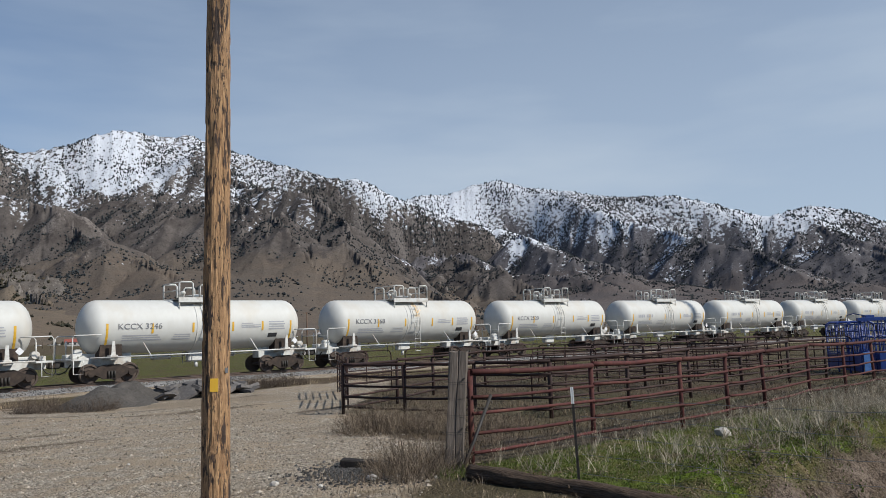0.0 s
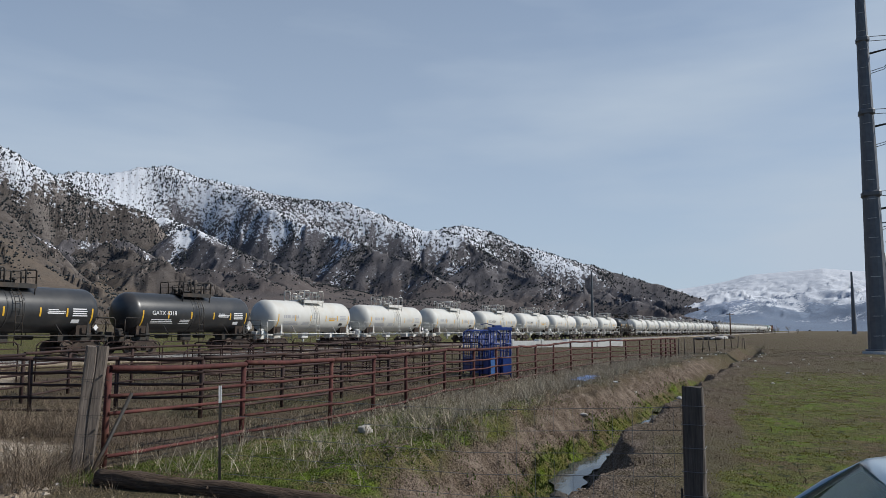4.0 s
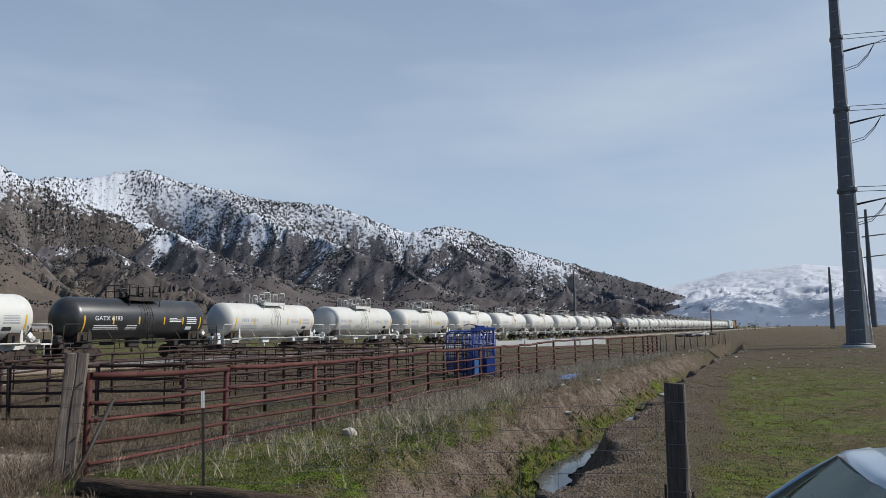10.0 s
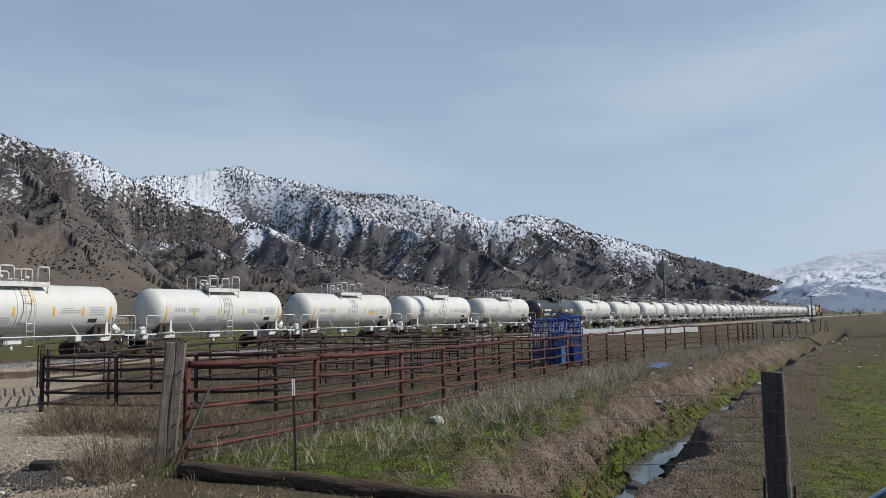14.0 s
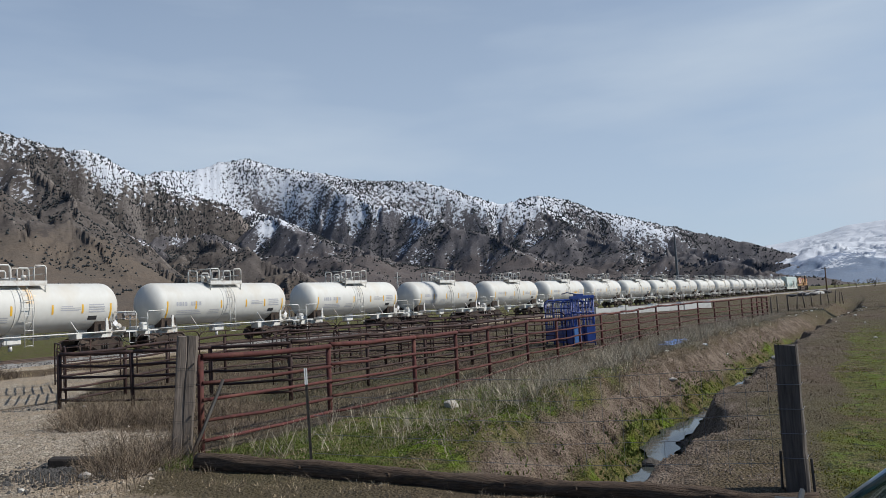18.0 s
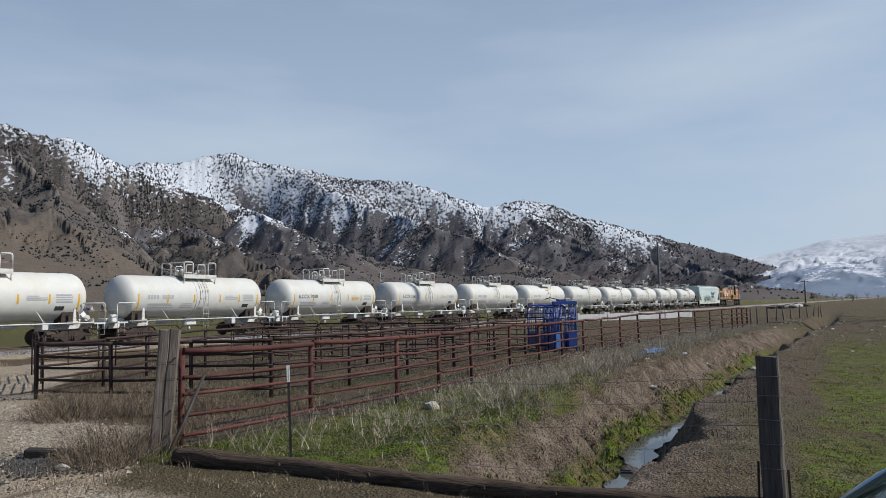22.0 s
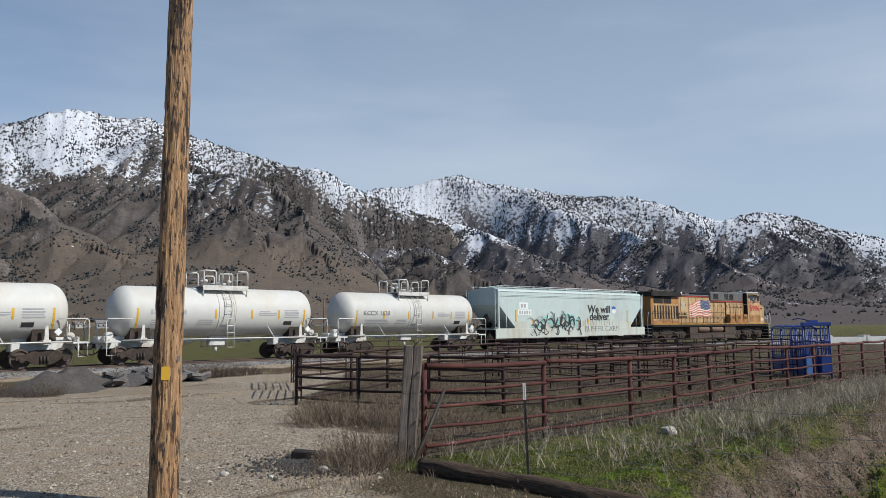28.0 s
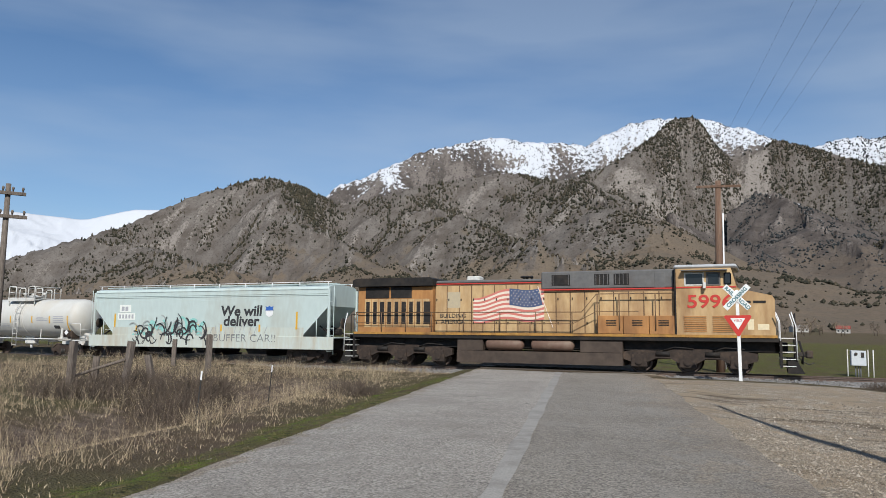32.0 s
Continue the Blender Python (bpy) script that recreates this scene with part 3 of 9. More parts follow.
def build_road():
    ys = np.concatenate([np.arange(-260, -10, 10.0), np.arange(-10, 33.6, 0.4)])
    offs = np.array([-3.85, -3.0, -2.0, -1.0, -0.06, 0.06, 1.0, 2.0, 3.0, 3.75])
    v, lane, edge = [], [], []
    for k, y0 in enumerate(ys):
        for j, o in enumerate(offs):
            e = o
            if j in (0, len(offs) - 1):
                e += 0.05 * math.sin(y0 * 1.1 + j) + 0.04 * math.sin(y0 * 2.7 + 2 * j) + 0.05 * noise.noise((y0 * 1.9, j, 3))
            y = y0 - e * ROAD_K * 0.9
            x = road_mid(y0) + e
            v.append((x, y, float(ground_z(x, y)) + (0.018 if 0 < j < len(offs) - 1 else -0.005)))
            lane.append(1.0 if o < 0 else 0.0)
            edge.append({9: 1.0, 8: 0.56, 7: 0.28, 0: 0.8, 1: 0.2}.get(j, 0.0))
    w = len(offs)
    fs = [(a * w + b, a * w + b + 1, (a + 1) * w + b + 1, (a + 1) * w + b) for a in range(len(ys) - 1) for b in range(w - 1)]
    road = mesh_np("road", v, fs, M_ROAD, smooth=True)
    at = road.data.attributes.new("lane", "FLOAT", "POINT")
    at.data.foreach_set("value", lane)
    road.data.attributes.new("edge", "FLOAT", "POINT").data.foreach_set("value", edge)
    tagged(road, "worn grey asphalt road with a paving seam", "road", kind="structure")
    # the raised paving seam between the lanes
    vs, fs = [], []
    M_SEAM = surface("pale_seam", (0.36, 0.34, 0.31), (0.22, 0.21, 0.19), rough=0.9, grain=40, stain=2, dirt=(0.17, 0.155, 0.14), dirt_amt=0.5)
    yy = np.arange(2, 32.5, 0.35)
    for k, y0 in enumerate(yy):
        wd = 0.15 + 0.02 * math.sin(y0 * 1.3) + 0.012 * math.sin(y0 * 2.9)
        for o in (-wd, wd * 0.8):
            x = road_mid(y0) + o
            vs.append((x, y0, float(ground_z(x, y0)) + 0.024))
    fs = [(2 * k, 2 * k + 1, 2 * k + 3, 2 * k + 2) for k in range(len(yy) - 1)]
    seam = mesh_np("paving_seam", vs, fs, M_SEAM, parent=road)
    # stop line across the lane before the rails
    bm = bmesh.new()
    for k in range(12):
        o0, o1 = 0.3 + k * 0.29, 0.3 + (k + 1) * 0.29
        y0 = 31.6
        pts = [(road_mid(y0) + o, y0 + dy - o * ROAD_K * 0.4 - 0.25 * o * 0.5) for o, dy in ((o0, 0), (o1, 0), (o1, 0.22), (o0, 0.22))]
        bm.faces.new([bm.verts.new((x, y, float(ground_z(x, y)) + 0.027)) for x, y in pts])
    part("stop_line", bm, surface("worn_white_line", (0.55, 0.54, 0.51), (0.30, 0.29, 0.27), rough=0.8, grain=25), road)
    return road


road = build_road()


# ---- mountains ----
def mountain_material(name, rock, rock2, grass=(0.195, 0.163, 0.137), snow=(0.53, 0.55, 0.59)):
    """Rock, scree, dry grass and snow; the vertex layer says where snow, gullies and grass lie."""
    m, n, l, p = node_mat(name)
    geo = n.new("ShaderNodeNewGeometry")
    pos = geo.outputs["Position"]
    at = n.new("ShaderNodeAttribute")
    at.attribute_name = "cover"
    sep = n.new("ShaderNodeSeparateColor")
    l.new(at.outputs["Color"], sep.inputs["Color"])
    mid = noise_node(n, l, pos, 0.018, 6, 0.7)
    fine = noise_node(n, l, pos, 0.14, 6, 0.74)
    speck = noise_node(n, l, pos, 0.075, 6, 0.70)

    def over(ch, src, gain, lo, hi):
        a = n.new("ShaderNodeMath")
        a.operation = "MULTIPLY_ADD"
        a.inputs[1].default_value = gain
        l.new(src, a.inputs[0])
        l.new(ch, a.inputs[2])
        r = n.new("ShaderNodeMapRange")
        r.inputs["From Min"].default_value, r.inputs["From Max"].default_value = lo + gain * 0.5, hi + gain * 0.5
        l.new(a.outputs[0], r.inputs["Value"])
        return r.outputs["Result"]
    c = mix_node(n, l, ramp_node(n, l, mid, 0.38, 0.62), rock, rock2)
    # pale scree and outcrops along the ribs, darker brush in the gullies
    c = mix_node(n, l, over(sep.outputs["Green"], fine, 1.3, 0.66, 0.86), c, tuple(x * 1.5 for x in rock2))
    c = mix_node(n, l, ramp_node(n, l, fine, 0.32, 0.44, (1, 1, 1), (0, 0, 0)), c, tuple(x * 0.55 for x in rock))
    gtone = mix_node(n, l, ramp_node(n, l, fine, 0.3, 0.7), tuple(x * 0.72 for x in grass), tuple(x * 1.1 for x in grass))
    gtone = mix_node(n, l, ramp_node(n, l, mid, 0.42, 0.62), gtone, tuple(x * y for x, y in zip(grass, (0.80, 0.84, 0.88))))
    c = mix_node(n, l, over(sep.outputs["Blue"], mid, 1.2, 0.40, 0.60), c, gtone)
    # low brush, dark dots a metre or two across
    vo = n.new("ShaderNodeTexVoronoi")
    vo.inputs["Scale"].default_value = 0.15
    l.new(pos, vo.inputs["Vector"])
    dots = ramp_node(n, l, vo.outputs["Distance"], 0.20, 0.34, (0.35, 0.35, 0.35), (0, 0, 0))
    c = mix_node(n, l, dots, c, (0.040, 0.036, 0.026))
    c = mix_node(n, l, over(sep.outputs["Red"], speck, 2.0, 0.47, 0.53), c, snow)
    l.new(c, p.inputs["Base Color"])
    p.inputs["Roughness"].default_value = 0.95
    p.inputs["Specular IOR Level"].default_value = 0.1
    bump_node(n, l, p, fine, 0.7, 2.0)
    return m


def gullies(x, y, gx, gy, wl, seed):
    """Ribs and gullies that run down the slope gx, gy: a sharp wave across it, wl metres apart. Gives height and slope."""
    g = np.hypot(gx, gy) + 1e-6
    px, py = -gy / g, gx / g
    c = wl * 1.1
    ix, iy = np.floor(x / c).astype(np.int64), np.floor(y / c).astype(np.int64)
    co, si = np.zeros_like(x), np.zeros_like(x)
    for dx in (-1, 0, 1):
        for dy in (-1, 0, 1):
            h = cell_hash(ix + dx, iy + dy, seed)
            ox = x - (ix + dx + (h & 1023) / 1023.0) * c
            oy = y - (iy + dy + ((h >> 10) & 1023) / 1023.0) * c
            w = np.exp(-2.2 * (ox * ox + oy * oy) / (c * c))
            ph = (ox * px + oy * py) * (math.tau / wl)
            co += w * np.cos(ph)
            si += w * np.sin(ph)
    ph = np.arctan2(si, co)
    h = 1 - 2 * np.abs(ph) / math.pi
    s = -np.sign(ph) * 4 / wl * np.clip(np.abs(ph) * 4, 0, 1)
    return h, s * px, s * py


def mesh_quick(name, verts, faces, material, smooth=False):
    """A mesh from arrays of points and of equal-sided faces."""
    k = faces.shape[1]
    me = bpy.data.meshes.new(name)
    me.vertices.add(len(verts))
    me.vertices.foreach_set("co", np.ascontiguousarray(verts, np.float32).ravel())
    me.loops.add(faces.size)
    me.loops.foreach_set("vertex_index", np.ascontiguousarray(faces, np.int32).ravel())
    me.polygons.add(len(faces))
    me.polygons.foreach_set("loop_start", np.arange(0, faces.size, k, dtype=np.int32))
    me.polygons.foreach_set("use_smooth", np.full(len(faces), smooth))
    me.materials.append(material)
    me.update(calc_edges=True)
    return new(name, me)


def mountain(name, label, prof, dist, foot, material, seed, shear=0.35, gap=330, jag=0.28, step=0.09, rows=150, snow_line=600, snow_soft=160, trees=0.0, tree_mat=None, fan=0.30, relief=1.0, grass_top=0.45, snow_max=0.66, tree_size=(1.5, 3.4), cut=0.70, crest=0.90):
    """A range as a crest with spurs that run down to an apron of outwash, cut by branching gullies."""
    rng = random.Random(int(seed * 10))
    a0, a1 = prof[0][0], prof[-1][0]
    az = np.arange(a0, a1, -step)
    pa, pe = np.array([p[0] for p in prof])[::-1], np.array([p[1] for p in prof])[::-1]
    el = sum(np.interp(az + o, pa, pe) for o in (-0.25, 0, 0.25)) / 3
    rag = np.minimum(1, el / 2.5) * jag * (0.5 * gradient_noise(az * 0.9, 0 * az + 0.3, seed) + 0.4 * gradient_noise(az * 2.3, 0 * az + 1.3, seed) + 0.12 * gradient_noise(az * 6.0, 0 * az + 2.3, seed))
    el = np.maximum(el, 0.02)
    R = dist * (1 + 0.06 * gradient_noise(az * 0.07, 0 * az + 5.5, seed))
    top = 2.1 + R * np.tan(np.radians(el))
    lift = R * np.tan(np.radians(rag))
    wide = np.maximum(sum(np.interp(az + o, pa, pe) for o in np.linspace(-2, 2, 9)) / 9, 0.02)
    flank = 2.1 + dist * np.tan(np.radians(wide))
    f0 = foot * (1 + 0.12 * gradient_noise(az * 0.10, 0 * az + 7.5, seed))
    us = np.concatenate([np.linspace(0, 1, rows), [1.03, 1.10, 1.3, 1.7]])
    U, A = np.meshgrid(us, az)
    T, RR, F = flank[:, None], R[:, None], f0[:, None]
    r = F + (RR - F) * U
    sA, cA = np.sin(np.radians(A)), np.cos(np.radians(A))
    X, Y = -sA * r, cA * r
    Uc = np.clip(U, 0, 1)
    run = dist - foot
    Lm = np.radians(A) * 0.5 * (dist + foot)
    Dm = Uc * run
    wL = Lm + 70 * gradient_noise(Lm / 310, Dm / 310, seed + 1) + 24 * gradient_noise(Lm / 95, Dm / 95, seed + 2)
    base = T * (0.44 * Uc ** 1.7 + 0.08 * Uc)
    z, near = base.copy(), np.full(U.shape, 1e3)
    Lcrest = np.radians(az) * 0.5 * (dist + foot)
    l0 = Lcrest.min() - shear * run
    while l0 < Lcrest.max() + shear * run:
        k = shear * rng.uniform(0.6, 1.5)
        pw, q = rng.uniform(0.95, 1.4), rng.uniform(0.80, 1.0)
        start = rng.choice((1.0, 1.0, rng.uniform(0.55, 0.85)))
        line = l0 - k * (1 - Uc) * run + 60 * np.sin(Uc * rng.uniform(3, 7) + rng.uniform(0, 6)) * (1 - Uc)
        t_own = np.interp(l0, Lcrest[::-1], flank[::-1])
        h = np.minimum(t_own * 1.05, T * 1.02) * q * np.minimum(Uc, start) ** pw * (1 + 0.05 * np.sin(Uc * rng.uniform(14, 26) + rng.uniform(0, 6)))
        d = np.abs(wL - line)
        tent = h - cut * rng.uniform(0.78, 1.22) * d * np.minimum(1, 0.25 + Uc)
        win = tent > z
        z = np.where(win, tent, z)
        near = np.where(win, d, near)
        l0 += gap * rng.uniform(0.55, 1.4)

    def slope_of(z):
        dr = np.gradient(z, axis=1) / np.maximum(np.gradient(r, axis=1), 0.5)
        dt = np.gradient(z, axis=0) / np.minimum(np.gradient(np.radians(A), axis=0) * r, -0.1)
        return dr, dt
    dr, dt = slope_of(z)
    gx, gy = -dr * sA - dt * cA, dr * cA - dt * sA
    env = np.clip(3.0 * (Uc - 0.08), 0, 1) * (1 - 0.6 * smooth(0.88, 1.0, Uc)) * relief * np.clip(np.hypot(gx, gy) / 0.35, 0.15, 1.2)
    rib = 0.0
    for wl, amp, share in ((250, 17, 0.40), (120, 7.5, 0.32), (58, 2.8, 0.25), (30, 1.0, 0.12)):
        h, sx, sy = gullies(X, Y, gx, gy, wl, seed + wl)
        z = z + env * amp * (h - 0.35)
        gx, gy = gx + env * amp * sx, gy + env * amp * sy
        rib = rib + share * h
    # apron of outwash at the foot
    apron = T * (0.50 * Uc ** 1.12) * (1 + 0.30 * gradient_noise(Lm / 380, Dm / 2000, seed + 12)) + 5 * gradient_noise(X / 160, Y / 160, seed + 13) * np.clip(4 * Uc, 0, 1)
    w_ap = smooth(fan + 0.14, fan - 0.10, Uc + 0.16 * gradient_noise(Lm / 300, Dm / 900, seed + 14))
    z = z * (1 - w_ap) + np.minimum(np.maximum(apron, 0.75 * apron + 0.25 * z), T * Uc + 3) * w_ap
    # the crest itself, and no spur above the line of the summits
    w_top = smooth(crest, 1.0, Uc)
    z = z * (1 - w_top) + (top[:, None] * (1 - 1.3 * (1 - Uc)) + env * 12 * (rib - 0.3)) * w_top
    sight = 2.1 + r * (top[:, None] - 2.1) / RR
    lim = sight - 6 - 90 * (1 - Uc)
    over_ = np.maximum(z - lim, 0)
    soft = 5 + 80 * (1 - Uc)
    z = np.where(U < 0.995, np.minimum(z, lim) + soft * (1 - np.exp(-over_ / soft)), z)
    z = np.where((U >= 0.995) & (U <= 1), top[:, None], z)
    z = z + lift[:, None] * smooth(0.88, 1.0, Uc)
    z = np.where(U > 1, (top + lift)[:, None] * np.maximum(0.0, 1 - (U - 1) * 1.25), z)
    z = np.maximum(z, -1.0)
    k = len(us)
    i, j = np.meshgrid(np.arange(len(az) - 1), np.arange(k - 1), indexing="ij")
    q = (i * k + j).ravel()
    P = np.stack([X.ravel(), Y.ravel(), z.ravel()], 1)
    ob = mesh_quick(name, P, np.stack([q, q + k, q + k + 1, q + 1], 1), material, smooth=True)
    # snow above its line, lower in gullies; grass on the fans
    dr, dt = slope_of(z)
    steep = np.hypot(dr, dt)
    patch = fractal(wL / 240, Dm / 330, seed + 21, 4)
    k_s = min(1.0, snow_soft / 200)
    snow = 0.5 + (z - snow_line + k_s * (330 * patch - 120 * rib) + 60 * k_s * np.clip(dt, -0.8, 0.8)) / (2 * snow_soft)
    snow = np.clip(snow - 0.25 * np.clip(steep - 0.85, 0, 1), 0, snow_max + 0.35 * np.clip(patch, -0.3, 0.4))
    grass = np.clip(1.15 - z / (T * grass_top + 1) + 0.35 * patch, 0, 1) * np.clip(1.6 - steep, 0.2, 1)
    grass = np.maximum(grass, w_ap)
    ribs = np.clip(0.5 + 0.55 * rib - 0.2 + 0.35 * np.clip(steep - 0.8, 0, 1), 0, 1)
    col = ob.data.color_attributes.new("cover", "FLOAT_COLOR", "POINT")
    col.data.foreach_set("color", np.stack([snow.ravel(), ribs.ravel(), grass.ravel(), np.ones(snow.size)], 1).astype(np.float32).ravel())
    tagged(ob, label, "mountain", kind="structure")
    if not trees:
        return
    # junipers low down, conifers thick along the crest's shaded side; fewer on the fans and on bare snowfields
    grove = fractal(X / 120, Y / 120, seed + 31, 5)
    wood = np.clip(0.26 + 3.0 * grove - 0.40 * rib, 0.03, 1.6) * np.clip(0.25 + 2.6 * (Uc - 0.12), 0.05, 1) * (1 - 0.62 * w_ap)
    wood = wood + 1.8 * np.clip(dt, 0, 0.8) * smooth(0.55, 0.95, Uc) + 1.2 * np.clip(grove - 0.12, 0, 1)
    wood = wood * np.clip((T - 60) / 330, 0.03, 1) * np.clip(1.1 - 0.5 * np.clip(snow - 0.6, 0, 1), 0.1, 1.2) * (U <= 1)
    area = np.abs(np.gradient(r, axis=1) * np.gradient(np.radians(A), axis=0) * r) * np.sqrt(1 + steep ** 2)
    wt = (wood * area)[:-1, :-1].ravel()
    rs = np.random.RandomState(int(seed * 10))
    n = int(trees)
    pick = np.searchsorted(np.cumsum(wt) / wt.sum(), rs.random_sample(n))
    pi, pj = pick // (k - 1), pick % (k - 1)
    q0 = pi * k + pj
    fu, fv = rs.random_sample((n, 1)), rs.random_sample((n, 1))
    C = (P[q0] * (1 - fu) + P[q0 + k] * fu) * (1 - fv) + (P[q0 + 1] * (1 - fu) + P[q0 + k + 1] * fu) * fv
    tall = smooth(0.45, 0.9, Uc.ravel()[q0])
    rad = tree_size[0] + (tree_size[1] - tree_size[0]) * rs.random_sample(n) ** 2.2
    hgt = rad * (1.4 + 0.8 * tall) * rs.uniform(0.8, 1.25, n)
    ring = np.array([(1, 0), (0.1, 1), (-1, 0.1), (-0.1, -1)])
    V = np.zeros((n, 6, 3))
    V[:, :4, :2] = ring[None] * rad[:, None, None] * rs.uniform(0.65, 1.2, (n, 4, 1))
    V[:, :4, 2] = hgt[:, None] * rs.uniform(0.15, 0.45, (n, 4))
    V[:, 4, 2] = hgt
    V[:, 4, :2] = rs.normal(0, 0.15, (n, 2)) * rad[:, None]
    V[:, 5, 2] = -0.5 * rad
    V += C[:, None, :]
    tri = np.array([(0, 1, 4), (1, 2, 4), (2, 3, 4), (3, 0, 4), (1, 0, 5), (2, 1, 5), (3, 2, 5), (0, 3, 5)])
    fs = (tri[None] + 6 * np.arange(n)[:, None, None]).reshape(-1, 3)
    tagged(mesh_quick("mountain_trees", V.reshape(-1, 3), fs, tree_mat), "dark junipers and conifers scattered over the mountainside", "trees", kind="stuff")


M_MT_A = mountain_material("foothill_slopes", (0.092, 0.078, 0.067), (0.150, 0.134, 0.120), grass=(0.158, 0.123, 0.090))
M_MT_B = mountain_material("snowy_mountain", (0.066, 0.056, 0.051), (0.112, 0.098, 0.089), grass=(0.130, 0.103, 0.081))
# a little blue haze of distance mixed into the rock and grass colour
M_MT_C = mountain_material("snowy_ridge", (0.078, 0.072, 0.075), (0.120, 0.112, 0.116), grass=(0.112, 0.094, 0.088))
# distance haze is put into the colour: rock and grass bluer and paler
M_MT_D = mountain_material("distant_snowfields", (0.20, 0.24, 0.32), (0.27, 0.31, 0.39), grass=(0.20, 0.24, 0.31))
M_JUNIPER = island_mat("juniper_foliage", (0.022, 0.023, 0.015), (0.075, 0.060, 0.040), c=(0.040, 0.038, 0.026))
# foliage tinted slightly blue in place of haze over the far slopes
M_CONIFER = island_mat("conifer_foliage", (0.024, 0.028, 0.030), (0.055, 0.058, 0.058), c=(0.036, 0.041, 0.043))
PROF_S = [(36, 8), (33, 10.6), (31.3, 11.1), (28.7, 12.4), (26.6, 13.3), (21.7, 14.5), (17.8, 14.1), (14.0, 13.9), (12.2, 14.8), (10.6, 15.4), (7.7, 15.6), (6.4, 15.4), (5.4, 15.3), (4.0, 14.9), (1.8, 14.2), (0.4, 13.4), (-3, 12.0), (-8, 9)]
PROF_A = [(70, 0.6), (62, 2.0), (56, 3.6), (52, 5.0), (48.8, 6.3), (45.2, 8.2), (43.3, 9.2), (40.6, 10.2), (38.5, 10.9), (36.8, 10.5), (35.6, 10.3), (34.2, 9.6), (32.9, 9.0), (31.2, 9.4), (27.8, 10.4), (24.3, 11.2), (20, 11.9), (17.3, 11.4), (15.6, 11.2), (13.1, 12.0), (10.2, 13.6), (7.6, 15.4), (6.7, 15.7), (5.8, 15.4), (5.2, 14.2), (3.8, 12.4), (2.3, 12.9), (0.4, 13.5), (-3.4, 12.2), (-7.3, 10.5), (-10.4, 9.0), (-13.5, 7.9), (-16, 6.2), (-18.2, 4.9), (-22, 3.2), (-28, 1.4), (-34, 0.3)]
PROF_B = [(4, 11.5), (-2.5, 13.1), (-3.6, 13.4), (-6, 13.0), (-9.2, 14.5), (-12.2, 13.0), (-14.8, 13.6), (-16.8, 14.5), (-18.7, 15.1), (-21.9, 14.8), (-23.4, 15.0), (-25.1, 14.5), (-28, 13.5), (-32.6, 12.4), (-34.4, 11.9), (-36.1, 11.9), (-38.2, 10.8), (-41.3, 9.4), (-45.1, 8.2), (-47.2, 6.3), (-49.7, 5.1), (-53.5, 3.9), (-57.5, 2.8), (-64, 1.2), (-70, 0.3)]
PROF_C = [(-34, 8.5), (-40.4, 10.6), (-42.6, 10.6), (-44.8, 11.3), (-47, 11.5), (-49.2, 10.8), (-52, 10.4), (-55.3, 9.7), (-60, 9.45), (-64.7, 7.8), (-66, 7.4), (-68.7, 7.9), (-71.2, 7.2), (-73, 6.4), (-75.5, 5.6), (-80.1, 4.2), (-81.7, 3.7), (-84.1, 3.0), (-86.1, 2.2), (-90, 1.0), (-95, 0.3)]
PROF_D = [(-70, 0.8), (-80, 2.5), (-85.7, 3.05), (-87.7, 3.4), (-89.6, 3.9), (-91.5, 4.0), (-94, 4.2), (-97.7, 3.8), (-99, 3.6), (-106, 3.2), (-115, 2.5), (-135, 1.2)]
PROF_E = [(88, 3.5), (72, 6.0), (62, 7.2), (55.8, 7.0), (50.7, 6.8), (47.5, 7.8), (45.6, 7.9), (40, 6.0), (34, 4)]
mountain("mountain_summit", "snowfields and pale rock below the highest summits", PROF_S, 3000, 1500, M_MT_B, 17.9, shear=0.1, snow_line=560, snow_soft=240, trees=13000, tree_mat=M_CONIFER, snow_max=0.70, rows=110, tree_size=(1.3, 3.2))
mountain("mountain_front", "juniper-dotted grey foothill mountain with rocky spurs", PROF_A, 2300, 620, M_MT_A, 11.3, shear=0.25, gap=380, fan=0.42, snow_line=900, snow_soft=150, relief=0.75, trees=60000, tree_mat=M_JUNIPER, tree_size=(1.2, 4.4), grass_top=0.6)
mountain("mountain_main", "snow-covered mountain with dark wooded gullies", PROF_B, 2900, 900, M_MT_B, 23.7, shear=0.45, snow_line=490, snow_soft=240, snow_max=0.58, relief=0.75, trees=52000, tree_mat=M_CONIFER, tree_size=(1.4, 3.8), fan=0.36)
mountain("mountain_ridge", "long snowy mountain ridge falling towards the valley", PROF_C, 3500, 1350, M_MT_C, 37.1, shear=0.6, gap=400, jag=0.16, fan=0.40, snow_line=330, snow_soft=220, snow_max=0.64, relief=0.65, trees=31000, tree_mat=M_CONIFER, tree_size=(1.8, 4.6))
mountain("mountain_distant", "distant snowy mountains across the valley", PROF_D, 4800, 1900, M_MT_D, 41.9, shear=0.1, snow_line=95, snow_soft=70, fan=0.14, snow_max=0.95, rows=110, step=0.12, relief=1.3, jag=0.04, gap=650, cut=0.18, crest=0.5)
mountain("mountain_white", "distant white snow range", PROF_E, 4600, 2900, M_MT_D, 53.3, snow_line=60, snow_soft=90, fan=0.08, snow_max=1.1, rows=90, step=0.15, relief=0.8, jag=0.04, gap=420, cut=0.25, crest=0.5)


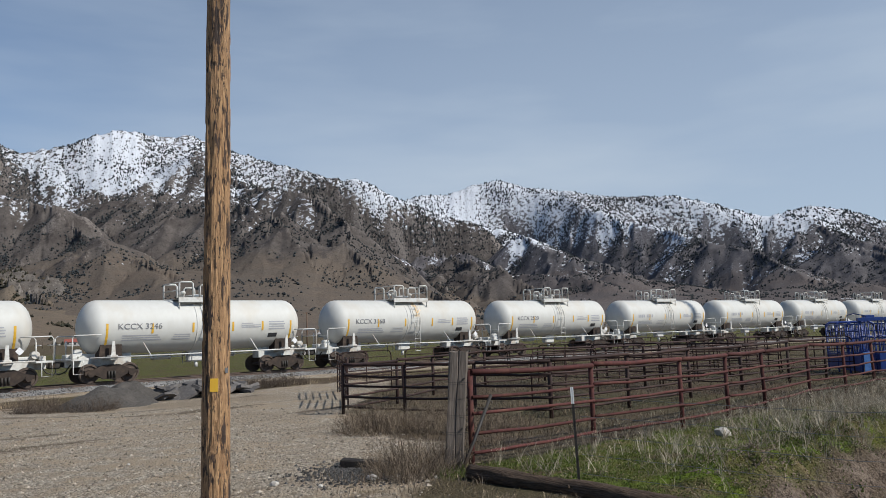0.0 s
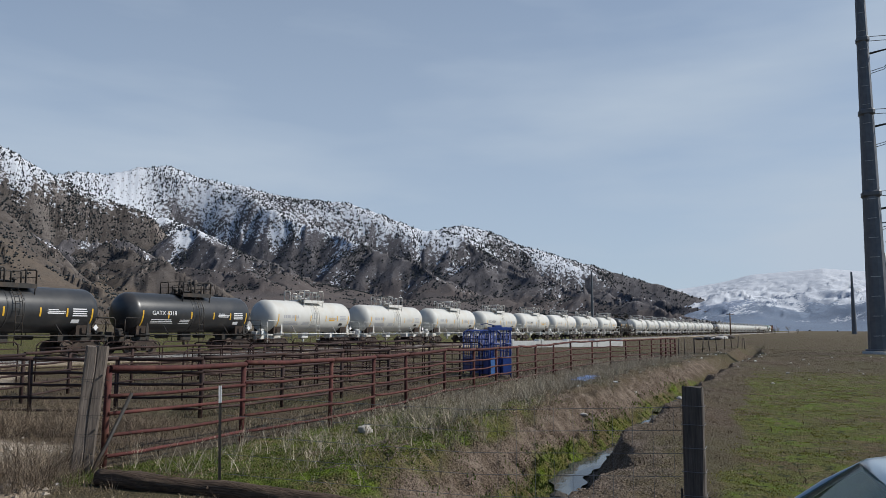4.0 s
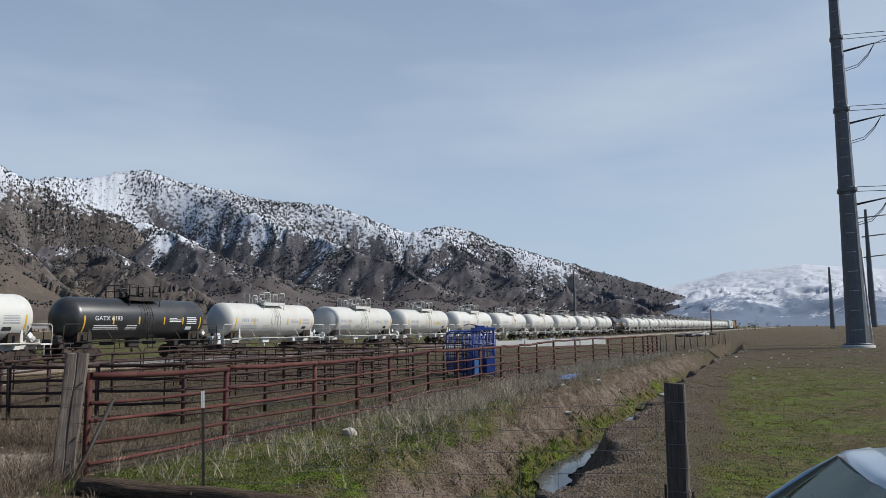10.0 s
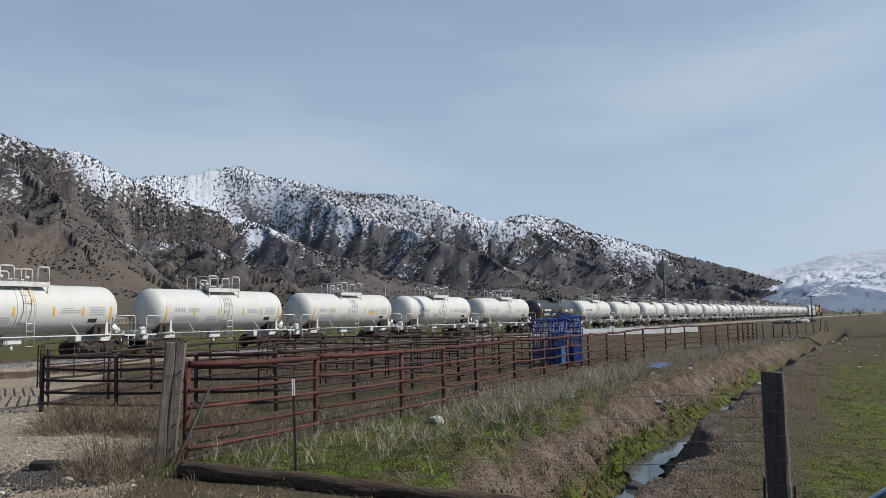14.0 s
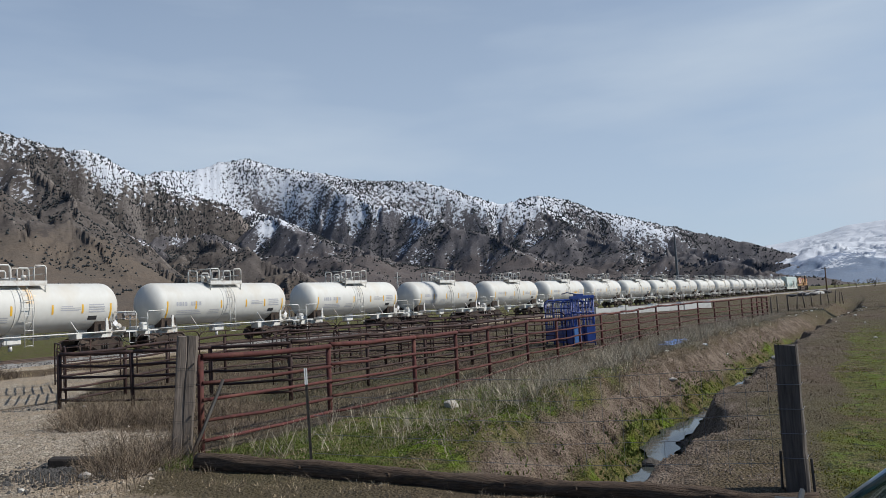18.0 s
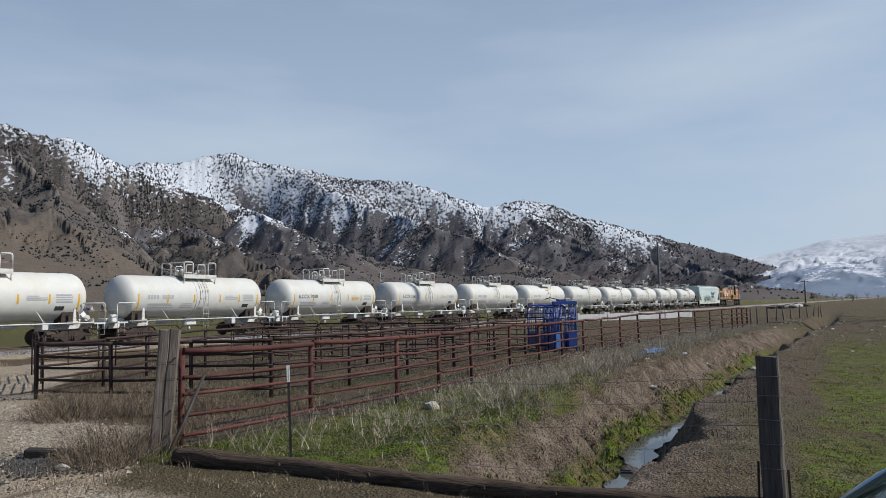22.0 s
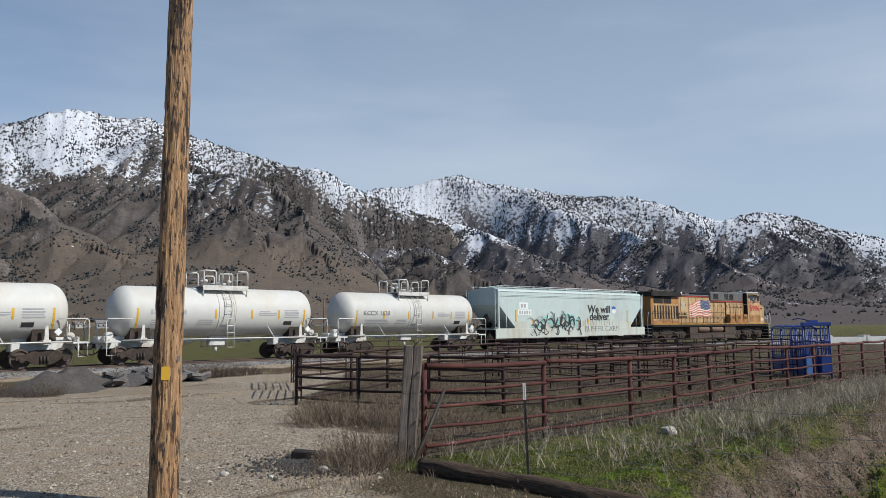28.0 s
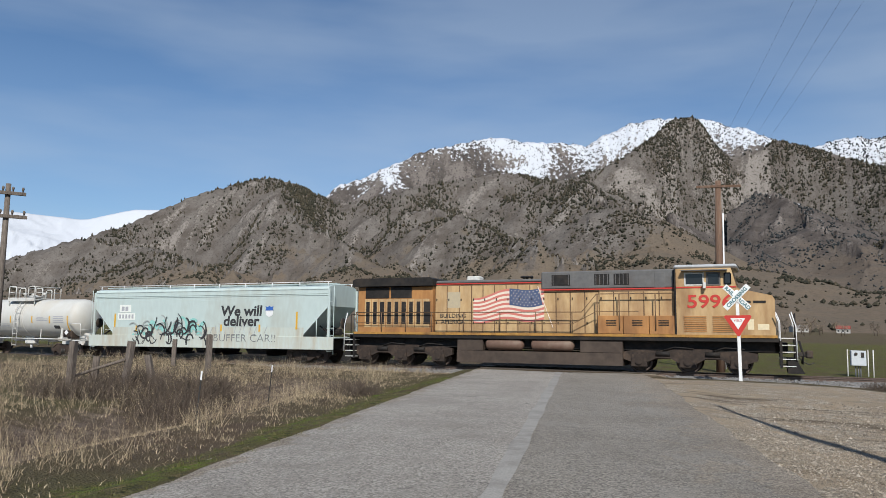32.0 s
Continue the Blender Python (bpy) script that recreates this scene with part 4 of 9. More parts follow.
# ---- track ----
def build_track():
    track = empty("railway_track", "single railway track on grey stone ballast", "railway track", kind="structure")
    for side in (-0.7525, 0.7525):
        bm = bmesh.new()
        sec = [(-0.065, -0.16), (0.065, -0.16), (0.065, -0.145), (0.012, -0.12), (0.012, -0.04), (0.036, -0.03), (0.036, 0), (-0.036, 0), (-0.036, -0.03), (-0.012, -0.04), (-0.012, -0.12), (-0.065, -0.145)]
        ss = list(np.arange(-640, -60, 20.0)) + list(np.arange(-60, 90, 3.0)) + list(np.arange(90, 900, 20.0))
        rings = []
        for s0 in ss:
            x, y, h = on_track(s0)
            c, sn = math.cos(radians(h)), math.sin(radians(h))
            rings.append([bm.verts.new((x - (side + a) * sn, y + (side + a) * c, float(rail_z(s0)) + b)) for a, b in sec])
        for u, v in zip(rings, rings[1:]):
            for k in range(len(sec)):
                bm.faces.new((u[k], v[k], v[(k + 1) % len(sec)], u[(k + 1) % len(sec)]))
        bmesh.ops.recalc_face_normals(bm, faces=bm.faces)
        part("rail", bm, M_RAIL, track)
    # ballast shoulder
    M_BALLAST = surface("grey_ballast", (0.30, 0.29, 0.28), (0.13, 0.125, 0.12), rough=0.95, grain=9, stain=0.8, dirt=(0.17, 0.145, 0.12), dirt_amt=0.35, bump=1.0, bump_dist=0.05)
    ss = np.concatenate([np.arange(-600, -70, 8.0), np.arange(-70, 110, 0.5), np.arange(110, 880, 8.0)])
    prof = [(-3.1, -0.62), (-2.5, -0.45), (-1.9, -0.22), (-1.35, -0.13), (0, -0.13), (1.35, -0.13), (1.9, -0.22), (2.5, -0.45), (3.1, -0.62)]
    rng = random.Random(5)
    v = []
    for s0 in ss:
        x, y, h = on_track(s0)
        c, sn = math.cos(radians(h)), math.sin(radians(h))
        for a, b in prof:
            a2 = a + rng.uniform(-0.07, 0.07)
            px, py = x - a2 * sn, y + a2 * c
            off = abs(px - road_mid(py)) / 1.03
            z = float(rail_z(s0)) + b + rng.uniform(-0.03, 0.03)
            if off < 4.2:
                z = min(z, float(rail_z(s0)) - 0.12)
            v.append((px, py, z))
    w = len(prof)
    fs = [(i * w + j, (i + 1) * w + j, (i + 1) * w + j + 1, i * w + j + 1) for i in range(len(ss) - 1) for j in range(w - 1)]
    bal = mesh_np("ballast", v, fs, M_BALLAST, parent=track)
    bal["kind"] = "stuff"
    # loose stones on the near shoulder
    rng = np.random.RandomState(9)
    base = np.array([(1, 0, 0), (-1, 0, 0), (0, 1, 0), (0, -1, 0), (0, 0, 1), (0, 0, -1)], float)
    tri = np.array([(0, 2, 4), (2, 1, 4), (1, 3, 4), (3, 0, 4), (2, 0, 5), (1, 2, 5), (3, 1, 5), (0, 3, 5)])
    vs, fs = [], []
    for k in range(9000):
        s0, a = rng.uniform(-30, 50), rng.uniform(-3.2, -1.2)
        x, y, h = on_track(s0, a)
        if abs(x - road_mid(y)) < 4.6:
            continue
        b = np.interp(a, [-3.1, -2.5, -1.9, -1.35], [-0.62, -0.45, -0.22, -0.13])
        r = rng.uniform(0.025, 0.06, 3)
        p = base * r + rng.uniform(-0.012, 0.012, (6, 3)) + np.array([x, y, rail_z(s0) + b + 0.02])
        fs.append(tri + 6 * len(vs))
        vs.append(p)
    st = mesh_np("ballast_stones", np.concatenate(vs), np.concatenate(fs), M_BALLAST, parent=track)
    st["kind"] = "stuff"
    bm = bmesh.new()
    add_box(bm, -0.115, 0.115, -1.3, 1.3, -0.30, -0.115, bevel=0.012)
    tie = part("tie", bm, M_TIE, track)
    x, y, h = on_track(-40)
    tie.matrix_basis = pose(x, y, float(rail_z(-40)), 0, 0, h)
    for k in range(1, 190):
        x, y, h = on_track(-40 + k * 0.53)
        if abs(x - road_mid(y)) > 4.4:
            again(tie, pose(x, y, float(rail_z(-40 + k * 0.53)) + 0.012 * math.sin(k * 2.1), 0, 0, h + 0.8 * math.sin(k * 1.3)), track)
    # crossing planks between and beside the rails
    bm = bmesh.new()
    add_box(bm, -4.2, 4.2, -0.14, 0.14, -0.10, 0.004, bevel=0.01)
    s0 = -9.9
    x, y, h = on_track(s0, -0.95)
    plank = part("crossing_plank", bm, M_TIE, track)
    plank.matrix_basis = pose(x, y, float(rail_z(s0)), 0, -0.5, h)
    for a in (-1.24, -0.55, -0.26, 0.03, 0.32, 0.55, 0.95, 1.24):
        x, y, h = on_track(s0, a)
        again(plank, pose(x, y, float(rail_z(s0)), 0, -0.5, h), track)
    return track


build_track()


# ---- rolling stock ----
def wheelset_mesh(r, gauge=0.7525):
    bm = bmesh.new()
    for sgn in (-1, 1):
        a = sgn * (gauge - 0.03)
        prof = [(a, r + 0.025), (a + sgn * 0.03, r + 0.02), (a + sgn * 0.035, r), (a + sgn * 0.13, r - 0.005), (a + sgn * 0.13, r - 0.07), (a + sgn * 0.075, r - 0.09), (a + sgn * 0.07, 0.2), (a + sgn * 0.13, 0.16), (a + sgn * 0.14, 0.0)]
        sides = 20
        rings = [[bm.verts.new((q * math.cos(k * math.tau / sides), p, q * math.sin(k * math.tau / sides))) for k in range(sides)] for p, q in prof[:-1]]
        for u, v in zip(rings, rings[1:]):
            for k in range(sides):
                bm.faces.new((u[k], u[(k + 1) % sides], v[(k + 1) % sides], v[k]))
        bm.faces.new(rings[0])
        bm.faces.new(rings[-1])
    add_tube(bm, [(0, -1.05, 0), (0, 1.05, 0)], 0.085, 8)
    bmesh.ops.recalc_face_normals(bm, faces=bm.faces)
    return bm


def freight_truck(parent, x, wheel_r=0.42, base=1.72):
    """A two-axle truck: bolster, two side frames, two wheelsets, springs."""
    bm = bmesh.new()
    add_box(bm, -0.2, 0.2, -1.05, 1.05, 0.42, 0.72, bevel=0.03)
    add_tube(bm, [(0, 0, 0.65), (0, 0, 0.95)], 0.22, 12)
    truck = part("truck", bm, M_TRUCK, parent, "grimy cast steel truck")
    truck.location = (x, 0, 0)
    h = base / 2
    outline = [(-h - 0.24, 0.38), (-h - 0.24, 0.54), (-h + 0.1, 0.60), (-0.34, 0.80), (0.34, 0.80), (h - 0.1, 0.60), (h + 0.24, 0.54), (h + 0.24, 0.38), (h - 0.2, 0.36), (0.32, 0.16), (-0.32, 0.16), (-h + 0.2, 0.36)]
    bm = bmesh.new()
    add_prism(bm, outline, -0.07, 0.07)
    for sx in (-1, 1):
        add_tube(bm, [(sx * h, -0.12, wheel_r), (sx * h, 0.1, wheel_r)], 0.14, 10)
    frame_a = part("side_frame", bm, M_TRUCK, truck)
    frame_a.location = (0, -1.02, 0)
    again(frame_a, pose(0, 1.02, 0), truck)
    bm = bmesh.new()
    for i in (-0.13, 0.0, 0.13):
        add_tube(bm, [(i, -0.0, 0.24), (i, -0.0, 0.52)], 0.05, 6)
    sp = part("spring_nest", bm, M_BLACK_STEEL, truck)
    sp.location = (0, -1.12, 0)
    again(sp, pose(0, 1.12, 0), truck)
    ws = part("wheelset", wheelset_mesh(wheel_r), M_WHEEL, truck)
    ws.location = (-h, 0, wheel_r)
    again(ws, pose(h, 0, wheel_r), truck)
    return truck


def coupler(parent, x, sgn, z=0.88):
    bm = bmesh.new()
    add_box(bm, min(0, sgn * 0.55), max(0, sgn * 0.55), -0.08, 0.08, -0.1, 0.1, bevel=0.02)
    add_box(bm, min(sgn * 0.45, sgn * 0.72), max(sgn * 0.45, sgn * 0.72), -0.17, 0.17, -0.17, 0.17, bevel=0.05)
    add_tube(bm, [(sgn * 0.1, -0.35, -0.02), (sgn * 0.3, -0.38, -0.30), (sgn * 0.55, -0.36, -0.42), (sgn * 0.75, -0.33, -0.36)], 0.028, 6)
    c = part("coupler", bm, M_BLACK_STEEL, parent, "rusty coupler with air hose")
    c.location = (x, 0, z)
    return c


TANK_R, TANK_Z, TANK_H = 1.24, 2.47, 5.48
PITCH = 12.783


def tank_side(x, z, out=0.0):
    """A point on the near flank of the tank at height z."""
    dz = z - TANK_Z
    return (x, -(math.sqrt(max(0.0, (TANK_R + out) ** 2 - dz * dz))), z)


def flank_patch(bm, x0, x1, z0, z1, out=0.008, n=4):
    """A thin plate that follows the tank's flank."""
    rows = []
    for i in range(n + 1):
        z = z0 + (z1 - z0) * i / n
        rows.append([bm.verts.new(tank_side(x, z, out)) for x in (x0, x1)])
    for a, b in zip(rows, rows[1:]):
        bm.faces.new((a[0], a[1], b[1], b[0]))


def tank_car(black=False):
    body_m, steel = (M_TANK_BLACK, M_BLACK_STEEL) if black else (M_TANK, M_WHITE_STEEL)
    if black:
        car = empty("tank_car", "black railway tank car with yellow reflector strips, in a train", "tank car", "cars of the train")
    else:
        car = empty("tank_car", "white railway tank car with white top platform, in a train", "tank car", "cars of the train")
    bm = bmesh.new()
    head = 0.78
    prof = []
    for i in range(9):
        a = i / 8 * math.pi / 2
        prof.append((-TANK_H + head * (1 - math.sin(a)), max(0.02, TANK_R * math.cos(a) ** 0.9 if i else 0.02)))
    prof = [(-TANK_H + head * (1 - math.sin(a)), max(0.03, TANK_R * math.cos(a))) for a in [math.pi / 2 * (1 - i / 9) for i in range(10)]]
    full = prof + [(-x, r) for x, r in prof[::-1]]
    add_revolve(bm, full, 40, "X")
    tank = part("tank", bm, body_m, car)
    tank.location = (0, 0, TANK_Z)
    # weld seams / insulating jacket bands
    bm = bmesh.new()
    for x in (-0.42, 0.50):
        add_revolve(bm, [(x - 0.03, TANK_R + 0.001), (x - 0.03, TANK_R + 0.012), (x + 0.03, TANK_R + 0.012), (x + 0.03, TANK_R + 0.001)], 40, "X")
    band = part("jacket_band", bm, body_m, car)
    band.location = (0, 0, TANK_Z)
    # manway and valves
    bm = bmesh.new()
    add_revolve(bm, [(1.15, 0.46), (1.40, 0.46), (1.41, 0.50), (1.48, 0.50), (1.49, 0.30), (1.54, 0.1)], 20, "Z")
    man = part("manway", bm, steel, car)
    man.location = (0, 0, TANK_Z)
    for x, y in ((0.75, 0.1), (-0.72, -0.2), (-0.62, 0.35)):
        bm = bmesh.new()
        add_revolve(bm, [(1.1, 0.06), (1.52, 0.06), (1.54, 0.12), (1.64, 0.12), (1.68, 0.05)], 10, "Z")
        valve = part("valve", bm, steel, car)
        valve.location = (x, y, TANK_Z)
    # top platform with grating edges
    bm = bmesh.new()
    for y0, y1 in ((-1.02, -0.5), (0.5, 1.02)):
        add_box(bm, -1.25, 1.25, y0, y1, 3.70, 3.77)
    for x0, x1 in ((-1.25, -0.72), (0.85, 1.25)):
        add_box(bm, x0, x1, -1.02, 1.02, 3.72, 3.77)
    for x in (-1.2, 1.2):
        add_tube(bm, [(x, -1.0, 3.73), (x, -0.95, 3.22)], 0.03, 6)
        add_tube(bm, [(x, 1.0, 3.73), (x, 0.95, 3.22)], 0.03, 6)
    part("top_platform", bm, steel, car)
    for y in (-1.045, 1.02):
        bm = bmesh.new()
        add_box(bm, -1.26, 1.26, y, y + 0.025, 3.56, 3.80)
        part("platform_skirt", bm, steel, car)
    bm = bmesh.new()
    for y in (-1.0, 1.0):
        for x0, x1 in ((-1.22, -0.55), (0.62, 1.22)):
            add_tube(bm, [(x0, y, 3.76), (x0, y, 4.46), (x0 + 0.08, y, 4.54), (x1 - 0.08, y, 4.54), (x1, y, 4.46), (x1, y, 3.76)], 0.042, 6)
        add_tube(bm, [(-0.2, y, 3.76), (-0.2, y, 4.32), (-0.1, y, 4.40), (0.3, y, 4.40), (0.36, y, 4.32), (0.36, y, 3.76)], 0.04, 6)

    for x in (-1.22, 1.22):
        add_tube(bm, [(x, -1.0, 4.52), (x, 1.0, 4.52)], 0.026, 6)
        add_tube(bm, [(x, -1.0, 4.15), (x, 1.0, 4.15)], 0.022, 6)
    part("platform_railing", bm, steel, car)
    # side ladders
    for sgn in (-1, 1):
        bm = bmesh.new()
        for x in (-0.10, 0.30):
            pts = [(x, -1.40, 0.62), (x, -1.40, 2.4)] + [tank_side(x, z, 0.13) for z in (2.8, 3.1, 3.35, 3.55, 3.7)]
            add_tube(bm, [(p[0], sgn * -p[1] * -1, p[2]) for p in pts], 0.022, 6)
        for k in range(9):
            z = 0.68 + k * 0.36
            y = -1.40 if z < 2.5 else tank_side(0, z, 0.13)[1]
            add_tube(bm, [(-0.10, sgn * y * 1, z), (0.30, sgn * y * 1, z)], 0.016, 5)
        part("side_ladder", bm, steel, car)
    # stub sills, body bolsters and end platforms
    for sgn in (-1, 1):
        bm = bmesh.new()
        xs = sorted((sgn * 3.2, sgn * 6.0))
        add_box(bm, xs[0], xs[1], -0.34, 0.34, 0.72, 1.30, bevel=0.03)
        xs = sorted((sgn * 5.35, sgn * 6.05))
        add_box(bm, xs[0], xs[1], -1.42, 1.42, 1.02, 1.10, bevel=0.01)
        part("stub_sill", bm, steel, car)
        bm = bmesh.new()
        add_box(bm, sgn * 4.3 - 0.16, sgn * 4.3 + 0.16, -1.42, 1.42, 1.0, 1.22, bevel=0.02)
        for sy in (-1, 1):
            add_prism(bm, [(sgn * 4.3 - 0.10, 1.05), (sgn * 4.3 + 0.10, 1.05), (sgn * 4.3 + 0.06, 1.82), (sgn * 4.3 - 0.06, 1.82)], sy * 1.30 - 0.03, sy * 1.30 + 0.03)
        part("body_bolster", bm, steel, car)
        # saddle in the dark truck steel: its colour carries the shade under the tank
        bm = bmesh.new()
        add_prism(bm, [(sgn * 4.3 - 0.5, 1.15), (sgn * 4.3 + 0.5, 1.15), (sgn * 4.3 + 0.45, 1.75), (sgn * 4.3 - 0.45, 1.75)], -0.95, 0.95)
        part("saddle", bm, M_TRUCK, car)
        # end handrails, bent over at the corners
        for sy in (-1, 1):
            bm = bmesh.new()
            x0, x1, y = sgn * 5.25, sgn * 6.02, sy * 1.40
            add_tube(bm, [(x1, y, 1.05), (x1, y, 2.0), (x1 - sgn * 0.08, y, 2.12), (x0, y, 2.12), (x0 - sgn * 0.45, sy * 1.25, 2.12)], 0.028, 6)
            add_tube(bm, [(x1, y, 1.75), (x1, sy * 0.55, 1.75)], 0.022, 6)
            add_tube(bm, [(x1 - sgn * 0.05, y, 1.06), (x1 - sgn * 0.05, y, 0.45), (x1 - sgn * 0.45, y, 0.45), (x1 - sgn * 0.45, y, 1.06)], 0.022, 6)
            part("end_handrail", bm, steel, car)
        coupler(car, sgn * 5.70, sgn)
        bm = bmesh.new()
        add_tube(bm, [(sgn * 5.55, -0.55, 1.35), (sgn * 5.55, -0.15, 1.35)], 0.17, 10)
        add_box(bm, sgn * 5.75 - 0.1, sgn * 5.75 + 0.1, -0.75, -0.35, 1.1, 1.32, bevel=0.03)
        add_tube(bm, [(sgn * 5.8, 0.45, 1.1), (sgn * 5.8, 0.45, 1.9)], 0.03, 6)
        part("brake_gear", bm, steel, car)
    # long grab bar low on each flank, with hangers
    for sy in (-1, 1):
        bm = bmesh.new()
        add_tube(bm, [(-5.3, sy * 1.45, 1.12), (5.3, sy * 1.45, 1.12)], 0.035, 6)
        for x in (-2.7, 2.6):
            add_tube(bm, [(x, sy * 1.45, 1.12), (x - 0.28, sy * 1.22, 1.72)], 0.03, 6)
        part("side_sill_bar", bm, steel, car)
    bm = bmesh.new()
    add_box(bm, -0.45, 0.45, -0.2, 0.2, 0.72, 1.34, bevel=0.06)
    add_tube(bm, [(0, 0, 0.72), (0, 0, 0.45)], 0.09, 10)
    for x in (-1.6, 1.7):
        add_tube(bm, [(x - 0.45, 0.35, 1.02), (x + 0.45, 0.35, 1.02)], 0.15, 10)
    add_tube(bm, [(-3.3, 0.1, 1.0), (3.3, 0.1, 1.0)], 0.025, 5)
    part("bottom_outlet", bm, steel if black else M_WHITE_STEEL, car)
    # reflector strips
    for x, z0, z1 in ((-4.55, 1.65, 2.60), (-2.55, 2.12, 2.58), (-0.62, 2.12, 2.58), (1.40, 2.12, 2.58), (3.0, 2.12, 2.58), (4.6, 1.65, 2.60)):
        bm = bmesh.new()
        flank_patch(bm, x - 0.05, x + 0.05, z0, z1)
        part("reflector_strip", bm, M_YELLOW_MARK, car)
    # stencil blocks
    ink = M_INK_WHITE if black else M_INK_GREY
    bm = bmesh.new()
    rng = random.Random(3)
    for k in range(4):
        z = 2.52 - k * 0.12
        flank_patch(bm, 3.35, 3.35 + rng.uniform(0.8, 1.0), z, z + 0.06, n=1)
    for k in range(3):
        z = 2.02 - k * 0.10
        flank_patch(bm, -3.9, -2.3 + rng.uniform(-0.3, 0.2), z, z + 0.045, n=1)
        flank_patch(bm, -0.9 - rng.uniform(0.6, 0.9), -0.75, z, z + 0.04, n=1)
        flank_patch(bm, 1.85, 2.75 + rng.uniform(-0.3, 0.1), z + 0.45, z + 0.49, n=1)
    for k in range(2):
        flank_patch(bm, 1.8, 2.9, 2.30 + 0.09 * k, 2.33 + 0.09 * k, n=1)
    part("stencilled_data", bm, ink, car)
    bm = bmesh.new()
    flank_patch(bm, 3.35, 3.85, 1.78, 1.98, n=2)
    part("data_plate", bm, M_INK if not black else M_INK_WHITE, car)
    # hazard placard holders
    bm = bmesh.new()
    add_box(bm, -0.12, 0.12, -0.01, 0.01, -0.12, 0.12, pose(4.75, -1.36, 1.55, 0, 45, 0))
    part("placard", bm, M_INK_WHITE, car)
    for x in (-4.3, 4.3):
        freight_truck(car, x)
    return car


def mark_bars():
    """Lettering too small to read, as bars."""
    bm = bmesh.new()
    rng = random.Random(8)
    x = -3.95
    for k in range(9):
        w = rng.uniform(0.12, 0.17)
        if k != 4:
            flank_patch(bm, x, x + w, 2.32, 2.55, n=2)
        x += w + 0.06
    return bm


def yellow_board():
    bm = bmesh.new()
    flank_patch(bm, 1.85, 2.6, 2.16, 2.42, n=2)
    return bm


def rust_band():
    bm = bmesh.new()
    n = 40
    rows = []
    for i in range(n + 1):
        a = radians(200 + 150 * i / n)
        w = 0.16 + 0.07 * math.sin(i * 1.3) + 0.05 * math.sin(i * 3.1)
        o = 0.35 + 0.05 * math.sin(i * 0.6)
        rows.append([bm.verts.new((x, (TANK_R + 0.005) * math.cos(a + math.pi) * 1, TANK_Z - (TANK_R + 0.005) * math.sin(a))) for x in (o - w, o + w)])
    for a, b in zip(rows, rows[1:]):
        bm.faces.new((a[0], a[1], b[1], b[0]))
    return bm


M_RUST_STAIN = surface("rust_run", (0.55, 0.36, 0.17), (0.72, 0.62, 0.48), rough=0.6, grain=5, stain=2)
M_HOPPER = surface("mint_grey_paint", (0.47, 0.55, 0.53), (0.43, 0.50, 0.485), rough=0.5, grain=4, stain=0.5, dirt=(0.38, 0.38, 0.33), dirt_amt=0.35, stretch=(1, 1, 0.35))
M_HOPPER_DIRTY = surface("rust_streaked_paint", (0.47, 0.53, 0.50), (0.45, 0.46, 0.40), rough=0.6, grain=5, stain=0.9, dirt=(0.37, 0.30, 0.21), dirt_amt=0.4, stretch=(1.5, 1, 0.3))
M_LOCO_YELLOW = surface("faded_armour_yellow", (0.47, 0.275, 0.115), (0.40, 0.225, 0.09), rough=0.5, grain=3, stain=0.7, dirt=(0.24, 0.125, 0.055), dirt_amt=0.50, stretch=(1, 1, 0.35))
M_LOCO_PALE = surface("bleached_yellow", (0.54, 0.385, 0.205), (0.45, 0.295, 0.14), rough=0.6, grain=5, stain=1.1, dirt=(0.20, 0.105, 0.05), dirt_amt=0.75, stretch=(1, 1, 0.35))
M_LOCO_SEAM = surface("grimed_seam_yellow", (0.20, 0.12, 0.06), (0.12, 0.075, 0.045), rough=0.65, grain=5, stain=1.2, dirt=(0.07, 0.05, 0.04), dirt_amt=0.5)
M_LOCO_ORANGE = surface("orange_faded_panel", (0.44, 0.225, 0.080), (0.33, 0.155, 0.055), rough=0.6, grain=3, stain=0.8, dirt=(0.13, 0.065, 0.034), dirt_amt=0.6, stretch=(1, 1, 0.35))
M_LOCO_GREY = surface("harbour_grey", (0.105, 0.103, 0.103), (0.145, 0.142, 0.138), rough=0.55, grain=4, stain=0.9, dirt=(0.10, 0.085, 0.075), dirt_amt=0.4)
M_LOCO_DARK = surface("sooty_black", (0.012, 0.011, 0.011), (0.026, 0.023, 0.021), rough=0.75, grain=5, stain=1, dirt=(0.05, 0.039, 0.03), dirt_amt=0.35)
M_RED = surface("signal_red", (0.52, 0.045, 0.035), (0.44, 0.05, 0.04), rough=0.5, grain=6)
M_FLAG_RED = surface("faded_flag_red", (0.55, 0.16, 0.13), (0.50, 0.19, 0.15), rough=0.55, grain=6)
M_FLAG_WHITE = surface("faded_flag_white", (0.72, 0.62, 0.52), (0.66, 0.55, 0.44), rough=0.55, grain=6)
M_FLAG_BLUE = surface("faded_flag_blue", (0.055, 0.085, 0.17), (0.075, 0.10, 0.17), rough=0.55, grain=6)
M_BROWN_TANK = surface("brown_air_tank", (0.12, 0.075, 0.055), (0.16, 0.10, 0.075), rough=0.6, grain=5, stain=1.5, dirt=(0.20, 0.15, 0.11), dirt_amt=0.3)
M_GLASS_DARK = surface("dark_cab_glass", (0.012, 0.014, 0.016), (0.018, 0.02, 0.022), rough=0.08, grain=3)
M_TEAL = surface("teal_spray_paint", (0.22, 0.45, 0.42), (0.30, 0.55, 0.50), rough=0.6, grain=5)


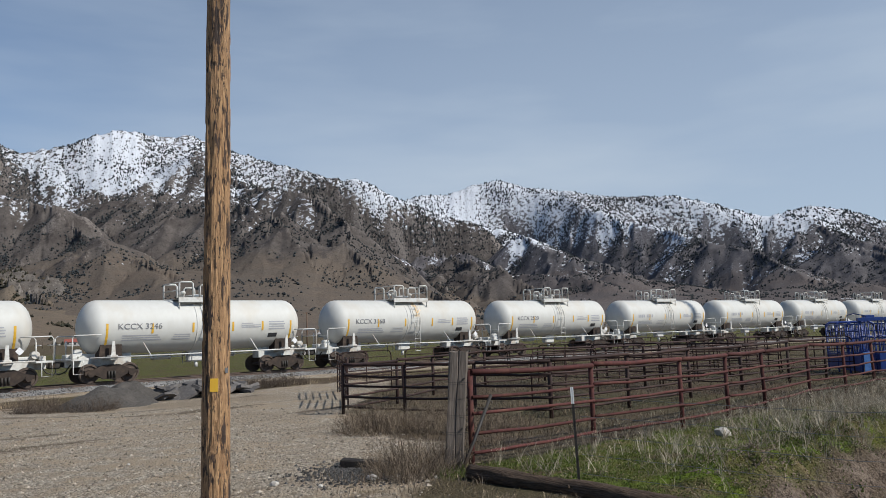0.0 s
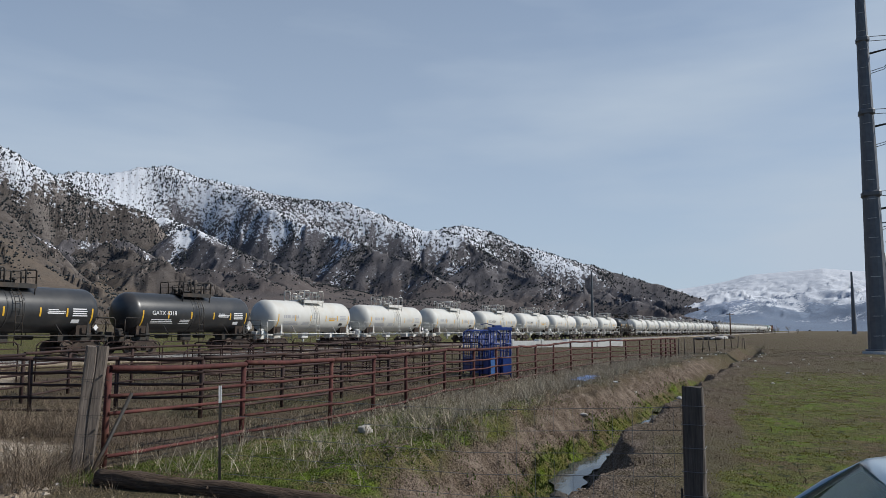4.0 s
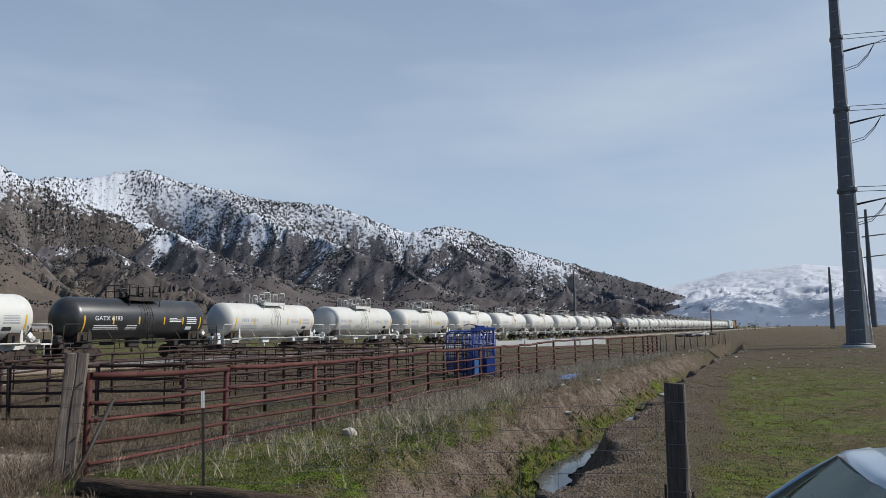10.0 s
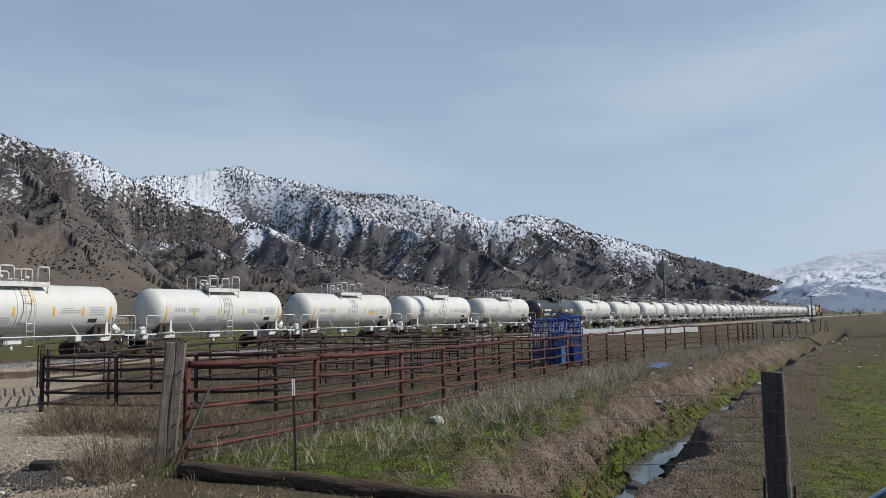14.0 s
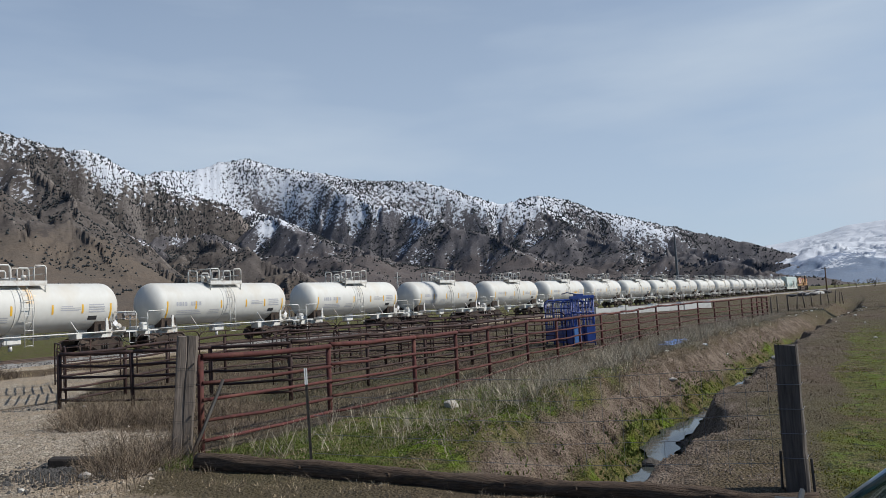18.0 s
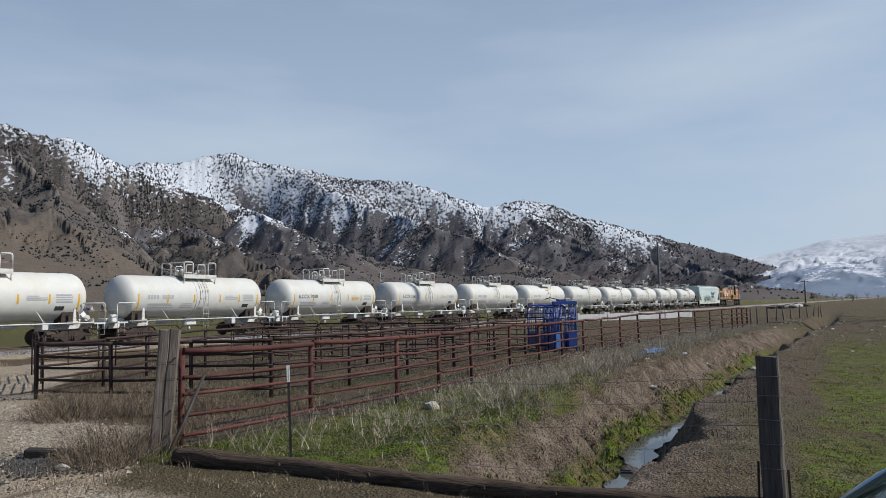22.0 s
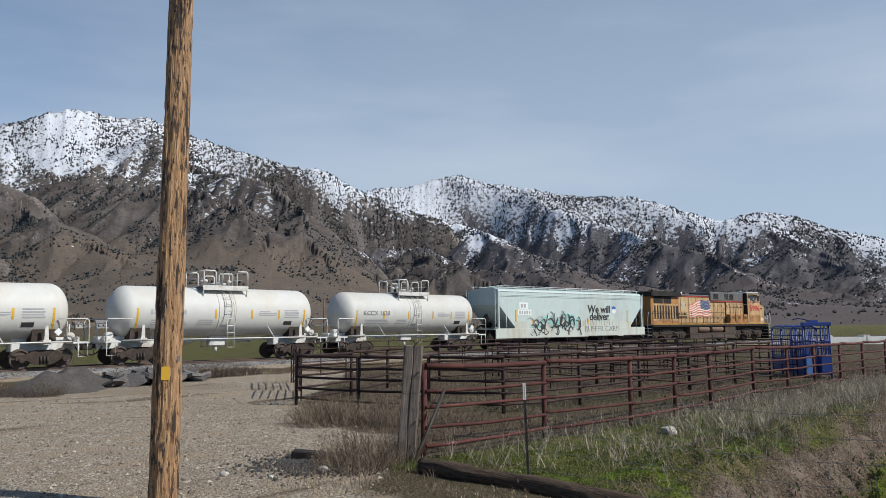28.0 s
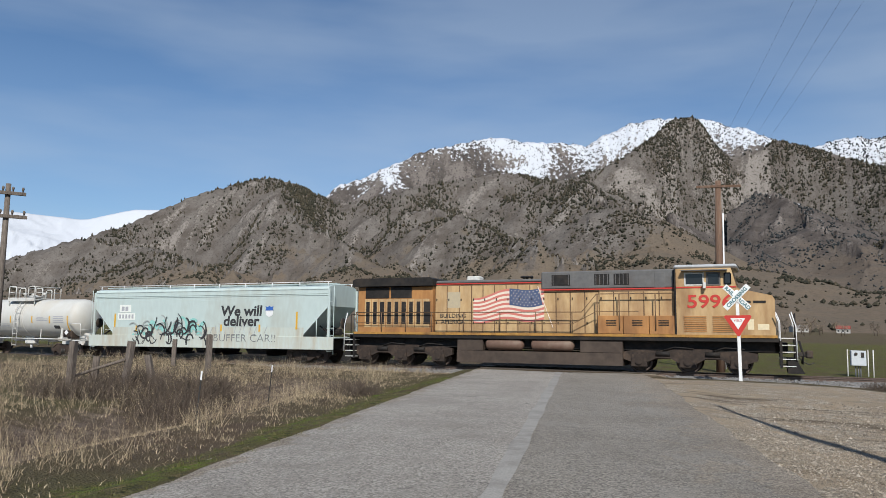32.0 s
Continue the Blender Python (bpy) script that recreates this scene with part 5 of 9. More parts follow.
def hopper_car():
    car = empty("hopper_car", "pale mint covered hopper car with graffiti and rust, in a train", "hopper car", "cars of the train")
    L = 8.45
    bm = bmesh.new()
    add_prism(bm, [(-6.75, 1.42), (6.75, 1.42), (L, 3.35), (L, 4.42), (-L, 4.42), (-L, 3.35)], -1.5, 1.5)
    part("body", bm, M_HOPPER, car)
    bm = bmesh.new()
    # rounded roof
    sec = [(-1.5, 4.42), (-1.44, 4.56), (-1.0, 4.68), (0, 4.74), (1.0, 4.68), (1.44, 4.56), (1.5, 4.42)]
    a = [bm.verts.new((-L, y, z)) for y, z in sec]
    b = [bm.verts.new((L, y, z)) for y, z in sec]
    for i in range(len(sec) - 1):
        bm.faces.new((a[i], a[i + 1], b[i + 1], b[i]))
    bm.faces.new(a[::-1])
    bm.faces.new(b)
    bmesh.ops.recalc_face_normals(bm, faces=bm.faces)
    part("roof", bm, M_HOPPER, car)
    for sy in (-1, 1):
        bm = bmesh.new()
        add_box(bm, -L - 0.35, L + 0.35, sy * 1.52 - 0.03, sy * 1.52 + 0.03, 0.76, 1.46, bevel=0.012)
        part("side_sill", bm, M_HOPPER_DIRTY, car)
        bm = bmesh.new()
        for z in (4.40, 4.12, 4.02):
            add_box(bm, -L, L, sy * 1.505 - 0.02, sy * 1.505 + 0.02, z, z + 0.035)
        part("side_rib", bm, M_HOPPER, car)
        bm = bmesh.new()
        add_box(bm, -6.9, 6.9, sy * 1.503 - 0.006, sy * 1.503 + 0.006, 1.46, 2.02)
        part("stained_panel", bm, M_HOPPER_DIRTY, car, "rust-streaked lower side panel")
    for sx in (-1, 1):
        for sy in (-1, 1):
            bm = bmesh.new()
            add_box(bm, sx * (L + 0.02) - 0.07, sx * (L + 0.02) + 0.07, sy * 1.48 - 0.06, sy * 1.48 + 0.06, 1.4, 4.44, bevel=0.015)
            part("corner_post", bm, M_HOPPER, car)
            bm = bmesh.new()
            x0 = sx * (L - 0.75)
            add_tube(bm, [(x0, sy * 1.47, 1.4), (x0, sy * 1.47, 2.7)], 0.03, 6)
            for k in range(8):
                z = 0.7 + k * 0.42
                add_tube(bm, [(sx * (L + 0.30), sy * 1.45, z), (sx * (L - 0.12), sy * 1.50, z)], 0.014, 5)
            add_tube(bm, [(sx * (L + 0.30), sy * 1.45, 0.5), (sx * (L + 0.30), sy * 1.45, 4.6)], 0.02, 6)
            part("end_ladder", bm, M_HOPPER, car)
        bm = bmesh.new()
        xs = sorted((sx * 6.0, sx * 8.8))
        add_box(bm, xs[0], xs[1], -0.35, 0.35, 0.72, 1.42, bevel=0.03)
        for y in (-1.0, 1.0):
            add_tube(bm, [(sx * 8.6, y * 0.9, 1.3), (sx * 7.3, y * 0.6, 2.2)], 0.05, 6)
        part("end_sill", bm, M_LOCO_DARK, car)
        bm = bmesh.new()
        add_box(bm, sx * 8.55 - 0.35, sx * 8.55 + 0.35, -1.5, 1.5, 1.38, 1.44)
        part("end_platform", bm, M_HOPPER, car)
        coupler(car, sx * 8.65, sx)
        bm = bmesh.new()
        add_revolve(bm, [(-0.035, 0.02), (-0.03, 0.27), (0.0, 0.30), (0.03, 0.27), (0.035, 0.02)], 16, "X")
        bw = part("brake_wheel", bm, M_BLACK_STEEL, car)
        bw.location = (sx * (L + 0.45), -0.7, 2.3)
        bm = bmesh.new()
        add_tube(bm, [(-0.35, 0, 0), (0.35, 0, 0)], 0.2, 10)
        ar = part("air_reservoir", bm, M_LOCO_DARK, car)
        ar.location = (sx * 7.7, 0.5, 1.75)
        freight_truck(car, sx * 6.75, 0.46, 1.78)
    for x in (-3.6, 0.0, 3.6):
        bm = bmesh.new()
        add_prism(bm, [(x - 1.25, 1.42), (x + 1.25, 1.42), (x + 0.55, 0.42), (x - 0.55, 0.42)], -1.15, 1.15)
        add_box(bm, x - 0.75, x + 0.75, -1.25, 1.25, 0.34, 0.46, bevel=0.02)
        part("hopper_bay", bm, M_LOCO_DARK, car, "dark discharge bay")
    # roof walkway and rails
    bm = bmesh.new()
    for y0 in (-0.62, 0.38):
        add_box(bm, -L, L, y0, y0 + 0.24, 4.80, 4.84)
    part("roof_walkway", bm, M_HOPPER, car)
    bm = bmesh.new()
    for y in (-1.25, 1.25):
        add_tube(bm, [(-L, y, 4.88), (L, y, 4.88)], 0.022, 6)
        for k in range(10):
            x = -L + 0.2 + k * (2 * L - 0.4) / 9
            add_tube(bm, [(x, y, 4.60), (x, y, 4.88)], 0.025, 6)
    part("roof_rail", bm, M_INK_WHITE, car)
    for x in (-7, -5, -3, -1, 1, 3, 5, 7):
        bm = bmesh.new()
        add_box(bm, x - 0.8, x + 0.8, -0.32, 0.32, 4.70, 4.83, bevel=0.03)
        part("hatch", bm, M_HOPPER, car)
    y = -1.512
    # emblem: blue shield top over a white field
    bm = bmesh.new()
    add_prism(bm, [(4.37, 3.10), (4.42, 3.24), (4.37, 3.36), (4.54, 3.33), (4.64, 3.39), (4.74, 3.33), (4.91, 3.36), (4.86, 3.24), (4.91, 3.10)], y - 0.004, y + 0.008)
    part("emblem_blue", bm, surface("emblem_blue", (0.05, 0.13, 0.42), rough=0.5, grain=8), car)
    bm = bmesh.new()
    add_prism(bm, [(4.40, 3.09), (4.88, 3.09), (4.88, 2.86), (4.77, 2.73), (4.64, 2.69), (4.51, 2.73), (4.40, 2.86)], y - 0.004, y + 0.008)
    part("emblem_white", bm, M_INK_WHITE, car)
    bm = bmesh.new()
    for x0 in (-6.24, -5.94):
        add_box(bm, x0, x0 + 0.22, y - 0.008, y - 0.001, 3.13, 3.43)
    part("lettering", bm, M_INK_GREY, car)
    bm = bmesh.new()
    for x0, x1, z0, z1 in ((-6.4, -5.5, 3.02, 3.55), (-6.55, -5.15, 2.50, 2.98)):
        add_box(bm, x0, x1, y - 0.002, y + 0.006, z0, z1)
    part("number_board", bm, surface("pale_patch_paint", (0.72, 0.74, 0.70), (0.66, 0.68, 0.64), rough=0.6), car)
    bm = bmesh.new()
    for k in range(5):
        add_box(bm, -6.42 + k * 0.25, -6.27 + k * 0.25, y - 0.006, y, 2.60, 2.88)
    part("number_bars", bm, M_INK_GREY, car)
    for x, z0, z1 in ((-6.75, 2.0, 2.95), (-5.0, 1.75, 2.2), (-2.0, 1.75, 2.2), (1.35, 1.75, 2.2), (4.0, 1.75, 2.2), (6.45, 1.9, 3.0), (-0.3, 1.75, 2.2)):
        bm = bmesh.new()
        add_box(bm, x - 0.06, x + 0.06, y - 0.004, y + 0.004, z0, z1)
        part("reflector_strip", bm, M_YELLOW_MARK, car)
    # spray-painted patches and scrawls
    rng = random.Random(21)

    def ribbon(bm, pts, width, depth):
        """A flat brush stroke through points (x, z)."""
        row = []
        for i, (px, pz) in enumerate(pts):
            (ax, az_), (bx, bz) = pts[max(i - 1, 0)], pts[min(i + 1, len(pts) - 1)]
            n_ = math.hypot(bx - ax, bz - az_) or 1
            w_ = width * (0.6 + 0.4 * math.sin(math.pi * (i + 0.6) / len(pts)))
            ox, oz = -(bz - az_) / n_ * w_, (bx - ax) / n_ * w_
            row.append((bm.verts.new((px + ox, depth, max(pz + oz, 0.9))), bm.verts.new((px - ox, depth, max(pz - oz, 0.9)))))
        for a, b in zip(row, row[1:]):
            bm.faces.new((a[0], a[1], b[1], b[0]))

    def tag_strokes(name, mat_, cnt, size, width, depth):
        bm = bmesh.new()
        for k in range(cnt):
            cx, cz = -5.2 + 5.4 * (k + rng.random()) / cnt, rng.uniform(1.15, 1.75)
            a, turn = rng.uniform(0, 6.3), rng.choice((-1, 1)) * rng.uniform(0.25, 0.75)
            px, pz, pts = cx, cz, []
            for i in range(8):
                pts.append((px, pz))
                px, pz = px + size * 0.22 * math.cos(a), pz + size * 0.30 * math.sin(a)
                a += turn + rng.uniform(-0.25, 0.25)
            ribbon(bm, pts, width * rng.uniform(0.6, 1.3), depth - 0.0006 * k)
        part(name, bm, mat_, car, "spray-painted graffiti")
    tag_strokes("graffiti_teal", M_TEAL, 26, 0.7, 0.12, y - 0.010)
    tag_strokes("graffiti_grey", surface("grey_spray", (0.36, 0.39, 0.37), rough=0.6), 16, 0.8, 0.05, y - 0.026)
    tag_strokes("graffiti_black", M_INK, 30, 0.75, 0.055, y - 0.038)
    sc_ = writing("scrawl", "BUFFER CAR!!", 0.62, pose(3.0, y - 0.045, 1.14), M_INK_MID, car, "hand-scrawled graffiti words", width=1.15, bold=-0.012)
    sc_["kind"] = "stuff"
    bm = bmesh.new()
    for k in range(12):
        x = 0.6 + k * 0.34
        add_tube(bm, [(x, y - 0.006, 1.65), (x + rng.uniform(-0.15, 0.2), y - 0.006, 2.0 + rng.uniform(0, 0.3))], 0.014, 4)
    part("scrawl_strokes", bm, M_INK_GREY, car)
    # the low-sided type: everything above the sill is drawn down
    for ch in car.children:
        if ch.type == "MESH" and ch.matrix_basis == Matrix.Identity(4):
            for v in ch.data.vertices:
                if v.co.z > 1.4:
                    v.co.z = 1.4 + (v.co.z - 1.4) * 0.87
        elif ch.location.z > 1.4:
            ch.location.z = 1.4 + (ch.location.z - 1.4) * 0.87
    writing("lettering", "We will", 0.80, pose(2.72, y, 2.60), M_INK, car, "black slogan lettering", bold=0.022, shear=0.08, width=1.12)
    writing("lettering", "deliver", 0.80, pose(2.72, y, 2.03), M_INK, car, "black slogan lettering", bold=0.022, shear=0.05, width=1.12)
    return car


def six_wheel_truck(parent, x):
    bm = bmesh.new()
    add_box(bm, -2.6, 2.6, -0.95, 0.95, 0.62, 0.95, bevel=0.05)
    truck = part("truck", bm, M_TRUCK, parent, "three-axle grimy locomotive truck")
    truck.location = (x, 0, 0)
    outline = [(-2.85, 0.62), (-2.85, 0.92), (-2.3, 1.02), (-1.2, 0.98), (-0.9, 1.08), (0.9, 1.08), (1.2, 0.98), (2.3, 1.02), (2.85, 0.92), (2.85, 0.62), (2.45, 0.48), (1.7, 0.50), (1.35, 0.66), (0.75, 0.66), (0.4, 0.46), (-0.4, 0.46), (-0.75, 0.66), (-1.35, 0.66), (-1.7, 0.50), (-2.45, 0.48)]
    bm = bmesh.new()
    add_prism(bm, outline, -0.09, 0.09)
    fr = part("side_frame", bm, M_TRUCK, truck)
    fr.location = (0, -1.12, 0)
    again(fr, pose(0, 1.12, 0), truck)
    for i, ax in enumerate((-2.1, 0.0, 2.1)):
        bm = bmesh.new()
        add_prism(bm, [(-0.36, 0.28), (0.36, 0.28), (0.30, 0.82), (-0.30, 0.82)], -0.10, 0.10)
        add_tube(bm, [(0, -0.16, 0.53), (0, 0.1, 0.53)], 0.17, 12)
        jb = part("journal_box", bm, M_TRUCK, truck)
        jb.location = (ax, -1.17, 0)
        again(jb, pose(ax, 1.17, 0), truck)
        ws = part("wheelset", wheelset_mesh(0.53), M_WHEEL, truck)
        ws.location = (ax, 0, 0.53)
    for ax in (-1.05, 1.05):
        bm = bmesh.new()
        add_tube(bm, [(ax - 0.3, -1.2, 0.86), (ax + 0.3, -1.2, 0.86)], 0.11, 10)
        add_tube(bm, [(ax, -1.25, 1.0), (ax + 0.5, -1.28, 1.16), (ax + 1.3, -1.25, 1.1)], 0.03, 6)
        part("brake_cylinder", bm, M_LOCO_DARK, truck)
        bm = bmesh.new()
        for i in (-0.1, 0.1):
            add_tube(bm, [(ax + i, -1.13, 0.66), (ax + i, -1.13, 0.98)], 0.07, 8)
        part("coil_spring", bm, M_BLACK_STEEL, truck)
    return truck


def locomotive():
    eng = empty("locomotive", "weathered yellow diesel locomotive with grey roof and flag panel", "locomotive", "cars of the train")
    # deck and frame
    bm = bmesh.new()
    add_box(bm, -10.55, 9.95, -1.5, 1.5, 1.42, 1.62, bevel=0.02)
    add_box(bm, -10.9, 10.3, -0.7, 0.7, 0.95, 1.42, bevel=0.03)
    # added dark box, standing in for the shade between deck and trucks
    add_box(bm, -10.4, 9.8, -1.05, 1.05, 1.0, 1.43)
    part("underframe", bm, M_LOCO_DARK, eng)
    M_DECK = surface("grimy_deck_yellow", (0.42, 0.23, 0.05), (0.30, 0.15, 0.045), rough=0.6, grain=4, stain=1.2, dirt=(0.10, 0.06, 0.035), dirt_amt=0.5)
    for sy in (-1, 1):
        bm = bmesh.new()
        add_box(bm, -10.5, 9.9, sy * 1.515 - 0.012, sy * 1.515 + 0.012, 1.60, 1.72, bevel=0.004)
        part("deck_edge_stripe", bm, M_DECK, eng)
    # long hood, in panels
    secs = [(-10.4, -6.05, 1.28, 1.62, 4.05, M_LOCO_ORANGE), (-6.05, -4.05, 1.0, 1.62, 4.18, M_LOCO_PALE), (-4.05, -0.42, 1.0, 1.62, 4.18, M_LOCO_PALE), (-0.42, 2.35, 1.0, 1.62, 3.78, M_LOCO_PALE), (2.35, 5.75, 1.12, 1.62, 3.78, M_LOCO_PALE)]
    for x0, x1, w, z0, z1, m in secs:
        bm = bmesh.new()
        add_box(bm, x0, x1 - 0.006, -w, w, z0, z1, bevel=0.02)
        part("hood_section", bm, m if m is M_LOCO_ORANGE else M_LOCO_SEAM, eng)
    # hood doors with seams and latches
    for x0, x1, w, z0, z1, m in secs[1:]:
        n = max(2, round((x1 - x0) / 0.62))
        for k in range(n):
            a, b = x0 + (x1 - x0) * k / n, x0 + (x1 - x0) * (k + 1) / n
            bm = bmesh.new()
            add_box(bm, a + 0.025, b - 0.025, -w - 0.022, -w - 0.002, z0 + 0.12, z1 - 0.12, bevel=0.008)
            d = part("hood_door", bm, m, eng)
            bm = bmesh.new()
            add_box(bm, a + 0.08, a + 0.13, -w - 0.045, -w - 0.02, 3.3, 3.42)
            add_box(bm, a + 0.08, a + 0.13, -w - 0.045, -w - 0.02, 2.15, 2.27)
            part("latch", bm, M_LOCO_DARK, d)
    # dark roof over the engine room and the grey band
    bm = bmesh.new()
    add_box(bm, -6.05, -0.42, -1.02, 1.02, 4.18, 4.34, bevel=0.05)
    part("hood_roof", bm, M_LOCO_GREY, eng)
    bm = bmesh.new()
    add_box(bm, -0.42, 5.75, -1.14, 1.14, 3.80, 4.66, bevel=0.06)
    part("upper_cabinet", bm, M_LOCO_GREY, eng, "grey upper equipment cabinet")
    for x0, x1 in ((0.1, 1.0), (2.15, 2.85), (3.05, 3.75)):
        bm = bmesh.new()
        add_box(bm, x0, x1, -1.155, -1.12, 3.98, 4.5, bevel=0.008)
        sc = part("intake_screen", bm, M_LOCO_DARK, eng)
        bm = bmesh.new()
        for k in range(2 if x0 < 1 else 4):
            xx = x0 + 0.08 + k * (x1 - x0 - 0.16) / (1 if x0 < 1 else 3)
            add_box(bm, xx - 0.012, xx + 0.012, -1.17, -1.15, 4.0, 4.48)
        part("intake_grille", bm, M_LOCO_GREY, sc)
    bm = bmesh.new()
    add_box(bm, 4.9, 5.35, -1.16, -1.13, 3.82, 4.5, bevel=0.01)
    part("access_door", bm, M_LOCO_GREY, eng)
    bm = bmesh.new()
    add_box(bm, -6.05, -0.42, -1.03, -1.0, 4.14, 4.19)
    add_box(bm, -0.42, 5.75, -1.15, -1.12, 3.76, 3.82)
    add_box(bm, 5.85, 8.35, -1.52, -1.49, 3.76, 3.82)
    part("red_stripe", bm, M_RED, eng)
    # radiator section with flared wings
    bm = bmesh.new()
    add_prism(bm, [(-10.62, 4.08), (-5.98, 4.08), (-5.98, 4.42), (-6.2, 4.50), (-10.4, 4.50), (-10.62, 4.40)], -1.52, 1.52)
    part("radiator_wing", bm, M_LOCO_DARK, eng, "sooty black flared radiator roof")
    for x0, x1 in ((-9.95, -8.55), (-8.45, -7.25)):
        bm = bmesh.new()
        add_box(bm, x0, x1, -1.295, -1.26, 3.45, 4.04, bevel=0.008)
        part("radiator_intake", bm, M_LOCO_DARK, eng)
    for k in range(9):
        x = -9.80 + k * 0.42
        wv = 0.21 if k not in (2, 5, 8) else 0.25
        bm = bmesh.new()
        add_box(bm, x - wv / 2, x + wv / 2 + (0.12 if k == 8 else 0), -1.30, -1.27, 2.12, 3.28, bevel=0.006)
        part("grille_slot", bm, M_LOCO_DARK, eng)
        bm = bmesh.new()
        add_box(bm, x - 0.195, x + 0.195, -1.288, -1.262, 1.95, 3.42, bevel=0.012)
        part("grille_panel", bm, M_LOCO_PALE, eng)
    # cab
    bm = bmesh.new()
    add_prism(bm, [(5.85, 1.62), (8.35, 1.62), (8.35, 3.85), (8.15, 4.62), (5.85, 4.62)], -1.5, 1.5)
    cab = part("cab", bm, M_LOCO_PALE, eng)
    bm = bmesh.new()
    add_box(bm, 5.75, 8.4, -1.46, 1.46, 4.62, 4.80, bevel=0.07)
    add_box(bm, 7.0, 7.3, -0.2, 0.2, 4.8, 4.92, bevel=0.02)
    part("cab_roof", bm, surface("pale_grey_roof", (0.42, 0.43, 0.44), (0.34, 0.35, 0.36), rough=0.5, grain=4), eng)
    bm = bmesh.new()
    add_box(bm, 6.1, 8.0, -1.85, -1.48, 4.50, 4.54, pose(0, 0, 0))
    part("sunshade", bm, M_LOCO_GREY, eng)
    bm = bmesh.new()
    add_box(bm, 5.78, 5.9, -1.48, 1.48, 1.62, 4.62)
    part("cab_rear_wall", bm, M_LOCO_DARK, eng)
    for x0, x1 in ((6.2, 7.05), (7.12, 7.72)):
        bm = bmesh.new()
        add_box(bm, x0, x1, -1.52, -1.485, 3.85, 4.45, bevel=0.02)
        wf = part("window_frame", bm, M_WHITE_STEEL if x0 < 7 else M_LOCO_GREY, eng)
        bm = bmesh.new()
        add_box(bm, x0 + 0.07, x1 - 0.07, -1.53, -1.5, 3.92, 4.38, bevel=0.01)
        part("pane", bm, M_GLASS_DARK, wf)
    bm = bmesh.new()
    add_box(bm, 7.85, 8.16, -1.52, -1.485, 3.88, 4.42, bevel=0.06)
    part("quarter_window", bm, M_GLASS_DARK, eng)
    bm = bmesh.new()
    for y0, y1 in ((-1.2, -0.15), (0.15, 1.2)):
        a = [bm.verts.new(c) for c in ((8.36, y0, 3.92), (8.36, y1, 3.92), (8.21, y1, 4.5), (8.21, y0, 4.5))]
        bm.faces.new(a)
    part("windscreen", bm, M_GLASS_DARK, eng)
    bm = bmesh.new()
    add_box(bm, 7.0, 7.12, -1.78, -1.5, 3.72, 4.0, bevel=0.02)
    part("mirror", bm, M_WHITE_STEEL, eng)
    bm = bmesh.new()
    add_prism(bm, [(8.35, 1.62), (9.85, 1.62), (9.85, 3.25), (9.75, 3.42), (8.35, 3.75)], -1.15, 1.15)
    part("nose", bm, M_LOCO_PALE, eng)
    bm = bmesh.new()
    add_box(bm, 9.0, 9.5, -1.17, -1.14, 3.1, 3.2)
    add_box(bm, 8.55, 8.9, -1.17, -1.14, 3.1, 3.2)
    part("vent_slot", bm, M_LOCO_DARK, eng)
    for x0 in (6.15, 7.35):
        bm = bmesh.new()
        for k in range(9):
            add_box(bm, x0, x0 + 0.95, -1.53, -1.5, 1.85 + k * 0.08, 1.89 + k * 0.08)
        part("louvre", bm, M_LOCO_ORANGE, eng)
    # battery boxes below the cab side and along the walkway
    for x0, x1 in ((2.35, 3.5), (3.52, 4.65), (4.67, 5.75)):
        bm = bmesh.new()
        add_box(bm, x0, x1, -1.5, -1.12, 1.72, 2.55, bevel=0.02)
        bb = part("battery_box", bm, M_LOCO_ORANGE, eng)
        bm = bmesh.new()
        for k in range(4):
            add_box(bm, x0 + 0.4, x0 + 0.85, -1.515, -1.495, 2.1 + k * 0.07, 2.135 + k * 0.07)
        part("vent", bm, M_LOCO_DARK, bb)
    # lettering and number
    writing("lettering", "BUILDING", 0.30, pose(-5.05, -1.035, 2.46), M_INK, eng, "dark lettering", width=1.05)
    writing("lettering", "AMERICA", 0.30, pose(-5.05, -1.035, 2.16), M_INK, eng, "dark lettering", width=1.05)
    writing("road_number", "5996", 0.80, pose(7.25, -1.515, 2.90), M_RED, eng, "red road number", bold=0.012, width=1.2)
    bm = bmesh.new()
    add_box(bm, -5.35, -4.65, -1.03, -1.02, 2.95, 3.75)
    part("faded_shield", bm, surface("faded_shield_grey", (0.40, 0.34, 0.24), (0.46, 0.38, 0.25), rough=0.6), eng)
    # the flag: thirteen waving bands and a starred canton
    X0, X1 = -3.95, -0.30

    def flag_pt(u, v):
        x = X0 + (X1 - X0) * u
        z = 3.92 - 1.55 * v - 0.10 * math.sin(u * 9.0 + 0.6) - 0.32 * (1 - u) ** 2 * (1 - v) - 0.12 * (1 - u)
        return (x, -1.030, z)
    for i in range(13):
        bm = bmesh.new()
        n = 22
        lo = [bm.verts.new(flag_pt(k / n, (i + 1) / 13)) for k in range(n + 1)]
        hi = [bm.verts.new(flag_pt(k / n, i / 13)) for k in range(n + 1)]
        for k in range(n):
            bm.faces.new((lo[k], lo[k + 1], hi[k + 1], hi[k]))
        part("flag_stripe", bm, M_FLAG_RED if i % 2 == 0 else M_FLAG_WHITE, eng)
    bm = bmesh.new()
    n = 12
    lo = [bm.verts.new((lambda p: (p[0], -1.034, p[2]))(flag_pt(0.52 + 0.46 * k / n, 7 / 13))) for k in range(n + 1)]
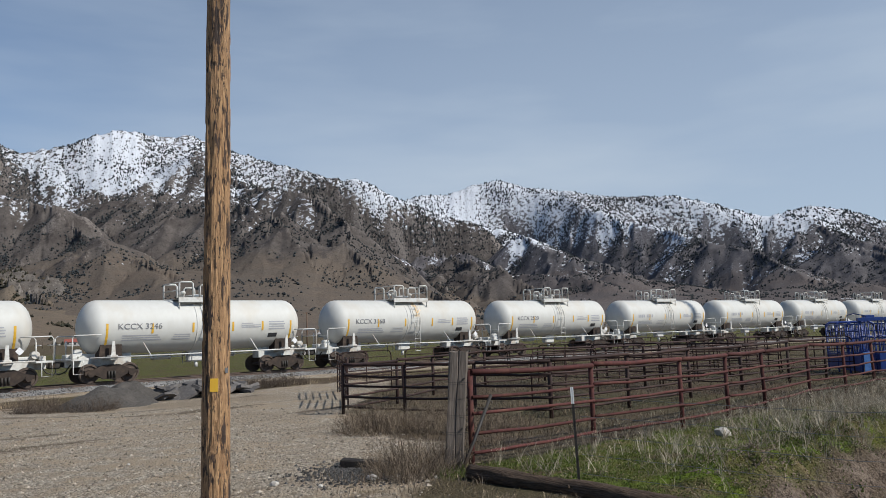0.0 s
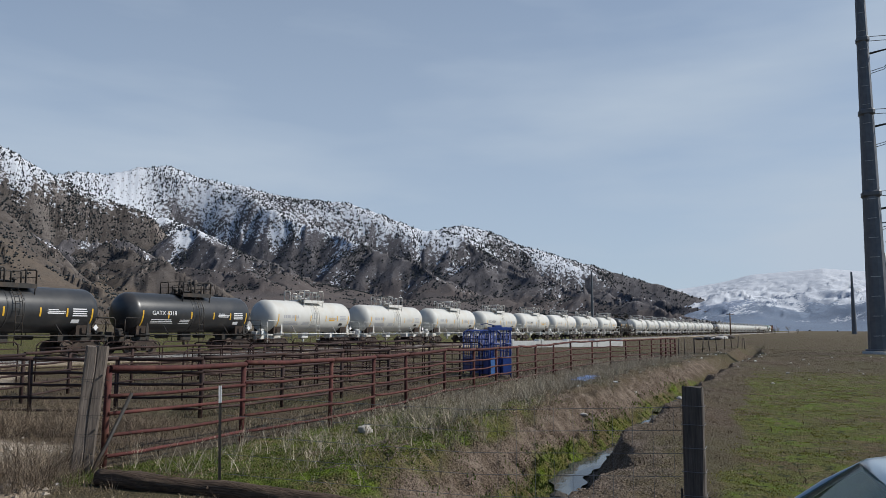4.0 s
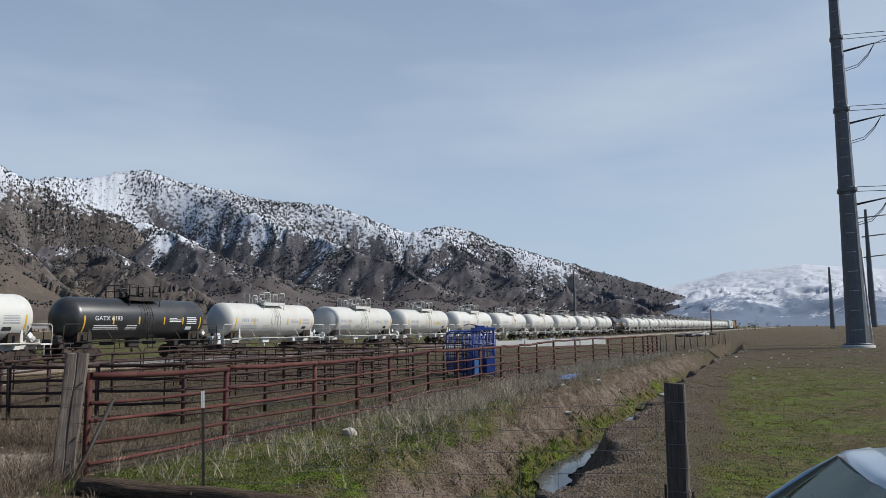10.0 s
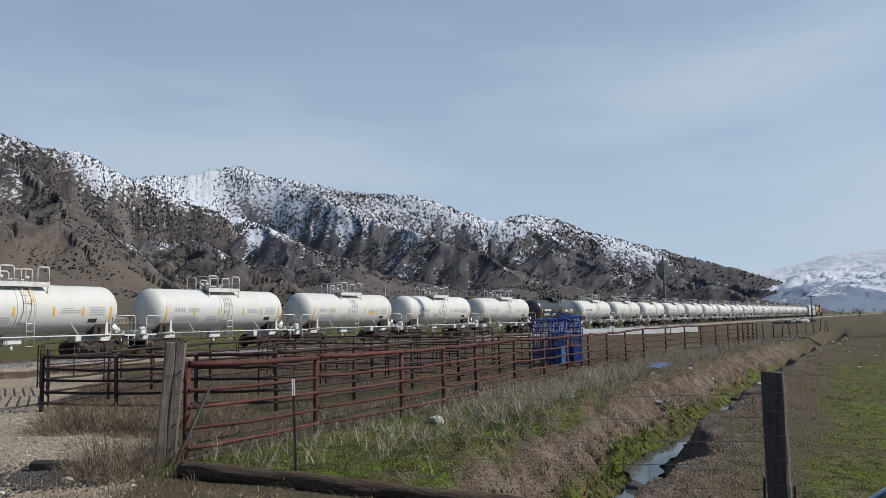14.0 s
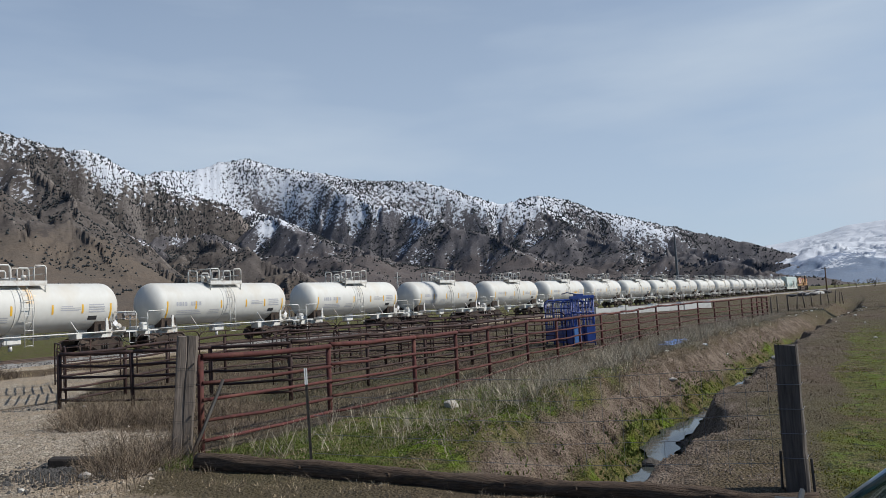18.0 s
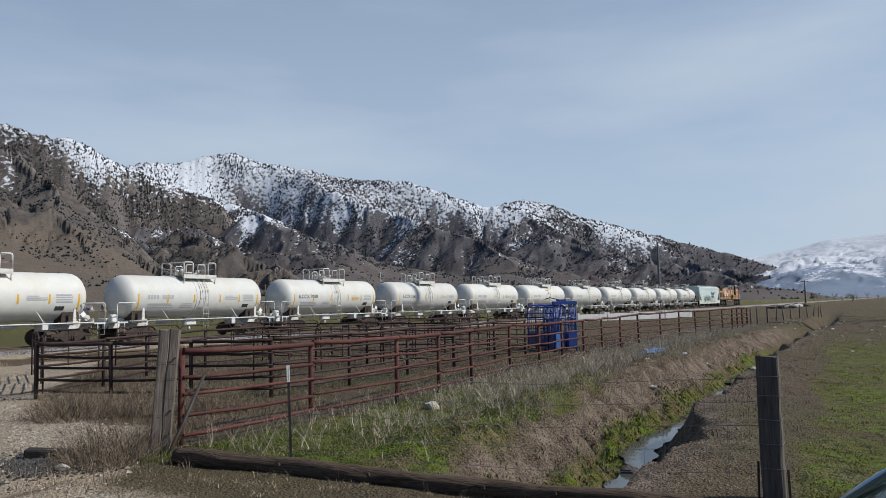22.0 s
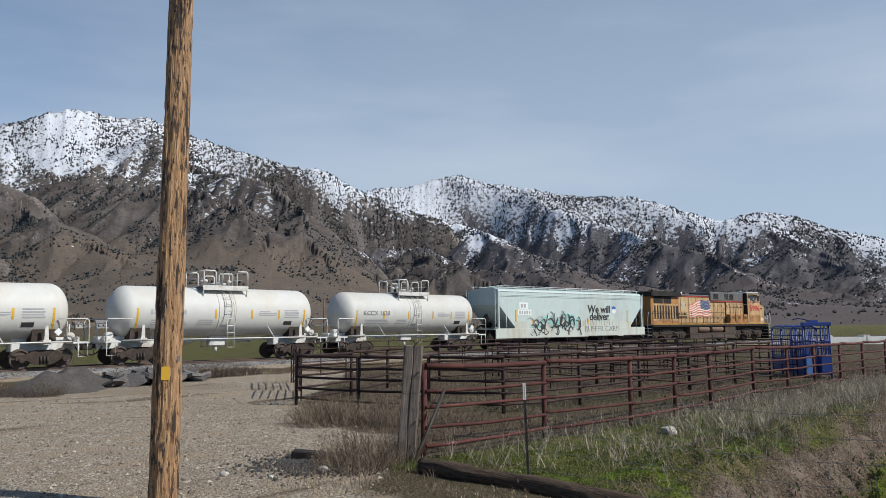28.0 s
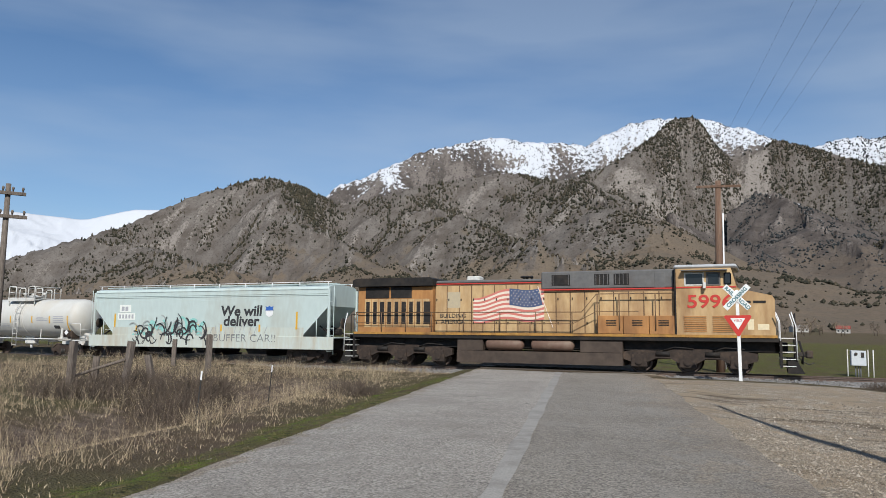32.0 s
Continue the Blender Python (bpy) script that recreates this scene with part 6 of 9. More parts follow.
    hi = [bm.verts.new((lambda p: (p[0], -1.034, p[2] + 0.02))(flag_pt(0.52 + 0.40 * k / n, 0))) for k in range(n + 1)]
    for k in range(n):
        bm.faces.new((lo[k], lo[k + 1], hi[k + 1], hi[k]))
    canton = part("flag_canton", bm, M_FLAG_BLUE, eng)
    bm = bmesh.new()
    for r in range(6):
        for c in range(8):
            p = flag_pt(0.55 + 0.05 * c + (0.025 if r % 2 else 0), (0.6 + r * 1.1) / 13)
            pts = []
            for i in range(10):
                rr = 0.042 if i % 2 == 0 else 0.018
                pts.append((p[0] + rr * math.sin(i * math.tau / 10), -1.038, p[2] + rr * math.cos(i * math.tau / 10)))
            bm.faces.new([bm.verts.new(q) for q in pts])
    part("flag_stars", bm, M_FLAG_WHITE, canton)
    bm = bmesh.new()
    add_tube(bm, [(-0.62, -1.03, 3.98), (0.12, -1.03, 2.0)], 0.02, 5)
    part("flag_pole_line", bm, M_FLAG_WHITE, eng)
    # roof fittings
    bm = bmesh.new()
    add_box(bm, -4.6, -3.9, -0.35, 0.35, 4.34, 4.60, bevel=0.06)
    part("exhaust_housing", bm, M_WHITE_STEEL, eng)
    bm = bmesh.new()
    for dx in (-0.2, 0, 0.2):
        add_tube(bm, [(-1.5 + dx, -0.3, 4.50), (-1.5 + dx, 0.25, 4.52)], [0.03, 0.09], 8)
    add_tube(bm, [(-1.5, 0, 4.3), (-1.5, 0, 4.5)], 0.04, 6)
    part("horn", bm, M_LOCO_DARK, eng)
    # walkway handrails: posts and two-level rail
    for sy in (-1, 1):
        bm = bmesh.new()
        add_tube(bm, [(-10.4, sy * 1.46, 2.72), (1.6, sy * 1.46, 2.72), (2.3, sy * 1.46, 3.55), (5.75, sy * 1.46, 3.55)], 0.024, 6)
        add_tube(bm, [(-10.4, sy * 1.46, 2.18), (1.2, sy * 1.46, 2.18), (2.3, sy * 1.46, 2.75), (4.2, sy * 1.46, 2.75)], 0.018, 6)
        part("handrail", bm, M_LOCO_SEAM, eng)
        for x in (-10.4, -8.9, -7.5, -6.05, -4.3, -2.4, -0.6, 1.15):
            bm = bmesh.new()
            add_tube(bm, [(x, sy * 1.46, 1.66), (x, sy * 1.46, 2.74)], 0.026, 6)
            part("rail_post", bm, M_LOCO_SEAM, eng)
        for x in (2.35, 3.35, 4.95):
            bm = bmesh.new()
            add_tube(bm, [(x, sy * 1.52, 1.9), (x, sy * 1.52, 3.55)], 0.03, 6)
            part("rail_post", bm, M_LOCO_SEAM, eng)
    # ends: steps, grab rails, pilot, coupler
    for sx, xe in ((-1, -10.45), (1, 9.95)):
        for sy in (-1, 1):
            bm = bmesh.new()
            for k in range(5):
                z = 0.42 + k * 0.29
                add_box(bm, min(xe, xe + sx * 0.62), max(xe, xe + sx * 0.62), sy * 1.1 - 0.3, sy * 1.1 + 0.3, z, z + 0.035)
            part("steps", bm, M_WHITE_STEEL, eng, "worn step treads")
            bm = bmesh.new()
            add_tube(bm, [(xe + sx * 0.05, sy * 1.42, 0.7), (xe + sx * 0.05, sy * 1.42, 2.3), (xe - sx * 0.1, sy * 1.42, 2.7)], 0.025, 6)
            add_tube(bm, [(xe + sx * 0.68, sy * 1.42, 0.7), (xe + sx * 0.66, sy * 1.42, 2.1), (xe + sx * 0.5, sy * 1.42, 2.7)], 0.025, 6)
            part("grab_rail", bm, M_INK_WHITE, eng)
        bm = bmesh.new()
        xs = sorted((xe + sx * 0.02, xe + sx * 0.12))
        add_box(bm, xs[0], xs[1], -1.45, 1.45, 0.35, 1.5)
        xs = sorted((xe + sx * 0.6, xe + sx * 0.72))
        add_box(bm, xs[0], xs[1], -0.75, 0.75, 0.55, 1.62)
        add_prism(bm, [(xe + sx * 0.3, 0.14), (xe + sx * 0.95, 0.14), (xe + sx * 0.62, 0.75), (xe + sx * 0.3, 0.75)], -1.35, 1.35)
        part("pilot", bm, M_LOCO_DARK, eng)
        bm = bmesh.new()
        for y in (-0.75, 0.75):
            add_tube(bm, [(xe + sx * 0.66, y, 1.6), (xe + sx * 0.66, y, 2.65)], 0.026, 6)
        add_tube(bm, [(xe + sx * 0.66, -0.75, 2.65), (xe + sx * 0.66, 0.75, 2.65)], 0.024, 6)
        add_tube(bm, [(xe + sx * 0.8, -0.5, 1.5), (xe + sx * 0.95, -0.5, 0.9), (xe + sx * 0.9, -0.5, 0.5)], 0.035, 6)
        add_tube(bm, [(xe + sx * 0.8, 0.6, 1.5), (xe + sx * 0.95, 0.6, 0.9), (xe + sx * 0.9, 0.6, 0.5)], 0.035, 6)
        part("end_rail", bm, M_LOCO_DARK, eng)
        coupler(eng, xe + sx * 0.6, sx, 0.92)
    # fuel tank and air reservoirs
    bm = bmesh.new()
    add_prism(bm, [(-4.65, 0.28), (3.45, 0.28), (3.45, 0.85), (-4.65, 0.85)], -1.45, 1.45)
    add_box(bm, -4.65, -3.3, -1.42, 1.42, 0.85, 1.42, bevel=0.02)
    add_box(bm, 1.5, 3.45, -1.42, 1.42, 0.85, 1.42, bevel=0.02)
    part("fuel_tank", bm, surface("dusty_fuel_tank", (0.048, 0.036, 0.029), (0.075, 0.056, 0.044), rough=0.7, grain=4, stain=0.8, dirt=(0.10, 0.075, 0.058), dirt_amt=0.4), eng)
    for x0, x1 in ((-3.2, -1.25), (-0.9, 1.2)):
        bm = bmesh.new()
        prof = [(x0, 0.05), (x0 + 0.05, 0.2), (x0 + 0.16, 0.28), (x1 - 0.16, 0.28), (x1 - 0.05, 0.2), (x1, 0.05)]
        add_revolve(bm, prof, 18, "X")
        rt = part("air_reservoir", bm, M_BROWN_TANK, eng)
        rt.location = (0, -1.22, 1.16)
        again(rt, pose(0, 1.22, 1.16), eng)
    for x in (-7.85, 6.25):
        six_wheel_truck(eng, x)
    # small stencil blocks on the nose side
    bm = bmesh.new()
    add_box(bm, 8.75, 9.0, -1.165, -1.14, 1.95, 2.4)
    add_box(bm, 9.15, 9.6, -1.165, -1.14, 1.95, 2.2)
    part("stencil_patch", bm, surface("pale_stencil", (0.72, 0.62, 0.42), rough=0.6), eng)
    return eng


MARKS = {45: "KCCX 3246", 44: "KCCX 3168", 43: "KCCX 2520", 33: "KCCX 2429", 32: "KCCX 2835", 30: "KCCX 3290", 29: "KCCX 3227", 17: "KCCX 3054", 9: "KCCX 3038", 8: "KCCX 2462", 1: "KCCX 1620", 38: "GATX 6150", 37: "GATX 6318", 28: "GATX 6193"}
BLACK = (18, 28, 37, 38)
YELLOW = (9, 12, 21, 25, 29, 32, 36, 39)
RUSTY = (44, 17, 6, 31, 23)
N_TANKS = 49
TRAIN = []      # (thing, distance of its middle behind the rear coupler of the locomotive)


def build_train():
    eng = locomotive()
    TRAIN.append((eng, -11.15))
    TRAIN.append((hopper_car(), 9.35))
    white, black = tank_car(), tank_car(True)
    used = set()
    bars = {}
    for k in range(1, N_TANKS + 1):
        src = black if k in BLACK else white
        if src in used:
            car = copy_thing(src, Matrix())
        else:
            car = src
            used.add(src)
        TRAIN.append((car, 18.7 + PITCH * (k - 0.5)))
    for k in range(1, N_TANKS + 1):
        car = TRAIN[k + 1][0]
        dark = k in BLACK
        if k in MARKS:
            writing("reporting_mark", MARKS[k], 0.36, pose(-3.1 if not dark else -2.9, -1.252, 2.34), M_INK_WHITE if dark else M_INK_MID, car, "stencilled reporting mark", width=1.1)
        else:
            key = "dark" if dark else "white"
            if key not in bars:
                bars[key] = part("reporting_mark", mark_bars(), M_INK_WHITE if dark else M_INK_GREY, car)
            else:
                again(bars[key], Matrix(), car)
        if k in YELLOW:
            if "y" not in bars:
                bars["y"] = part("yellow_board", yellow_board(), M_YELLOW_MARK, car)
            else:
                again(bars["y"], Matrix(), car)
        if k in RUSTY:
            if "r" not in bars:
                bars["r"] = part("rust_stain", rust_band(), M_RUST_STAIN, car, "rust run from the manway")
            else:
                again(bars["r"], Matrix(), car)
    return eng


build_train()
_tt = np.array([0, 4, 9, 13, 19, 23, 28, 30, 31, 32.0])
_ts = np.array([603.4, 524.6, 426.3, 348.5, 231.9, 154.5, 57.4, 18.0, -1.8, -21.9])
TRAIN_FIT = np.polyfit(_tt - 16, _ts, 4)


def rear(t):
    """Where the locomotive's rear coupler is along the line at t seconds."""
    return float(np.polyval(TRAIN_FIT, t - 16))


# ---- corral ----
def gz(x, y):
    return float(ground_z(x, y))


RAILS = (1.43, 1.06, 0.78, 0.49, 0.22)


def pipe_fence(name, label, pts, rails, r_top, r, m, post_r=0.05, sink=0.25, group="corral fences"):
    """A welded pipe fence through the given ground points: posts, and rails from post to post."""
    fence = empty(name, label, "fence", group)
    rng = random.Random(len(pts) * 7 + int(pts[0][0] * 3))
    tops = []
    for x, y in pts:
        z = gz(x, y)
        bm = bmesh.new()
        h = rails[0] + rng.uniform(-0.01, 0.03)
        lean = (rng.uniform(-0.02, 0.02), rng.uniform(-0.02, 0.02))
        add_tube(bm, [(x, y, z - sink), (x + lean[0], y + lean[1], z + h)], post_r, 8)
        part("post", bm, m, fence)
    for (x0, y0), (x1, y1) in zip(pts, pts[1:]):
        za, zb = gz(x0, y0), gz(x1, y1)
        for i, hgt in enumerate(rails):
            bm = bmesh.new()
            n = 5
            run = []
            dz0, dz1 = rng.uniform(-0.02, 0.02), rng.uniform(-0.02, 0.02)
            for k in range(n + 1):
                u = k / n
                sag = -0.02 * math.sin(math.pi * u) * rng.uniform(0.2, 1.4)
                run.append((x0 + (x1 - x0) * u, y0 + (y1 - y0) * u - 0.055, za * (1 - u) + zb * u + hgt + dz0 * (1 - u) + dz1 * u + sag))
            add_tube(bm, run, r_top if i == 0 else r, 8)
            part("rail", bm, m, fence)
    return fence


def panel_master():
    """A portable corral panel with rounded upper corners and stub legs."""
    p = empty("corral_panel", "dark brown portable corral panel with rounded corners", "corral panel", "corral panels")
    L, H = 3.05, 1.5
    bm = bmesh.new()
    run = [(0, 0, 0), (0, 0, H - 0.25)] + [(0.25 - 0.25 * math.cos(a), 0, H - 0.25 + 0.25 * math.sin(a)) for a in (0.4, 0.8, 1.2, 1.57)]
    run += [(L - x, 0, z) for x, _, z in run[::-1]]
    add_tube(bm, run, 0.024, 6)
    part("frame", bm, M_DARK_PIPE, p)
    for z in (0.25, 0.5, 0.75, 1.0, 1.25):
        bm = bmesh.new()
        add_tube(bm, [(0, 0, z), (L, 0, z)], 0.02, 6)
        part("rail", bm, M_DARK_PIPE, p)
    bm = bmesh.new()
    add_box(bm, L / 2 - 0.02, L / 2 + 0.02, -0.012, 0.012, 0.2, H - 0.02)
    part("centre_stay", bm, M_DARK_PIPE, p)
    return p


def panel_line(pts):
    """Panels end to end along a run of ground points."""
    out = []
    for (x0, y0), (x1, y1) in zip(pts, pts[1:]):
        d = math.hypot(x1 - x0, y1 - y0)
        n = max(1, round(d / 3.12))
        a = math.degrees(math.atan2(y1 - y0, x1 - x0))
        for k in range(n):
            u = k / n
            x, y = x0 + (x1 - x0) * u, y0 + (y1 - y0) * u
            out.append(pose(x, y, gz(x, y), 0, 0, a + (1.5 if k % 2 else -1.5)))
    return out


front = [(8.05, 8.52), (11.2, 8.6), (14.05, 8.5), (16.2, 8.62), (18.3, 8.74), (21.2, 8.85), (23.6, 8.8), (26.1, 8.85), (28.8, 8.9), (31.6, 8.95), (34.6, 8.95), (38.0, 8.9), (41.3, 8.5), (44.5, 8.1), (47.6, 7.7), (50.6, 7.3), (53.6, 6.95), (56.5, 6.66)]
pipe_fence("pipe_fence", "maroon rusted five-rail pipe fence beside the grass", front, RAILS, 0.044, 0.027, M_RUST_PIPE, 0.046)
pipe_fence("pipe_fence", "dark five-rail pipe fence at the yard corner", [(12.0, 17.7), (12.75, 15.9), (13.55, 14.05), (14.32, 12.2)], (1.36, 1.06, 0.78, 0.49, 0.20), 0.042, 0.032, M_DARK_PIPE)
pipe_fence("pipe_fence", "dark five-rail pipe fence inside the corral", [(14.32, 12.2), (17.3, 12.0), (20.3, 11.9), (23.3, 11.8), (26.3, 11.6), (29.2, 11.5)], (1.42, 1.1, 0.80, 0.5, 0.2), 0.042, 0.03, M_DARK_PIPE)
pipe_fence("pipe_fence", "dark five-rail pipe fence at the back of the corral", [(12.0, 17.7), (14.9, 18.95), (17.6, 20.3), (20.5, 20.6), (24, 20.6), (28, 20.4), (32, 20.2), (36, 19.8), (40, 19.2)], (1.36, 1.06, 0.78, 0.49, 0.2), 0.042, 0.03, M_DARK_PIPE)
pipe_fence("pipe_fence", "short red pipe fence end with close uprights", [(56.5, 6.66), (58.2, 6.5), (60.0, 6.35), (61.8, 6.2)], RAILS, 0.05, 0.036, M_RUST_PIPE, 0.06)
_pm = panel_master()
_poses = panel_line([(13.2, 19.2), (16.5, 24.5), (20.5, 25.4), (33, 24.8), (52, 22.5)]) + panel_line([(23.4, 11.9), (23.6, 20.5)]) + panel_line([(32, 11.5), (32.2, 20.2)]) + panel_line([(17.5, 15.6), (31.8, 15.0)])
_pm.matrix_basis = _poses[0]
for _p in _poses[1:]:
    copy_thing(_pm, _p)
# far thin stakes past the corral
_stk = None
for k, (x, y) in enumerate([(63.5, 6.1), (66.5, 5.9), (70, 5.4), (74, 5.0), (78, 4.6), (82.5, 4.2), (87, 3.6), (91, 3.0), (95, 2.5), (98, 2.1), (100, 1.8)]):
    if _stk is None:
        bm = bmesh.new()
        add_tube(bm, [(0, 0, -0.3), (0.02, 0.0, 1.35)], 0.05, 6)
        _stk = tagged(part("fence_stake", bm, M_DARK_WOOD), "thin dark wooden fence stake in the dry field", "stake", "field stakes")
        _stk.matrix_basis = pose(x, y, gz(x, y), 0, 2, 0)
    else:
        o = copy_thing(_stk, pose(x, y, gz(x, y), 3 * math.sin(k * 2.0), 7 * math.sin(k * 1.7), 30 * k))


# ---- timber posts, log, stake ----
def timber_post(name, label, x, y, w, d, h, lean, turn, m, pieces=1):
    post = empty(name, label, "post")
    rng = random.Random(int(x * 10))
    for k in range(pieces):
        bm = bmesh.new()
        off = (k - (pieces - 1) / 2) * w * 0.93
        n = 7
        rings = []
        for i in range(n + 1):
            z = -0.4 + (h + 0.4) * i / n
            jit = [rng.uniform(-0.008, 0.008) for _ in range(8)]
            hw, hd, c = w / 2 * 0.97, d / 2, 0.018
            top = (rng.uniform(-0.012, 0.012) if i == n else 0)
            ring = [(off - hw + c, -hd), (off + hw - c, -hd), (off + hw, -hd + c), (off + hw, hd - c), (off + hw - c, hd), (off - hw + c, hd), (off - hw, hd - c), (off - hw, -hd + c)]
            rings.append([bm.verts.new((a + jit[j], b + jit[-j], z + (top + rng.uniform(-0.015, 0.01) if i == n else 0))) for j, (a, b) in enumerate(ring)])
        for u, v in zip(rings, rings[1:]):
            for j in range(8):
                bm.faces.new((u[j], u[(j + 1) % 8], v[(j + 1) % 8], v[j]))
        bm.faces.new(rings[-1])
        bm.faces.new(rings[0][::-1])
        part("timber", bm, m, post)
    post.matrix_basis = pose(x, y, gz(x, y), lean[0], lean[1], turn)
    return post


gate_post = timber_post("gate_post", "weathered grey split timber gate post with bolts", 7.66, 8.50, 0.145, 0.20, 1.74, (-2.0, 4.4), -45, M_GREY_WOOD, 2)
bm = bmesh.new()
for z in (1.35, 0.62, 0.30):
    add_tube(bm, [(0.10, -0.13, z), (0.10, 0.13, z)], 0.014, 6)
part("bolt", bm, M_BLACK_STEEL, gate_post)
bm = bmesh.new()
for z in (1.28, 1.05, 0.8, 0.55):
    add_tube(bm, [(-0.19, -0.115, z), (0.19, -0.115, z + 0.015), (0.19, 0.115, z), (-0.19, 0.115, z + 0.01), (-0.19, -0.115, z)], 0.002, 4)
part("wire_wrap", bm, M_BLACK_STEEL, gate_post)
end_post = timber_post("fence_post", "dark square creosoted timber post by the ditch", 8.8, 0.69, 0.24, 0.22, 1.50, (0, 1.2), 0, M_DARK_WOOD)
bm = bmesh.new()
for z in (1.3, 1.1, 0.85, 0.6, 0.35):
    add_tube(bm, [(-0.13, -0.12, z), (0.13, -0.12, z), (0.13, 0.12, z + 0.01), (-0.13, 0.12, z), (-0.13, -0.12, z)], 0.004, 4)
part("wire_wrap", bm, M_STEEL_MAST, end_post)
bm = bmesh.new()
add_tube(bm, [(0.02, 0.15, 0), (0.0, 0.14, 0.40)], 0.014, 5)
add_tube(bm, [(-0.05, -0.16, 0), (-0.03, -0.15, 0.34)], 0.014, 5)
part("splinter_stub", bm, M_DARK_WOOD, end_post)
# leaning iron bar against the gate post
bm = bmesh.new()
add_tube(bm, [(7.50, 8.22, gz(7.5, 8.2) - 0.05), (7.85, 8.26, 0.50), (8.30, 8.30, 1.16)], 0.026, 6)
tagged(part("iron_bar", bm, M_BLACK_STEEL), "dark rusty iron bar leaning on the gate post", "bar")
# wire mesh hung between the end post and the ditch, nearly invisible strands
bm = bmesh.new()
for z in (0.25, 0.5, 0.75, 1.0, 1.25):
    add_tube(bm, [(8.8, 0.69, z), (8.55, 3.2, z - 0.12), (8.15, 6.5, z - 0.05)], 0.003, 4)
for k in range(10):
    y = 0.9 + k * 0.22
    add_tube(bm, [(8.8 - 0.1 * (y - 0.69), y, 0.1), (8.8 - 0.1 * (y - 0.69), y, 1.2)], 0.002, 4)
tagged(part("wire_fence", bm, M_STEEL_MAST), "thin rusted wire strands from post to stake", "wire fence")

bm = bmesh.new()
_lp = []
for k in range(15):
    u = k / 14
    x, y = 7.28 + (8.0 - 7.28) * u, 7.75 + (0.45 - 7.75) * u
    _lp.append((x, y, max(gz(x, y), -0.05) + 0.09 - 0.02 * math.sin(u * 3)))
_lp = [tuple(np.array(_lp[k // 6]) * (1 - k % 6 / 6) + np.array(_lp[min(k // 6 + 1, 14)]) * (k % 6 / 6)) for k in range(85)]
add_tube(bm, _lp, [0.108 + 0.010 * math.sin(k * 0.31) - 0.012 * k / 84 for k in range(85)], 22)
for v in bm.verts:
    v.co += Vector((0.024 * noise.noise((v.co.x * 22, v.co.y * 1.1, v.co.z * 22)) + 0.010 * noise.noise(v.co * 14), 0, 0.022 * noise.noise((v.co.x * 20 + 5, v.co.y * 1.3, v.co.z * 20)) + 0.010 * noise.noise(v.co * 17)))
M_LOG = surface("dark_brown_log", (0.120, 0.082, 0.056), (0.036, 0.026, 0.020), rough=0.95, grain=14, stain=2.5, dirt=(0.10, 0.074, 0.053), dirt_amt=0.45, bump=1.0, bump_dist=0.03, stretch=(4, 0.35, 4))
log = tagged(part("log", bm, M_LOG), "long dark timber log lying on the ground", "log")
bm = bmesh.new()
for k in (19, 33, 49, 58, 73):
    p = _lp[k]
    add_tube(bm, [(p[0] - 0.10, p[1], p[2] + 0.03), (p[0] - 0.135, p[1], p[2] + 0.045)], 0.022, 7)
part("knot", bm, M_LOG, log)

stake = empty("steel_stake", "rusty steel fence stake with a white painted top", "stake")
bm = bmesh.new()
add_box(bm, -0.018, 0.018, -0.004, 0.004, -0.3, 1.02)
add_box(bm, -0.004, 0.004, -0.004, 0.022, -0.3, 1.02)
part("shaft", bm, M_BLACK_STEEL, stake)
bm = bmesh.new()
add_box(bm, -0.02, 0.02, -0.006, 0.006, 1.02, 1.24)
add_box(bm, -0.006, 0.006, -0.006, 0.024, 1.02, 1.24)
part("white_tip", bm, M_INK_WHITE, stake)
stake.matrix_basis = pose(8.12, 6.55, gz(8.12, 6.55), 0, -1.5, -40)

# charred sleeper end on black ash by the yard
sl = empty("burnt_sleeper", "charred end of a railway sleeper on black ash", "timber")
bm = bmesh.new()
add_box(bm, -0.36, 0.36, -0.10, 0.10, 0.02, 0.19, bevel=0.02)
part("timber", bm, surface("charred_wood", (0.018, 0.016, 0.015), (0.035, 0.030, 0.027), rough=0.9, grain=14, bump=0.8), sl)
sl.matrix_basis = pose(6.85, 9.72, gz(6.85, 9.72) - 0.05, 4, 5, -50) @ Matrix.Scale(0.88, 4)


